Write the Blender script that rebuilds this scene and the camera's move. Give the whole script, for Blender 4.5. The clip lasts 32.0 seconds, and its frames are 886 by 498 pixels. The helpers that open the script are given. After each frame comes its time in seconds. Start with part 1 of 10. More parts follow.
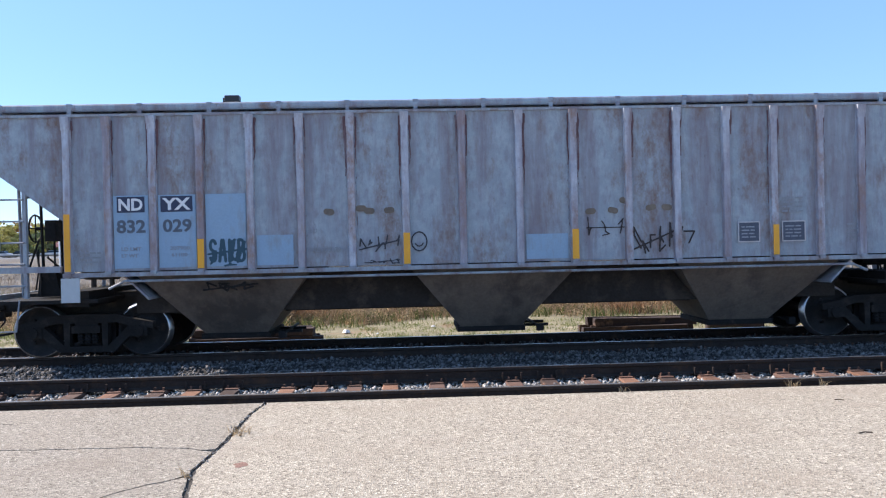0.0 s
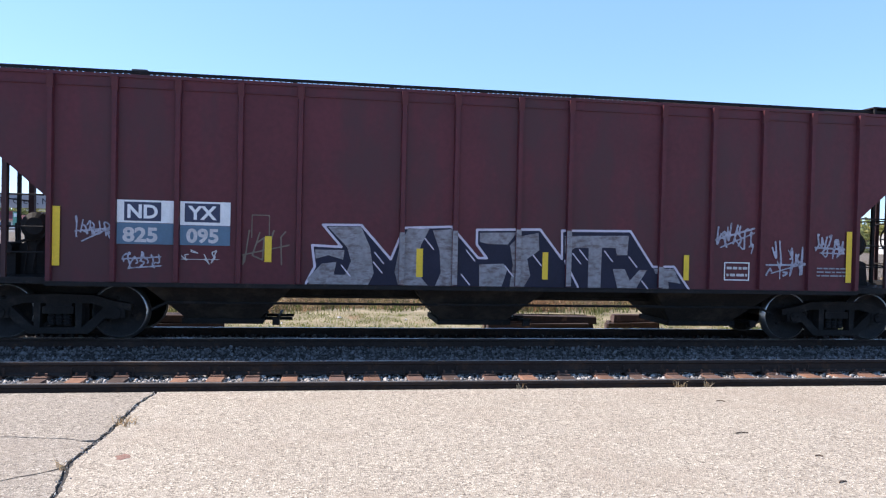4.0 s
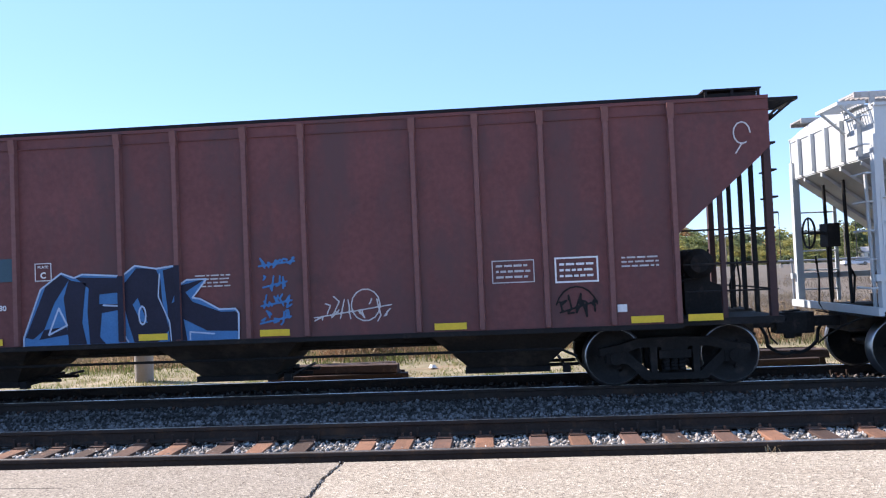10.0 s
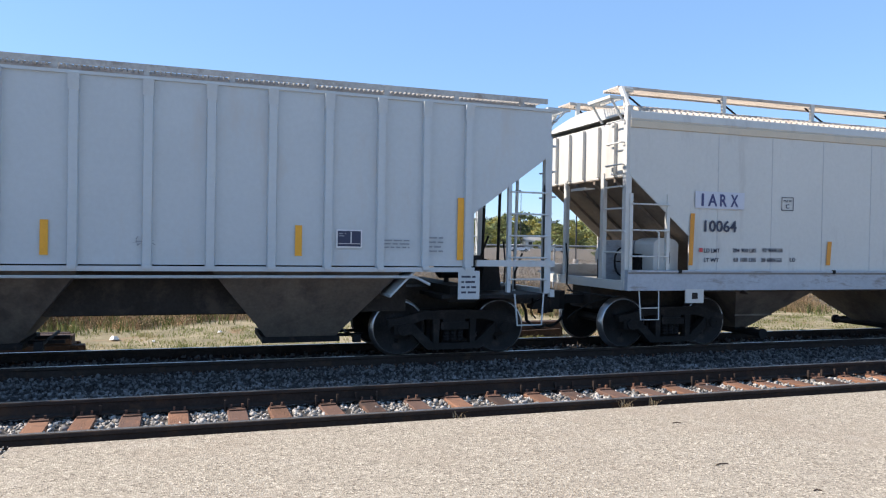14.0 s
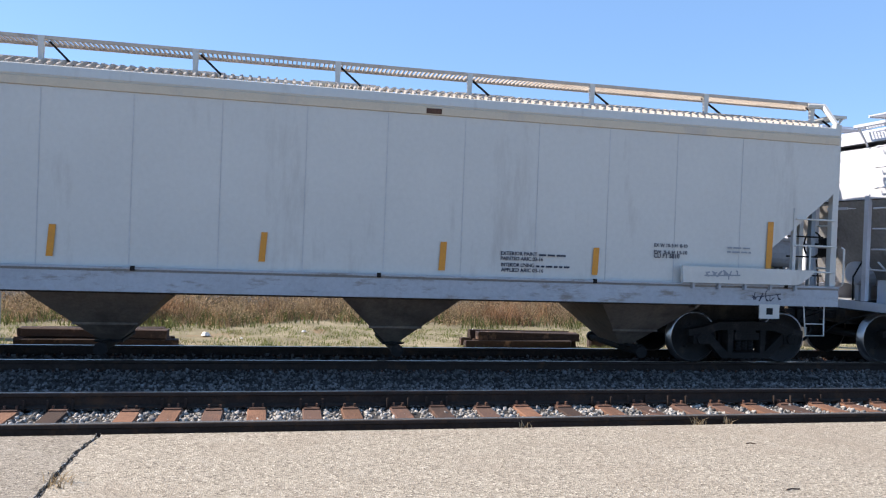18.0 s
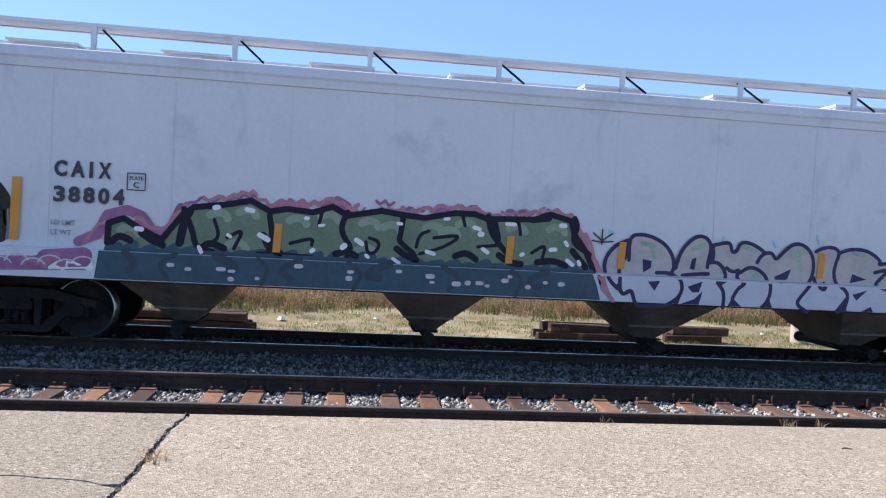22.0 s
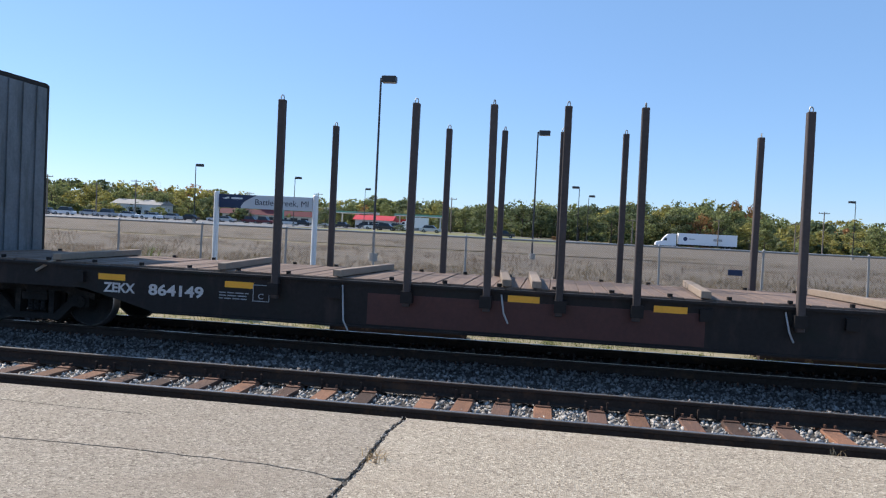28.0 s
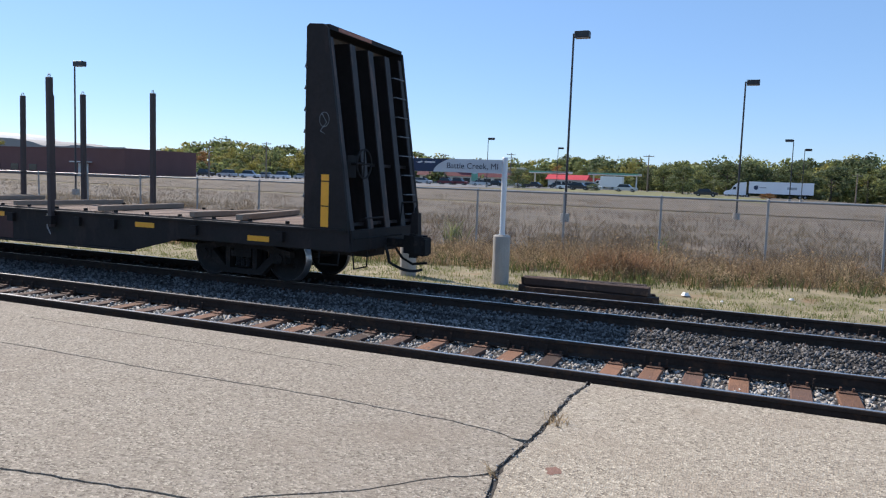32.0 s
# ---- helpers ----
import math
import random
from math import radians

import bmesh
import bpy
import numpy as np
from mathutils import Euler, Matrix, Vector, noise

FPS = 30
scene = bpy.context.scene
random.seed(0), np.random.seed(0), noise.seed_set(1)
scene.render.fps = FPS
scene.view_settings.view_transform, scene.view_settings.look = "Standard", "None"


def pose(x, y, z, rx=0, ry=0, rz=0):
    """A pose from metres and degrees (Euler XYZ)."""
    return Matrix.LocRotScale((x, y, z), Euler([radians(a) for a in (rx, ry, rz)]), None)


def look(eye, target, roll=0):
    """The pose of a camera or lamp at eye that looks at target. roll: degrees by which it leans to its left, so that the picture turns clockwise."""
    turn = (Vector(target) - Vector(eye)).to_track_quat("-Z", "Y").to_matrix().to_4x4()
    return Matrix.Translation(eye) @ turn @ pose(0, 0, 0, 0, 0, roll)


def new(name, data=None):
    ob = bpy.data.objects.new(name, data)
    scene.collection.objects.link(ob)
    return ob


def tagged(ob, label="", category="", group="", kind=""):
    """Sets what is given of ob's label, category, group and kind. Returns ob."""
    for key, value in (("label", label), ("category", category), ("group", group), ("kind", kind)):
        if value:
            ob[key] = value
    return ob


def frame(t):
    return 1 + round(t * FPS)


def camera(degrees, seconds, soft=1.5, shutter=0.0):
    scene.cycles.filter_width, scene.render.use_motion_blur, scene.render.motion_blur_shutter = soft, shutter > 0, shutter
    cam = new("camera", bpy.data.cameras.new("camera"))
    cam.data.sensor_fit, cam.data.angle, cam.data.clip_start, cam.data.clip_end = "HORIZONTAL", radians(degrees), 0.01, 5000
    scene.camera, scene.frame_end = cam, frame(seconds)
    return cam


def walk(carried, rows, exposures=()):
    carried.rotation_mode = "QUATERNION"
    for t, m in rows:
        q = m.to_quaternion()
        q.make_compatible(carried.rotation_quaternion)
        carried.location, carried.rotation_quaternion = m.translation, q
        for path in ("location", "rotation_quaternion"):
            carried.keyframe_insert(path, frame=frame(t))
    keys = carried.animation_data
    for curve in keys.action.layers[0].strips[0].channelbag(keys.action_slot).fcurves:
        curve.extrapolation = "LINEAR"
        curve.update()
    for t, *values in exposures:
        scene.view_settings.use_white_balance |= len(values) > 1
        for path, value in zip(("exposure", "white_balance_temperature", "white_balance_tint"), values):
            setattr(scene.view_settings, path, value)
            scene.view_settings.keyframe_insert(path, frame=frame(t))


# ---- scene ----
# ---------- camera ----------
cam = camera(61.5, 32.0, soft=1.2)
# seconds, eye x y z, yaw, pitch, roll
ROWS = [
    (0, 0.041, -0.028, 1.798, -2.20, -0.37, -1.31),
    (0.5, 0.076, -0.010, 1.736, -6.41, -0.35, -2.42),
    (1, 0.088, -0.020, 1.737, -15.40, -0.27, -1.68),
    (1.5, 0.141, -0.012, 1.746, -13.98, -0.00, 1.27),
    (2, 0.229, -0.080, 1.768, -12.49, 0.48, 1.16),
    (2.5, 0.253, -0.059, 1.772, -12.79, -1.79, 1.19),
    (4.5, 0.076, 0.002, 1.824, -8.14, -0.38, 1.32),
    (5, 0.037, 0.005, 1.812, -8.89, 0.15, 1.07),
    (5.5, 0.020, 0.029, 1.813, -9.83, 0.27, 1.00),
    (6, -0.014, 0.112, 1.830, -10.70, -0.12, 0.22),
    (6.5, 0.055, 0.125, 1.836, -12.49, 2.23, -0.96),
    (7, 0.191, 0.280, 1.844, -5.52, 2.62, 0.29),
    (7.5, 0.220, 0.435, 1.808, 0.37, 1.03, 0.33),
    (8, 0.098, 0.615, 1.797, -1.90, 1.04, -0.71),
    (8.5, 0.089, 0.736, 1.783, -3.52, 1.98, -1.98),
    (9, 0.112, 0.871, 1.813, 0.89, 2.63, 0.40),
    (9.5, 0.041, 1.098, 1.819, 4.27, 2.19, -1.47),
    (10, -0.084, 1.295, 1.882, 4.17, 1.71, -2.39),
    (10.5, -0.184, 1.406, 1.967, 9.33, -0.95, 0.08),
    (11, -0.254, 1.489, 1.914, -1.45, -0.79, -2.72),
    (11.5, -0.293, 1.426, 1.817, -14.86, 0.56, -0.46),
    (12, -0.255, 1.388, 1.891, -17.98, -1.15, 0.02),
    (12.5, -0.196, 1.387, 1.868, -17.61, -1.69, 0.29),
    (13, -0.181, 1.408, 1.858, -17.98, -2.78, 0.65),
    (13.5, -0.319, 1.447, 1.883, -18.62, -2.48, 1.21),
    (14, -0.281, 1.399, 1.879, -19.03, -0.66, 1.01),
    (14.5, -0.290, 1.403, 1.871, -19.33, -0.86, 1.22),
    (15, -0.296, 1.396, 1.864, -19.20, -1.23, 1.44),
    (15.5, -0.301, 1.402, 1.860, -18.85, -1.69, 1.77),
    (17.5, -0.283, 1.241, 1.882, -12.39, -0.79, 1.79),
    (18, -0.125, 1.239, 1.946, -12.28, -0.56, 2.18),
    (18.5, -0.195, 1.284, 1.923, -13.25, -0.75, 2.39),
    (19, -0.283, 1.348, 1.903, -9.09, -0.70, 2.82),
    (19.5, -0.296, 1.344, 1.952, -2.45, 0.04, 3.14),
    (20, -0.302, 1.335, 1.962, 1.45, -0.25, 1.47),
    (20.5, -0.293, 1.295, 2.005, 5.10, -0.68, -0.16),
    (21, -0.274, 1.280, 2.003, 4.39, -0.68, -1.77),
    (21.5, -0.305, 1.349, 1.935, -4.26, -1.60, 1.16),
    (22, -0.299, 1.339, 1.936, -7.34, -1.59, 3.11),
    (22.5, -0.342, 1.372, 1.912, -9.61, -1.26, 3.66),
    (23, -0.372, 1.407, 1.901, -10.27, -0.96, 3.53),
    (23.5, -0.379, 1.375, 1.884, -10.30, -0.11, 3.07),
    (24, -0.352, 1.405, 1.906, -10.41, -0.27, 3.22),
    (24.5, -0.316, 1.357, 1.952, -8.92, -0.88, 3.39),
    (25, -0.198, 1.303, 2.021, -8.52, -2.86, 3.59),
    (25.5, -0.192, 1.309, 2.004, -8.90, -2.50, 3.80),
    (26, -0.183, 1.311, 2.004, -7.31, -2.09, 4.10),
    (26.5, -0.195, 1.285, 1.971, -4.27, -1.89, 4.04),
    (28.5, -0.305, 1.205, 2.009, 10.43, -1.49, 2.30),
    (29, -0.264, 1.225, 2.031, 10.55, -1.48, 2.10),
    (29.5, -0.311, 1.173, 2.025, 10.66, -1.54, 1.45),
    (30, -0.266, 1.177, 2.031, 11.70, -1.00, 1.15),
    (30.5, -0.272, 1.148, 2.047, 16.05, -1.24, 1.34),
    (31, -0.253, 1.116, 2.048, 19.28, -1.08, 1.92),
    (31.5, -0.239, 1.128, 2.046, 23.09, -3.76, 1.92),
    (32, -0.208, 1.231, 2.035, 23.19, -5.27, 2.04),
]
PATH = [(t, pose(x, y, z, 90 + p, 0, w) @ pose(0, 0, 0, 0, 0, r)) for t, x, y, z, w, p, r in ROWS]
# seconds, stops, kelvin, tint
walk(cam, PATH, exposures=[(0, 0.86, 6500, 15), (2, 0.83, 6500, 15), (5, 1.04, 6550, 18), (6, 1.03, 6550, 18), (7, 0.82, 6450, 16), (8, 0.88, 6450, 16), (9, 1.09, 6560, 19), (10, 1.08, 6560, 19), (11, 1.08, 6600, 18), (12, 0.64, 6750, 13), (13, 0.61, 6750, 13), (14, 0.74, 6780, 13), (15, 0.78, 6780, 13), (18, 0.70, 6720, 14), (19, 0.73, 6720, 14), (22, 0.77, 6700, 15), (24, 0.79, 6750, 15), (25, 0.80, 6780, 15), (26, 0.57, 6720, 13), (29, 0.44, 6650, 12), (32, 0.37, 6700, 13)])

# ---------- world and sun ----------
SUN_DIR = Vector((-1.12, 0.42, 1.0)).normalized()      # towards the sun
world = bpy.data.worlds.new("world")
scene.world = world
world.use_nodes = True
wn = world.node_tree
sky = wn.nodes.new("ShaderNodeTexSky")
sky.sky_type = "NISHITA"
sky.sun_disc = False
sky.sun_elevation = math.asin(SUN_DIR.z)
sky.sun_rotation = math.atan2(SUN_DIR.x, SUN_DIR.y)
sky.air_density, sky.dust_density, sky.ozone_density = 1.0, 0.2, 3.3
wn.nodes["Background"].inputs[1].default_value = 0.113
sky.altitude = 700
tint = wn.nodes.new("ShaderNodeMix")
tint.data_type, tint.blend_type = "RGBA", "MULTIPLY"
tint.inputs[0].default_value = 1.0
tint.inputs[7].default_value = (0.87, 0.97, 1.18, 1)
wn.links.new(sky.outputs[0], tint.inputs[6])
veil = wn.nodes.new("ShaderNodeMix")
veil.data_type = "RGBA"
veil.inputs[0].default_value = 0.45
veil.inputs[7].default_value = (1.88, 3.72, 6.2, 1)
wn.links.new(tint.outputs[2], veil.inputs[6])
wn.links.new(veil.outputs[2], wn.nodes["Background"].inputs[0])
sun = new("sun", bpy.data.lights.new("sun", "SUN"))
sun.data.energy, sun.data.angle, sun.data.color = 5.0, radians(0.5), (1.0, 0.93, 0.83)
sun.matrix_world = look((0, 0, 60), Vector((0, 0, 60)) - SUN_DIR)

# ---------- materials ----------
MATS = {}


def node(nt, kind, **inputs):
    n = nt.nodes.new(kind)
    for k, v in inputs.items():
        n.inputs[k.replace("_", " ")].default_value = v
    return n


def rgba(c):
    return (c[0], c[1], c[2], 1.0)


def surface(name, col, rough=0.6, metal=0.0, var=0.15, scale=2.0, fine=40.0, bump=0.15, stain=None, amount=0.5, streak=1.0,
            stain_scale=1.5, rand=0.0, island=False, spec=0.5, dirt=None, dirt_amount=0.4, dirt_scale=0.4, grain=(1, 1, 1)):
    """A node material: base colour varied at two scales, optional stains (streak > 1 draws them out downwards), fine relief."""
    m = bpy.data.materials.new(name)
    m.use_nodes = True
    nt = m.node_tree
    b = nt.nodes["Principled BSDF"]
    tc = nt.nodes.new("ShaderNodeTexCoord")
    mp = nt.nodes.new("ShaderNodeMapping")
    mp.inputs["Scale"].default_value = grain
    place = tc.outputs["Object"]
    if rand and not island:                # every repeat gets its own stretch of the pattern
        info = nt.nodes.new("ShaderNodeObjectInfo")
        shift = node(nt, "ShaderNodeVectorMath")
        shift.operation = "MULTIPLY_ADD"
        shift.inputs[1].default_value = (37.0, 53.0, 41.0)
        nt.links.new(info.outputs["Random"], shift.inputs[0])
        nt.links.new(place, shift.inputs[2])
        place = shift.outputs[0]
    nt.links.new(place, mp.inputs[0])
    big = node(nt, "ShaderNodeTexNoise", Scale=scale, Detail=4.0, Roughness=0.6)
    small = node(nt, "ShaderNodeTexNoise", Scale=fine, Detail=3.0, Roughness=0.6)
    for n in (big, small):
        nt.links.new(mp.outputs[0], n.inputs["Vector"])
    add = nt.nodes.new("ShaderNodeMath")
    add.operation = "ADD"
    nt.links.new(big.outputs["Fac"], add.inputs[0])
    nt.links.new(small.outputs["Fac"], add.inputs[1])
    last = add.outputs[0]
    if rand:
        src = nt.nodes.new("ShaderNodeNewGeometry" if island else "ShaderNodeObjectInfo")
        mul = nt.nodes.new("ShaderNodeMath")
        mul.operation = "MULTIPLY_ADD"
        nt.links.new(src.outputs["Random Per Island" if island else "Random"], mul.inputs[0])
        mul.inputs[1].default_value = rand
        nt.links.new(last, mul.inputs[2])
        sub = nt.nodes.new("ShaderNodeMath")
        sub.operation = "SUBTRACT"
        nt.links.new(mul.outputs[0], sub.inputs[0])
        sub.inputs[1].default_value = rand / 2
        last = sub.outputs[0]
    ramp = nt.nodes.new("ShaderNodeMapRange")
    ramp.inputs["From Min"].default_value, ramp.inputs["From Max"].default_value = 0.6, 1.4
    nt.links.new(last, ramp.inputs["Value"])
    mix = nt.nodes.new("ShaderNodeMix")
    mix.data_type = "RGBA"
    mix.inputs[6].default_value = rgba([c * (1 - var) for c in col])
    mix.inputs[7].default_value = rgba([min(c * (1 + var), 0.95) for c in col])
    nt.links.new(ramp.outputs[0], mix.inputs[0])
    out = mix.outputs[2]
    for tone, amt, sc, st in ((stain, amount, stain_scale, streak), (dirt, dirt_amount, dirt_scale, 1.0)):
        if tone is None:
            continue
        m2 = nt.nodes.new("ShaderNodeMapping")
        m2.inputs["Scale"].default_value = (1, 1, 1 / st)
        nt.links.new(place, m2.inputs[0])
        sn = node(nt, "ShaderNodeTexNoise", Scale=sc, Detail=7.0, Roughness=0.68)
        nt.links.new(m2.outputs[0], sn.inputs["Vector"])
        r2 = nt.nodes.new("ShaderNodeMapRange")
        r2.inputs["From Min"].default_value, r2.inputs["From Max"].default_value = 0.72 - 0.3 * amt, 0.86 - 0.3 * amt
        nt.links.new(sn.outputs["Fac"], r2.inputs["Value"])
        mx = nt.nodes.new("ShaderNodeMix")
        mx.data_type = "RGBA"
        nt.links.new(r2.outputs[0], mx.inputs[0])
        nt.links.new(out, mx.inputs[6])
        mx.inputs[7].default_value = rgba(tone)
        out = mx.outputs[2]
    nt.links.new(out, b.inputs["Base Color"])
    b.inputs["Roughness"].default_value = rough
    b.inputs["Metallic"].default_value = metal
    b.inputs["Specular IOR Level"].default_value = spec
    if bump:
        bp = nt.nodes.new("ShaderNodeBump")
        bp.inputs["Strength"].default_value = bump
        bp.inputs["Distance"].default_value = 0.02
        nt.links.new(small.outputs["Fac"], bp.inputs["Height"])
        nt.links.new(bp.outputs[0], b.inputs["Normal"])
    MATS[name] = m
    return m


def weathered(name, base, pale, purple, rust, spread_to=0.0):
    """Old grey car paint: mottled chalky base, dull purple runs, orange rust breaking through, fine dark scratches."""
    m = bpy.data.materials.new(name)
    m.use_nodes = True
    nt = m.node_tree
    b = nt.nodes["Principled BSDF"]
    tc = nt.nodes.new("ShaderNodeTexCoord")
    info = nt.nodes.new("ShaderNodeObjectInfo")
    shift = nt.nodes.new("ShaderNodeVectorMath")
    shift.operation = "MULTIPLY_ADD"
    shift.inputs[1].default_value = (37.0, 53.0, 41.0)
    nt.links.new(info.outputs["Random"], shift.inputs[0])
    nt.links.new(tc.outputs["Object"], shift.inputs[2])

    def field(scale, detail, sx, sz, lo, hi, rough=0.65):
        mp = nt.nodes.new("ShaderNodeMapping")
        mp.inputs["Scale"].default_value = (sx, sx, sz)
        nt.links.new(shift.outputs[0], mp.inputs[0])
        n = node(nt, "ShaderNodeTexNoise", Scale=scale, Detail=detail, Roughness=rough)
        nt.links.new(mp.outputs[0], n.inputs["Vector"])
        r = nt.nodes.new("ShaderNodeMapRange")
        r.inputs["From Min"].default_value, r.inputs["From Max"].default_value = lo, hi
        nt.links.new(n.outputs["Fac"], r.inputs["Value"])
        return r.outputs[0]

    def times(a, k):
        q = nt.nodes.new("ShaderNodeMath")
        q.operation = "MULTIPLY"
        nt.links.new(a, q.inputs[0])
        if isinstance(k, float):
            q.inputs[1].default_value = k
        else:
            nt.links.new(k, q.inputs[1])
        return q.outputs[0]

    def over(below, tone, fac):
        mx = nt.nodes.new("ShaderNodeMix")
        mx.data_type = "RGBA"
        nt.links.new(fac, mx.inputs[0])
        if isinstance(below, tuple):
            mx.inputs[6].default_value = rgba(below)
        else:
            nt.links.new(below, mx.inputs[6])
        mx.inputs[7].default_value = rgba(tone)
        return mx.outputs[2]

    out = over(base, pale, field(5.0, 8.0, 1, 0.8, 0.42, 0.66, 0.75))
    out = over(out, purple, times(field(1.7, 6.0, 1.5, 0.16, 0.47 - spread_to, 0.66 - spread_to), 0.75))
    out = over(out, purple, times(field(9.0, 6.0, 1, 0.35, 0.50, 0.64, 0.7), 0.45))
    out = over(out, rust, times(times(field(1.3, 6.0, 1.2, 0.32, 0.47, 0.60), field(7.0, 7.0, 1, 0.5, 0.42, 0.66, 0.75)), 0.85))
    out = over(out, (0.10, 0.085, 0.085), times(field(16.0, 4.0, 1, 0.5, 0.66, 0.72), 0.5))
    nt.links.new(out, b.inputs["Base Color"])
    b.inputs["Roughness"].default_value = 0.62
    bp = nt.nodes.new("ShaderNodeBump")
    bp.inputs["Strength"].default_value, bp.inputs["Distance"].default_value = 0.12, 0.02
    nt.links.new(field(12.0, 5.0, 1, 1, 0.3, 0.7), bp.inputs["Height"])
    nt.links.new(bp.outputs[0], b.inputs["Normal"])
    MATS[name] = m


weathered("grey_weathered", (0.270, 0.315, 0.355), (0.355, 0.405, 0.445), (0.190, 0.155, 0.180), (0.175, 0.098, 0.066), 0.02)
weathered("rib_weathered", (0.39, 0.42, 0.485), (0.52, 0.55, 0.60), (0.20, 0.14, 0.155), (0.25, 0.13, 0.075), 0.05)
surface("patch_slate", (0.06, 0.075, 0.11), 0.55, var=0.25, scale=3, fine=20, stain=(0.13, 0.14, 0.16), amount=0.25, stain_scale=4, bump=0.02)

surface("rust_maroon", (0.130, 0.066, 0.072), 0.75, var=0.3, scale=3, fine=20, stain=(0.25, 0.21, 0.23), amount=0.5, streak=4, stain_scale=6, bump=0.1)
surface("patch_blue", (0.25, 0.37, 0.49), 0.55, var=0.1, stain=(0.24, 0.29, 0.33), amount=0.6, streak=3, stain_scale=3, bump=0.04)
surface("red_oxide", (0.095, 0.0225, 0.0295), 0.5, var=0.22, scale=0.7, fine=12, stain=(0.070, 0.027, 0.031), amount=0.8, streak=3, stain_scale=0.7, bump=0.06, spec=0.25)
# Lighter than the sides: dust, plus sunlight on the ends put in the colour.
surface("red_dust_sunlit", (0.225, 0.120, 0.10), 0.7, var=0.2, scale=1.0, fine=14, stain=(0.16, 0.075, 0.06), amount=0.6, streak=3, stain_scale=1.3, bump=0.08)
# Ribs lighter than the sides: dust and highlights put in the colour.
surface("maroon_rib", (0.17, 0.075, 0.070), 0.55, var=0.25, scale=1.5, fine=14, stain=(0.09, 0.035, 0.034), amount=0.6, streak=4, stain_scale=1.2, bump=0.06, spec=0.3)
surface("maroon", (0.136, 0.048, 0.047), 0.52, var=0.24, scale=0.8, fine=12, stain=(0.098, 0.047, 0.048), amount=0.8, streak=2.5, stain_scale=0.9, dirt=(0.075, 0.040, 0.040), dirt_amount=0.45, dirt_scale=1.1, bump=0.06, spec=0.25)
surface("grey_paint", (0.465, 0.50, 0.515), 0.5, var=0.06, scale=0.8, fine=14, stain=(0.46, 0.46, 0.45), amount=0.6, streak=4, stain_scale=2.0, bump=0.04)
surface("cream_paint", (0.545, 0.535, 0.50), 0.5, var=0.06, scale=0.7, fine=14, stain=(0.44, 0.42, 0.39), amount=0.55, streak=5, stain_scale=1.6, bump=0.04)
surface("white_paint", (0.56, 0.575, 0.617), 0.5, var=0.07, scale=0.7, fine=14, stain=(0.47, 0.475, 0.52), amount=0.45, streak=3, stain_scale=1.6, dirt=(0.43, 0.43, 0.475), dirt_amount=0.5, dirt_scale=0.8, bump=0.04)
surface("white_patch", (0.635, 0.635, 0.665), 0.5, var=0.04, bump=0.02)
surface("bluish_grey", (0.30, 0.36, 0.42), 0.55, var=0.1, stain=(0.25, 0.25, 0.25), amount=0.6, streak=3, stain_scale=2, bump=0.04)
surface("under_brown", (0.036, 0.030, 0.026), 0.85, var=0.35, scale=1.5, fine=20, stain=(0.075, 0.058, 0.046), amount=0.7, stain_scale=2, bump=0.2, spec=0.2)
surface("hopper_tan", (0.165, 0.132, 0.105), 0.85, var=0.3, scale=1.5, fine=20, stain=(0.085, 0.068, 0.057), amount=0.75, streak=2, stain_scale=1.0, bump=0.15)
surface("slope_brown", (0.17, 0.135, 0.105), 0.8, var=0.3, scale=1.2, fine=18, stain=(0.08, 0.065, 0.055), amount=0.6, streak=2, stain_scale=1.2, bump=0.1)
# Beige in place of white paint: light bounced off the ground, put in the colour.
surface("slope_pale", (0.50, 0.47, 0.43), 0.7, var=0.2, scale=1.2, fine=18, stain=(0.33, 0.29, 0.25), amount=0.6, streak=2, stain_scale=1.2, bump=0.1)
surface("slope_grey", (0.30, 0.29, 0.28), 0.75, var=0.25, scale=1.2, fine=18, stain=(0.16, 0.14, 0.125), amount=0.6, streak=2, stain_scale=1.2, bump=0.1)
surface("steel_black", (0.015, 0.014, 0.014), 0.75, var=0.4, scale=3, fine=30, stain=(0.045, 0.034, 0.028), amount=0.55, stain_scale=4, bump=0.2, spec=0.2)
surface("frame_dust", (0.021, 0.019, 0.018), 0.85, var=0.4, scale=3, fine=26, stain=(0.048, 0.040, 0.034), amount=0.6, stain_scale=3, bump=0.2, spec=0.15)
surface("wheel_steel", (0.021, 0.019, 0.0185), 0.6, var=0.4, scale=4, fine=30, stain=(0.06, 0.044, 0.035), amount=0.55, stain_scale=5, bump=0.15, spec=0.2)
surface("tread_bright", (0.42, 0.42, 0.43), 0.32, metal=1.0, var=0.15, bump=0.02)
surface("rail_side", (0.042, 0.031, 0.026), 0.9, var=0.35, scale=3, fine=30, stain=(0.075, 0.045, 0.03), amount=0.6, stain_scale=5, bump=0.2, spec=0.12)
surface("rail_top", (0.50, 0.48, 0.46), 0.35, metal=0.9, var=0.15, scale=6, fine=50, bump=0.03)
surface("tie_brown", (0.084, 0.0464, 0.0336), 0.9, var=0.45, scale=2.0, fine=16, rand=1.5, stain=(0.22, 0.105, 0.062), amount=0.55, stain_scale=3, bump=0.5, grain=(4, 0.6, 1))
surface("tie_orange", (0.175, 0.086, 0.050), 0.9, var=0.35, scale=2.0, fine=16, rand=0.9, stain=(0.13, 0.066, 0.045), amount=0.62, stain_scale=2.5, bump=0.5, grain=(4, 0.6, 1))
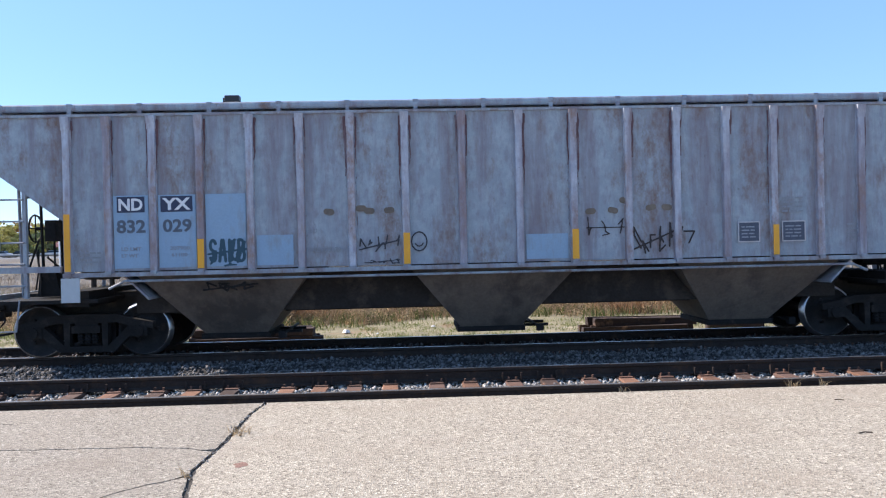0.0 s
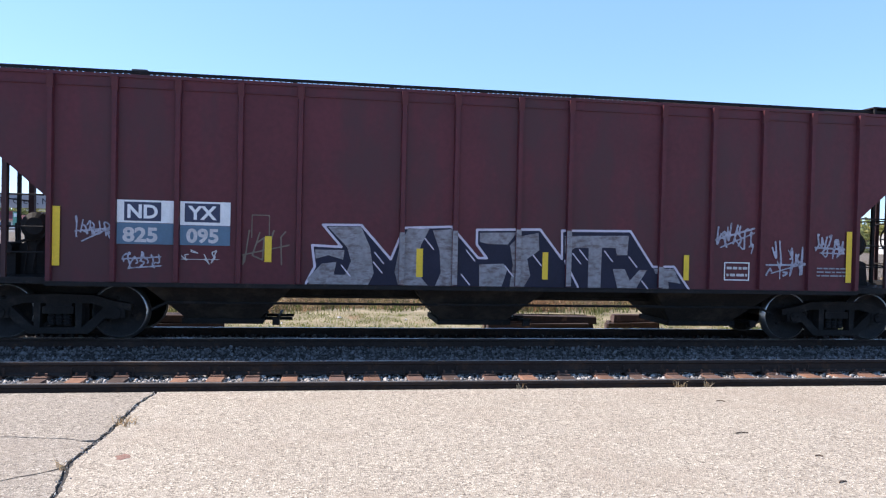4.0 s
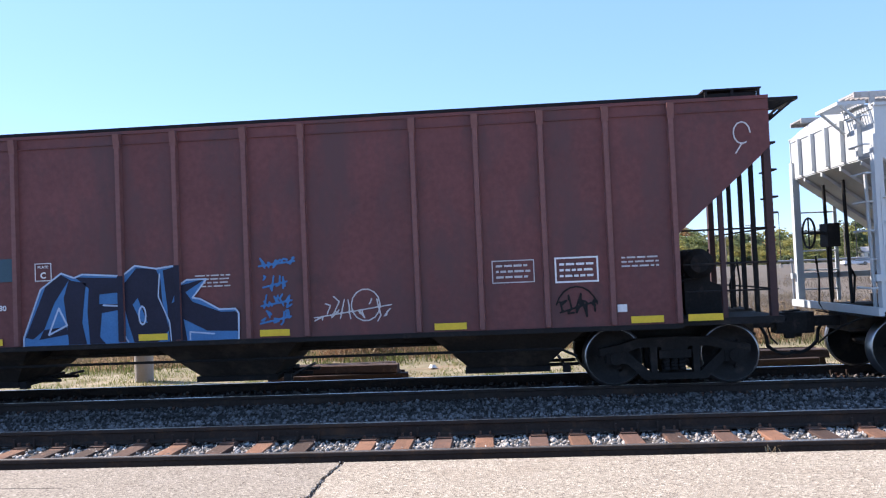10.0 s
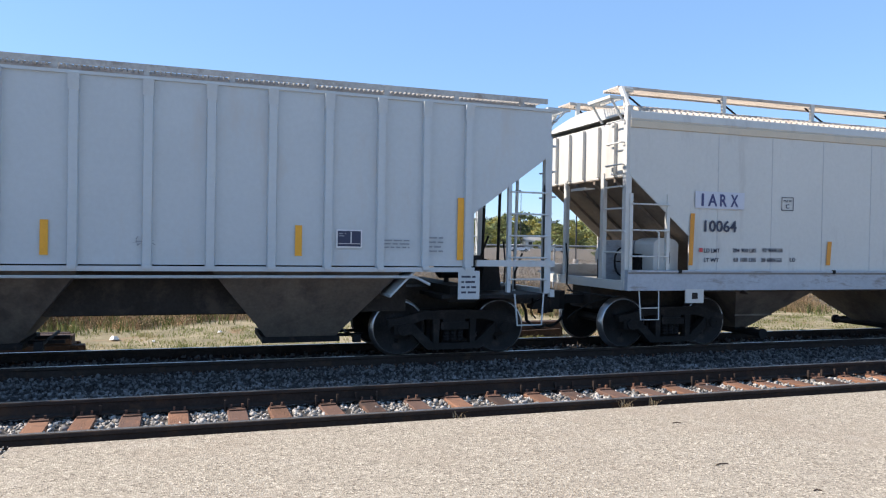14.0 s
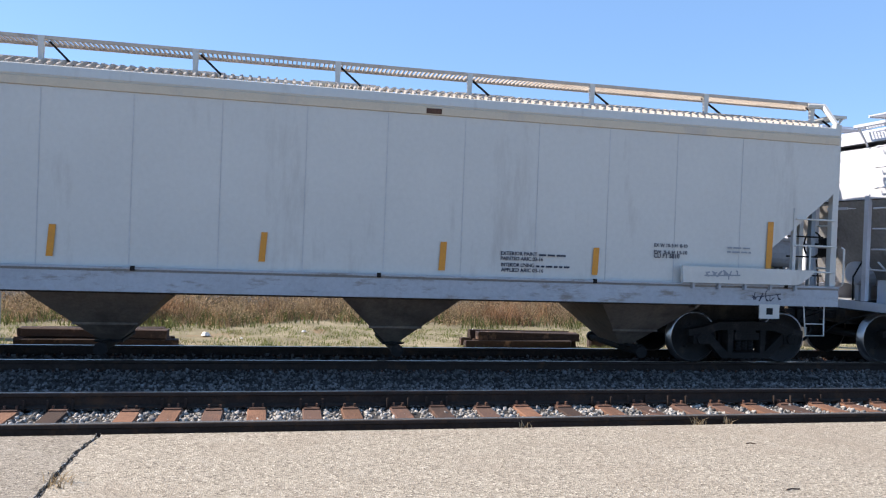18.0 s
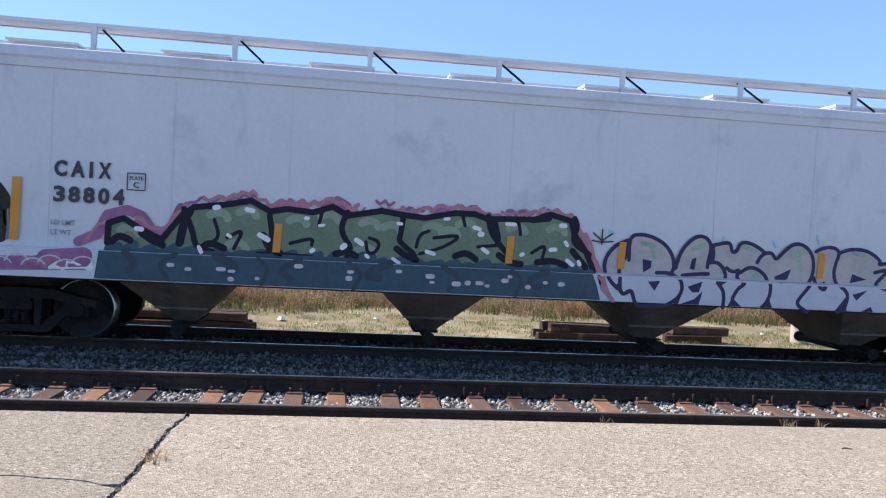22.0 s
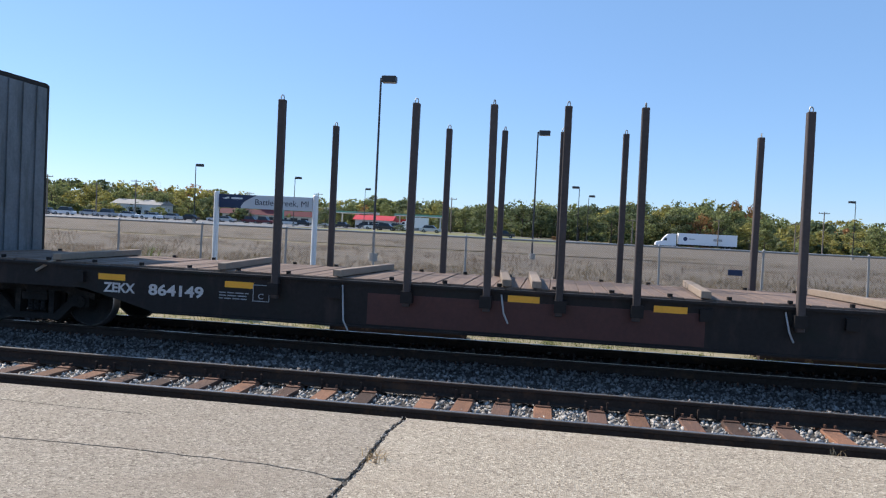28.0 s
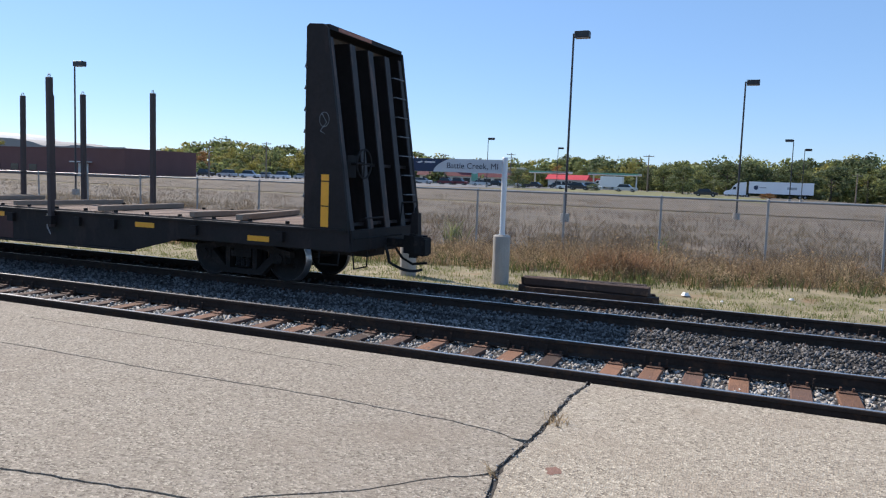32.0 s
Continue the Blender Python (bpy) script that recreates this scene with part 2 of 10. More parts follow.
surface("plate_rust", (0.112, 0.0544, 0.0336), 0.85, var=0.4, scale=8, fine=60, rand=0.8, bump=0.3)
surface("ballast_stone", (0.31, 0.292, 0.27), 0.9, var=0.42, scale=3.0, fine=30, rand=1.6, island=True, bump=0.3)
# Darker copies of the stone: the train's shade is put in the colour.
surface("ballast_shaded", (0.105, 0.100, 0.098), 0.92, var=0.6, scale=3.0, fine=30, rand=1.9, island=True, bump=0.3)
surface("ballast_half_shaded", (0.155, 0.148, 0.144), 0.92, var=0.6, scale=3.0, fine=30, rand=1.9, island=True, bump=0.3)
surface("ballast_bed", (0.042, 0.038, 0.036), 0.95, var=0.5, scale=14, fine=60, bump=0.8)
surface("crack_dirt", (0.055, 0.05, 0.045), 0.95, var=0.4, scale=10, fine=70, bump=0.6)
surface("grass_ground", (0.215, 0.18, 0.10), 0.95, var=0.45, scale=0.9, fine=14, stain=(0.33, 0.27, 0.18), amount=0.7, stain_scale=0.9, dirt=(0.26, 0.145, 0.075), dirt_amount=0.45, dirt_scale=0.7, bump=0.6)
surface("grass_blade", (0.18, 0.205, 0.068), 0.8, var=0.3, scale=0.5, fine=3, rand=0.9, island=True, stain=(0.33, 0.25, 0.14), amount=0.65, stain_scale=0.7, bump=0)
surface("weed_dry", (0.37, 0.275, 0.165), 0.85, var=0.45, scale=0.3, fine=2, rand=1.3, island=True, stain=(0.29, 0.195, 0.12), amount=0.7, stain_scale=0.9, bump=0)
surface("weed_stem", (0.15, 0.108, 0.072), 0.9, var=0.4, scale=0.4, fine=2, rand=1.2, island=True, bump=0)
surface("weed_russet", (0.31, 0.185, 0.105), 0.85, var=0.4, scale=0.3, fine=2, rand=1.2, island=True, bump=0)
surface("weed_field", (0.20, 0.158, 0.102), 0.85, var=0.35, scale=0.2, fine=2, rand=1.2, island=True, stain=(0.25, 0.17, 0.11), amount=0.5, stain_scale=0.2, bump=0)
surface("weed_green", (0.104, 0.12, 0.04), 0.85, var=0.3, scale=0.5, fine=3, rand=0.9, island=True, bump=0)
surface("galvanised", (0.30, 0.30, 0.295), 0.5, metal=0.15, var=0.15, scale=4, fine=40, bump=0.05)
surface("lamp_black", (0.025, 0.025, 0.028), 0.5, var=0.2, bump=0.05)
surface("lamp_grey", (0.35, 0.36, 0.38), 0.5, var=0.1, bump=0.05)
surface("concrete", (0.368, 0.344, 0.312), 0.9, var=0.15, scale=3, fine=40, stain=(0.36, 0.33, 0.29), amount=0.6, streak=2, stain_scale=3, bump=0.3)
surface("post_white", (0.72, 0.73, 0.74), 0.45, var=0.05, bump=0.03)
surface("sign_silver", (0.58, 0.60, 0.63), 0.5, var=0.05, bump=0.02)
surface("sign_navy", (0.012, 0.03, 0.085), 0.45, var=0.1, bump=0.02)
surface("letter_white", (0.72, 0.72, 0.72), 0.6, var=0.12, scale=8, fine=40, bump=0)
surface("letter_slate", (0.085, 0.105, 0.135), 0.6, var=0.3, scale=8, fine=40, bump=0)
surface("letter_worn", (0.50, 0.48, 0.48), 0.6, var=0.25, scale=8, fine=40, bump=0)
surface("letter_navy", (0.03, 0.035, 0.06), 0.6, var=0.2, bump=0)
surface("letter_dark", (0.036, 0.037, 0.047), 0.6, var=0.2, bump=0)
surface("letter_faded", (0.25, 0.27, 0.30), 0.6, var=0.2, bump=0)
surface("letter_red", (0.45, 0.18, 0.16), 0.6, var=0.2, bump=0)
surface("stripe_amber", (0.60, 0.24, 0.02), 0.45, var=0.15, scale=5, bump=0.02)
surface("stripe_yellow", (0.80, 0.36, 0.02), 0.4, var=0.08, scale=5, bump=0.02)
surface("stripe_lemon", (0.72, 0.48, 0.02), 0.4, var=0.12, scale=5, bump=0.02)
surface("band_teal", (0.013, 0.06, 0.09), 0.5, var=0.15, bump=0.02)
surface("band_blue", (0.07, 0.14, 0.21), 0.5, var=0.2, bump=0.02)
surface("panel_blue", (0.13, 0.38, 0.55), 0.5, var=0.1, bump=0.02)
surface("panel_navy", (0.02, 0.03, 0.07), 0.5, var=0.15, bump=0.02)
surface("flat_green", (0.018, 0.0155, 0.0155), 0.65, var=0.3, scale=1.5, fine=18, stain=(0.036, 0.026, 0.024), amount=0.6, streak=3, stain_scale=2, dirt=(0.013, 0.017, 0.015), dirt_amount=0.5, dirt_scale=1.2, bump=0.15, spec=0.22)
surface("rust_pink", (0.42, 0.19, 0.14), 0.8, var=0.35, scale=4, fine=20, stain=(0.10, 0.05, 0.045), amount=0.6, stain_scale=5, bump=0.1)
surface("flat_worn", (0.030, 0.026, 0.026), 0.65, var=0.35, scale=1.5, fine=18, stain=(0.135, 0.085, 0.066), amount=0.62, streak=7, stain_scale=2.4, bump=0.12)
surface("flat_maroon", (0.055, 0.014, 0.012), 0.6, var=0.3, scale=1.5, fine=18, bump=0.1)
surface("flat_grey", (0.115, 0.135, 0.155), 0.6, var=0.3, scale=1.5, fine=18, stain=(0.06, 0.075, 0.08), amount=0.7, streak=5, stain_scale=2, bump=0.1)
surface("bulkhead_inner", (0.135, 0.118, 0.105), 0.7, var=0.3, scale=1.0, fine=18, stain=(0.15, 0.07, 0.055), amount=0.7, streak=6, stain_scale=2.2, bump=0.1)
# Maroon paint of the posts, darkened: their shade is put in the colour.
surface("red_shaded", (0.046, 0.019, 0.019), 0.75, var=0.35, scale=2, fine=20, bump=0.1)
surface("tag_silver", (0.30, 0.30, 0.36), 0.5, var=0.4, scale=5, fine=20, stain=(0.12, 0.10, 0.13), amount=0.6, stain_scale=7, bump=0)
surface("walk_grey", (0.36, 0.34, 0.32), 0.65, var=0.25, scale=2.0, fine=18, stain=(0.24, 0.20, 0.17), amount=0.6, stain_scale=3, bump=0.06)
surface("stake_rust", (0.048, 0.037, 0.036), 0.75, var=0.35, scale=2, fine=24, rand=0.4, bump=0.15)
surface("deck_wood", (0.165, 0.115, 0.09), 0.9, var=0.3, scale=2, fine=14, rand=0.6, bump=0.5, grain=(6, 0.7, 1))
surface("timber_pale", (0.235, 0.185, 0.145), 0.9, var=0.2, scale=3, fine=20, rand=0.7, bump=0.4, grain=(6, 0.7, 1))
surface("old_timber", (0.048, 0.029, 0.023), 0.9, var=0.4, scale=3, fine=18, rand=0.7, stain=(0.20, 0.12, 0.08), amount=0.55, stain_scale=2, bump=0.6, grain=(0.6, 4, 1))
surface("stain_rust", (0.22, 0.12, 0.09), 0.9, var=0.3, scale=12, fine=60, bump=0.4)
surface("twig_brown", (0.10, 0.065, 0.045), 0.9, var=0.3, bump=0.2)
surface("litter_white", (0.75, 0.74, 0.72), 0.7, var=0.1, bump=0.1)
surface("bark", (0.09, 0.07, 0.055), 0.9, var=0.3, bump=0.5)
surface("leaf_dark", (0.105, 0.132, 0.058), 0.75, var=0.45, scale=0.35, fine=2, rand=1.3, island=True, bump=0)
surface("leaf_mid", (0.19, 0.212, 0.078), 0.75, var=0.45, scale=0.35, fine=2, rand=1.3, island=True, bump=0)
surface("leaf_yellow", (0.29, 0.265, 0.075), 0.75, var=0.4, scale=0.35, fine=2, rand=1.3, island=True, bump=0)
surface("leaf_orange", (0.29, 0.15, 0.06), 0.75, var=0.4, scale=0.35, fine=2, rand=1.3, island=True, bump=0)
for leaf in ("leaf_dark", "leaf_mid", "leaf_yellow", "leaf_orange", "weed_dry", "weed_stem", "weed_russet", "weed_field", "weed_green", "grass_blade"):
    lt_tree = MATS[leaf].node_tree
    bsdf = lt_tree.nodes["Principled BSDF"]
    thin = lt_tree.nodes.new("ShaderNodeBsdfTranslucent")
    lt_tree.links.new(bsdf.inputs["Base Color"].links[0].from_socket, thin.inputs["Color"])
    both = lt_tree.nodes.new("ShaderNodeMixShader")
    both.inputs[0].default_value = 0.42
    lt_tree.links.new(bsdf.outputs[0], both.inputs[1])
    lt_tree.links.new(thin.outputs[0], both.inputs[2])
    lt_tree.links.new(both.outputs[0], lt_tree.nodes["Material Output"].inputs["Surface"])
surface("brick_far", (0.155, 0.075, 0.068), 0.9, var=0.15, scale=0.5, fine=8, bump=0.1)
surface("roof_red", (0.55, 0.045, 0.05), 0.5, var=0.1, scale=0.5, bump=0.05)
surface("roof_darkred", (0.16, 0.03, 0.035), 0.6, var=0.15, scale=0.5, bump=0.05)
surface("canopy_green", (0.14, 0.36, 0.26), 0.5, var=0.08, bump=0.05)
surface("canopy_white", (0.72, 0.74, 0.74), 0.5, var=0.05, bump=0.05)
surface("wall_white", (0.60, 0.60, 0.58), 0.8, var=0.08, scale=0.5, bump=0.05)
surface("wall_grey", (0.27, 0.265, 0.26), 0.8, var=0.08, scale=0.5, bump=0.05)
surface("glass_dark", (0.02, 0.025, 0.03), 0.12, var=0.1, bump=0)
surface("trailer_white", (0.78, 0.78, 0.80), 0.4, var=0.04, scale=0.5, bump=0.03)
surface("rubber", (0.02, 0.02, 0.02), 0.8, var=0.2, bump=0.1, spec=0.2)
surface("car_silver", (0.50, 0.51, 0.53), 0.3, metal=0.3, var=0.03, bump=0)
surface("car_black", (0.03, 0.03, 0.035), 0.3, var=0.05, bump=0)
surface("wood_pole", (0.20, 0.16, 0.13), 0.9, var=0.25, bump=0.3)
surface("road_far", (0.136, 0.136, 0.1403), 0.85, var=0.15, scale=0.2, fine=5, bump=0.1)
surface("lawn_far", (0.16, 0.152, 0.056), 0.9, var=0.25, scale=0.1, fine=2, bump=0.1)
surface("field_dry", (0.125, 0.098, 0.068), 0.95, var=0.35, scale=0.15, fine=3, stain=(0.21, 0.165, 0.115), amount=0.6, stain_scale=0.2, bump=0.4)


def aggregate(name, shift=(1, 1, 1)):
    """Worn paving with exposed pebbles: light and dark grains, brown blotches, fine relief."""
    m = bpy.data.materials.new(name)
    m.use_nodes = True
    nt = m.node_tree
    b = nt.nodes["Principled BSDF"]
    tc = nt.nodes.new("ShaderNodeTexCoord")
    cells = node(nt, "ShaderNodeTexVoronoi", Scale=58.0)
    nt.links.new(tc.outputs["Object"], cells.inputs["Vector"])
    sep = nt.nodes.new("ShaderNodeSeparateColor")
    nt.links.new(cells.outputs["Color"], sep.inputs[0])
    grains = nt.nodes.new("ShaderNodeValToRGB")
    e = grains.color_ramp.elements
    e[0].position, e[0].color = 0.0, (0.150, 0.123, 0.098, 1)
    e[1].position, e[1].color = 1.0, (0.57, 0.50, 0.405, 1)
    for pos, c in ((0.25, (0.284, 0.244, 0.193, 1)), (0.6, (0.344, 0.299, 0.238, 1)), (0.86, (0.410, 0.355, 0.285, 1))):
        el = e.new(pos)
        el.color = c
    nt.links.new(sep.outputs[0], grains.inputs[0])
    out = grains.outputs[0]
    for sc, lo, hi, tone, amt in ((0.55, 0.50, 0.68, (0.285, 0.232, 0.18), 0.55), (3.0, 0.55, 0.75, (0.40, 0.352, 0.295), 0.5), (9.0, 0.66, 0.74, (0.18, 0.13, 0.10), 0.5)):
        n = node(nt, "ShaderNodeTexNoise", Scale=sc, Detail=6.0, Roughness=0.65)
        nt.links.new(tc.outputs["Object"], n.inputs["Vector"])
        r = nt.nodes.new("ShaderNodeMapRange")
        r.inputs["From Min"].default_value, r.inputs["From Max"].default_value, r.inputs["To Max"].default_value = lo, hi, amt
        nt.links.new(n.outputs["Fac"], r.inputs["Value"])
        mx = nt.nodes.new("ShaderNodeMix")
        mx.data_type = "RGBA"
        nt.links.new(r.outputs[0], mx.inputs[0])
        nt.links.new(out, mx.inputs[6])
        mx.inputs[7].default_value = rgba(tone)
        out = mx.outputs[2]
    mx = nt.nodes.new("ShaderNodeMix")
    mx.data_type, mx.blend_type = "RGBA", "MULTIPLY"
    mx.inputs[0].default_value = 1.0
    nt.links.new(out, mx.inputs[6])
    mx.inputs[7].default_value = rgba(shift)
    nt.links.new(mx.outputs[2], b.inputs["Base Color"])
    b.inputs["Roughness"].default_value = 0.92
    b.inputs["Specular IOR Level"].default_value = 0.3
    bp = nt.nodes.new("ShaderNodeBump")
    bp.inputs["Strength"].default_value, bp.inputs["Distance"].default_value = 0.9, 0.008
    nt.links.new(cells.outputs["Distance"], bp.inputs["Height"])
    nt.links.new(bp.outputs[0], b.inputs["Normal"])
    MATS[name] = m


aggregate("asphalt", (1.03, 1.03, 1.01))
aggregate("asphalt_grey", (0.85, 0.855, 0.86))


# ---------- mesh helpers ----------
def box(bm, x0, x1, y0, y1, z0, z1):
    vs = [bm.verts.new(p) for p in ((x0, y0, z0), (x1, y0, z0), (x1, y1, z0), (x0, y1, z0), (x0, y0, z1), (x1, y0, z1), (x1, y1, z1), (x0, y1, z1))]
    for f in ((3, 2, 1, 0), (4, 5, 6, 7), (0, 1, 5, 4), (1, 2, 6, 5), (2, 3, 7, 6), (3, 0, 4, 7)):
        bm.faces.new([vs[i] for i in f])
    return vs


def hexa(bm, low, high):
    """A solid between two rings of the same count of points."""
    a = [bm.verts.new(p) for p in low]
    b = [bm.verts.new(p) for p in high]
    n = len(a)
    bm.faces.new(a[::-1])
    bm.faces.new(b)
    for i in range(n):
        bm.faces.new((a[i], a[(i + 1) % n], b[(i + 1) % n], b[i]))


def prism_xz(bm, pts, y0, y1):
    hexa(bm, [(x, y1, z) for x, z in pts], [(x, y0, z) for x, z in pts])


def prism_xy(bm, pts, z0, z1):
    hexa(bm, [(x, y, z0) for x, y in pts], [(x, y, z1) for x, y in pts])


def prism_yz(bm, pts, x0, x1):
    hexa(bm, [(x0, y, z) for y, z in pts], [(x1, y, z) for y, z in pts])


def rod(bm, p, q, r, n=8, r2=None):
    p, q = Vector(p), Vector(q)
    d = (q - p).normalized()
    u = d.orthogonal().normalized()
    v = d.cross(u)
    r2 = r if r2 is None else r2
    ring = [(math.cos(2 * math.pi * i / n), math.sin(2 * math.pi * i / n)) for i in range(n)]
    hexa(bm, [p + (u * c + v * s) * r for c, s in ring], [q + (u * c + v * s) * r2 for c, s in ring])


def tube(bm, pts, r, n=6):
    """One bent round bar through the points."""
    pts = [Vector(q) for q in pts]
    rings, u = [], None
    for i, q in enumerate(pts):
        d = (pts[min(i + 1, len(pts) - 1)] - pts[max(i - 1, 0)]).normalized()
        u = d.orthogonal().normalized() if u is None else (u - d * u.dot(d)).normalized()
        v = d.cross(u)
        k = 1.0
        if 0 < i < len(pts) - 1:
            k = min(1 / max((pts[i + 1] - q).normalized().dot(d), 0.5), 1.5)
        rings.append([bm.verts.new(q + (u * math.cos(2 * math.pi * j / n) + v * math.sin(2 * math.pi * j / n)) * r * (1 + (k - 1) * 0.5)) for j in range(n)])
    for a, b in zip(rings[:-1], rings[1:]):
        for j in range(n):
            bm.faces.new((a[j], a[(j + 1) % n], b[(j + 1) % n], b[j]))
    bm.faces.new(rings[0])
    bm.faces.new(rings[-1])


def mesh_of(bm, name, mat, smooth=False):
    bmesh.ops.recalc_face_normals(bm, faces=bm.faces[:])
    me = bpy.data.meshes.new(name)
    bm.to_mesh(me)
    bm.free()
    me.materials.append(MATS[mat])
    if smooth:
        for f in me.polygons:
            f.use_smooth = True
    return me


def part(name, bm, mat, parent=None, label="", at=None, smooth=False):
    ob = new(name, mesh_of(bm, name, mat, smooth))
    if parent is not None:
        ob.parent = parent
    if at is not None:
        ob.matrix_basis = at
    if label:
        ob["label"] = label
    return ob


def again(name, me, parent, at, label=""):
    ob = new(name, me)
    ob.parent = parent
    ob.matrix_basis = at
    if label:
        ob["label"] = label
    return ob


def arrays(name, verts, faces, mat):
    me = bpy.data.meshes.new(name)
    me.from_pydata(verts, [], faces)
    me.materials.append(MATS[mat])
    return me


TEXTS = {}


def text_mesh(words, mat, bold):
    key = (words, mat, bold)
    if key not in TEXTS:
        cu = bpy.data.curves.new("text", "FONT")
        cu.body, cu.size, cu.offset, cu.extrude, cu.resolution_u = words, 1.0, bold, 0.002, 3
        tmp = new("text", cu)
        me = bpy.data.meshes.new_from_object(tmp.evaluated_get(bpy.context.evaluated_depsgraph_get()))
        bpy.data.objects.remove(tmp)
        bpy.data.curves.remove(cu)
        me.materials.clear()
        me.materials.append(MATS[mat])
        xs = [v.co.x for v in me.vertices]
        ys = [v.co.y for v in me.vertices]
        x0, x1, y0, y1 = min(xs), max(xs), min(ys), max(ys)
        for v in me.vertices:
            v.co = ((v.co.x - x0) / (x1 - x0), v.co.z, (v.co.y - y0) / (y1 - y0))
        TEXTS[key] = me
    return TEXTS[key]


def lettering(words, x0, x1, z0, z1, y, mat, parent, bold=0.015, name="lettering"):
    """Writing on the face at y that looks towards -y, in the rectangle x0..x1, z0..z1."""
    src = text_mesh(words, mat, bold)
    me = src.copy()
    for v in me.vertices:
        v.co = (x0 + v.co.x * (x1 - x0), y + v.co.y, z0 + v.co.z * (z1 - z0))
    ob = new(name, me)
    ob.parent = parent
    return ob


def plate(name, x0, x1, z0, z1, y, mat, parent, thick=0.004, slant=0.0, label=""):
    bm = bmesh.new()
    prism_xz(bm, [(x0, z0), (x1, z0), (x1 + slant, z1), (x0 + slant, z1)], y - thick, y)
    return part(name, bm, mat, parent, label)


def bars(name, x0, x1, z0, z1, rows, y, mat, parent, seed=0):
    """Unreadable small print as plain bars."""
    rng = random.Random(seed)
    bm = bmesh.new()
    h = (z1 - z0) / rows
    for r in range(rows):
        x = x0
        while x < x1 - 0.02:
            w = min(rng.uniform(0.04, 0.16), x1 - x)
            box(bm, x, x + w, y - 0.003, y, z1 - (r + 0.72) * h, z1 - (r + 0.34) * h)
            x += w + 0.025
    return part(name, bm, mat, parent)


def boxed(name, x0, x1, z0, z1, y, mat, parent, w=0.02):
    bm = bmesh.new()
    for a, b, c, d in ((x0, x1, z0, z0 + w), (x0, x1, z1 - w, z1), (x0, x0 + w, z0 + w, z1 - w), (x1 - w, x1, z0 + w, z1 - w)):
        box(bm, a, b, y - 0.004, y, c, d)
    return part(name, bm, mat, parent)


# ---------- spray-painted shapes: bands round stroked letters ----------
def clip(poly, lo, hi):
    for sign, lim in ((1, hi), (-1, lo)):
        res = []
        n = len(poly)
        for i in range(n):
            p, q = poly[i], poly[(i + 1) % n]
            a, b = sign * (lim - p[2]), sign * (lim - q[2])
            if a >= 0:
                res.append(p)
            if (a >= 0) != (b >= 0):
                k = a / (a - b)
                res.append((p[0] + (q[0] - p[0]) * k, p[1] + (q[1] - p[1]) * k, lim))
        poly = res
        if len(poly) < 3:
            return []
    return poly


def spray(name, strokes, bands, y, parent, cell=0.03, label="", cut=None):
    """strokes: (points, radius); bands: (nearest, farthest, material, lift) in metres from the strokes' edge."""
    segs = [(a, b, r) for pts, r in strokes for a, b in zip(pts[:-1], pts[1:])]
    far = max(b[1] for b in bands)
    xs = [p[0] for pts, r in strokes for p in pts]
    zs = [p[1] for pts, r in strokes for p in pts]
    rm = max(r for pts, r in strokes) + far + cell
    gx = np.arange(min(xs) - rm, max(xs) + rm + cell, cell)
    gz = np.arange(min(zs) - rm, max(zs) + rm + cell, cell)
    X, Z = np.meshgrid(gx, gz, indexing="ij")
    D = np.full(X.shape, 9.0)
    for (ax, az), (bx, bz), r in segs:
        dx, dz = bx - ax, bz - az
        k = np.clip(((X - ax) * dx + (Z - az) * dz) / max(dx * dx + dz * dz, 1e-9), 0, 1)
        D = np.minimum(D, np.hypot(X - ax - k * dx, Z - az - k * dz) - r)
    if cut is not None:
        D = np.maximum(D, np.where((Z < cut), 9.0, -9.0))
    made = []
    for lo, hi, mat, lift in bands:
        near = (D > lo - 2 * cell) & (D < hi + 2 * cell)
        cells = near[:-1, :-1] & near[1:, 1:]
        verts, faces = [], []
        for i, j in zip(*np.nonzero(cells)):
            quad = [(gx[i], gz[j], D[i, j]), (gx[i + 1], gz[j], D[i + 1, j]), (gx[i + 1], gz[j + 1], D[i + 1, j + 1]), (gx[i], gz[j + 1], D[i, j + 1])]
            p = clip(quad, lo, hi)
            if len(p) > 2:
                k = len(verts)
                verts += [(float(a), y - lift, float(b)) for a, b, c in p]
                faces.append(list(range(k, k + len(p))))
        ob = new(name, arrays(name, verts, faces, mat))
        ob.parent = parent
        if label:
            ob["label"] = label
        made.append(ob)
    return made


def arc(cx, cz, rx, rz, a0, a1, n=8):
    return [(cx + rx * math.cos(radians(a0 + (a1 - a0) * i / n)), cz + rz * math.sin(radians(a0 + (a1 - a0) * i / n))) for i in range(n + 1)]


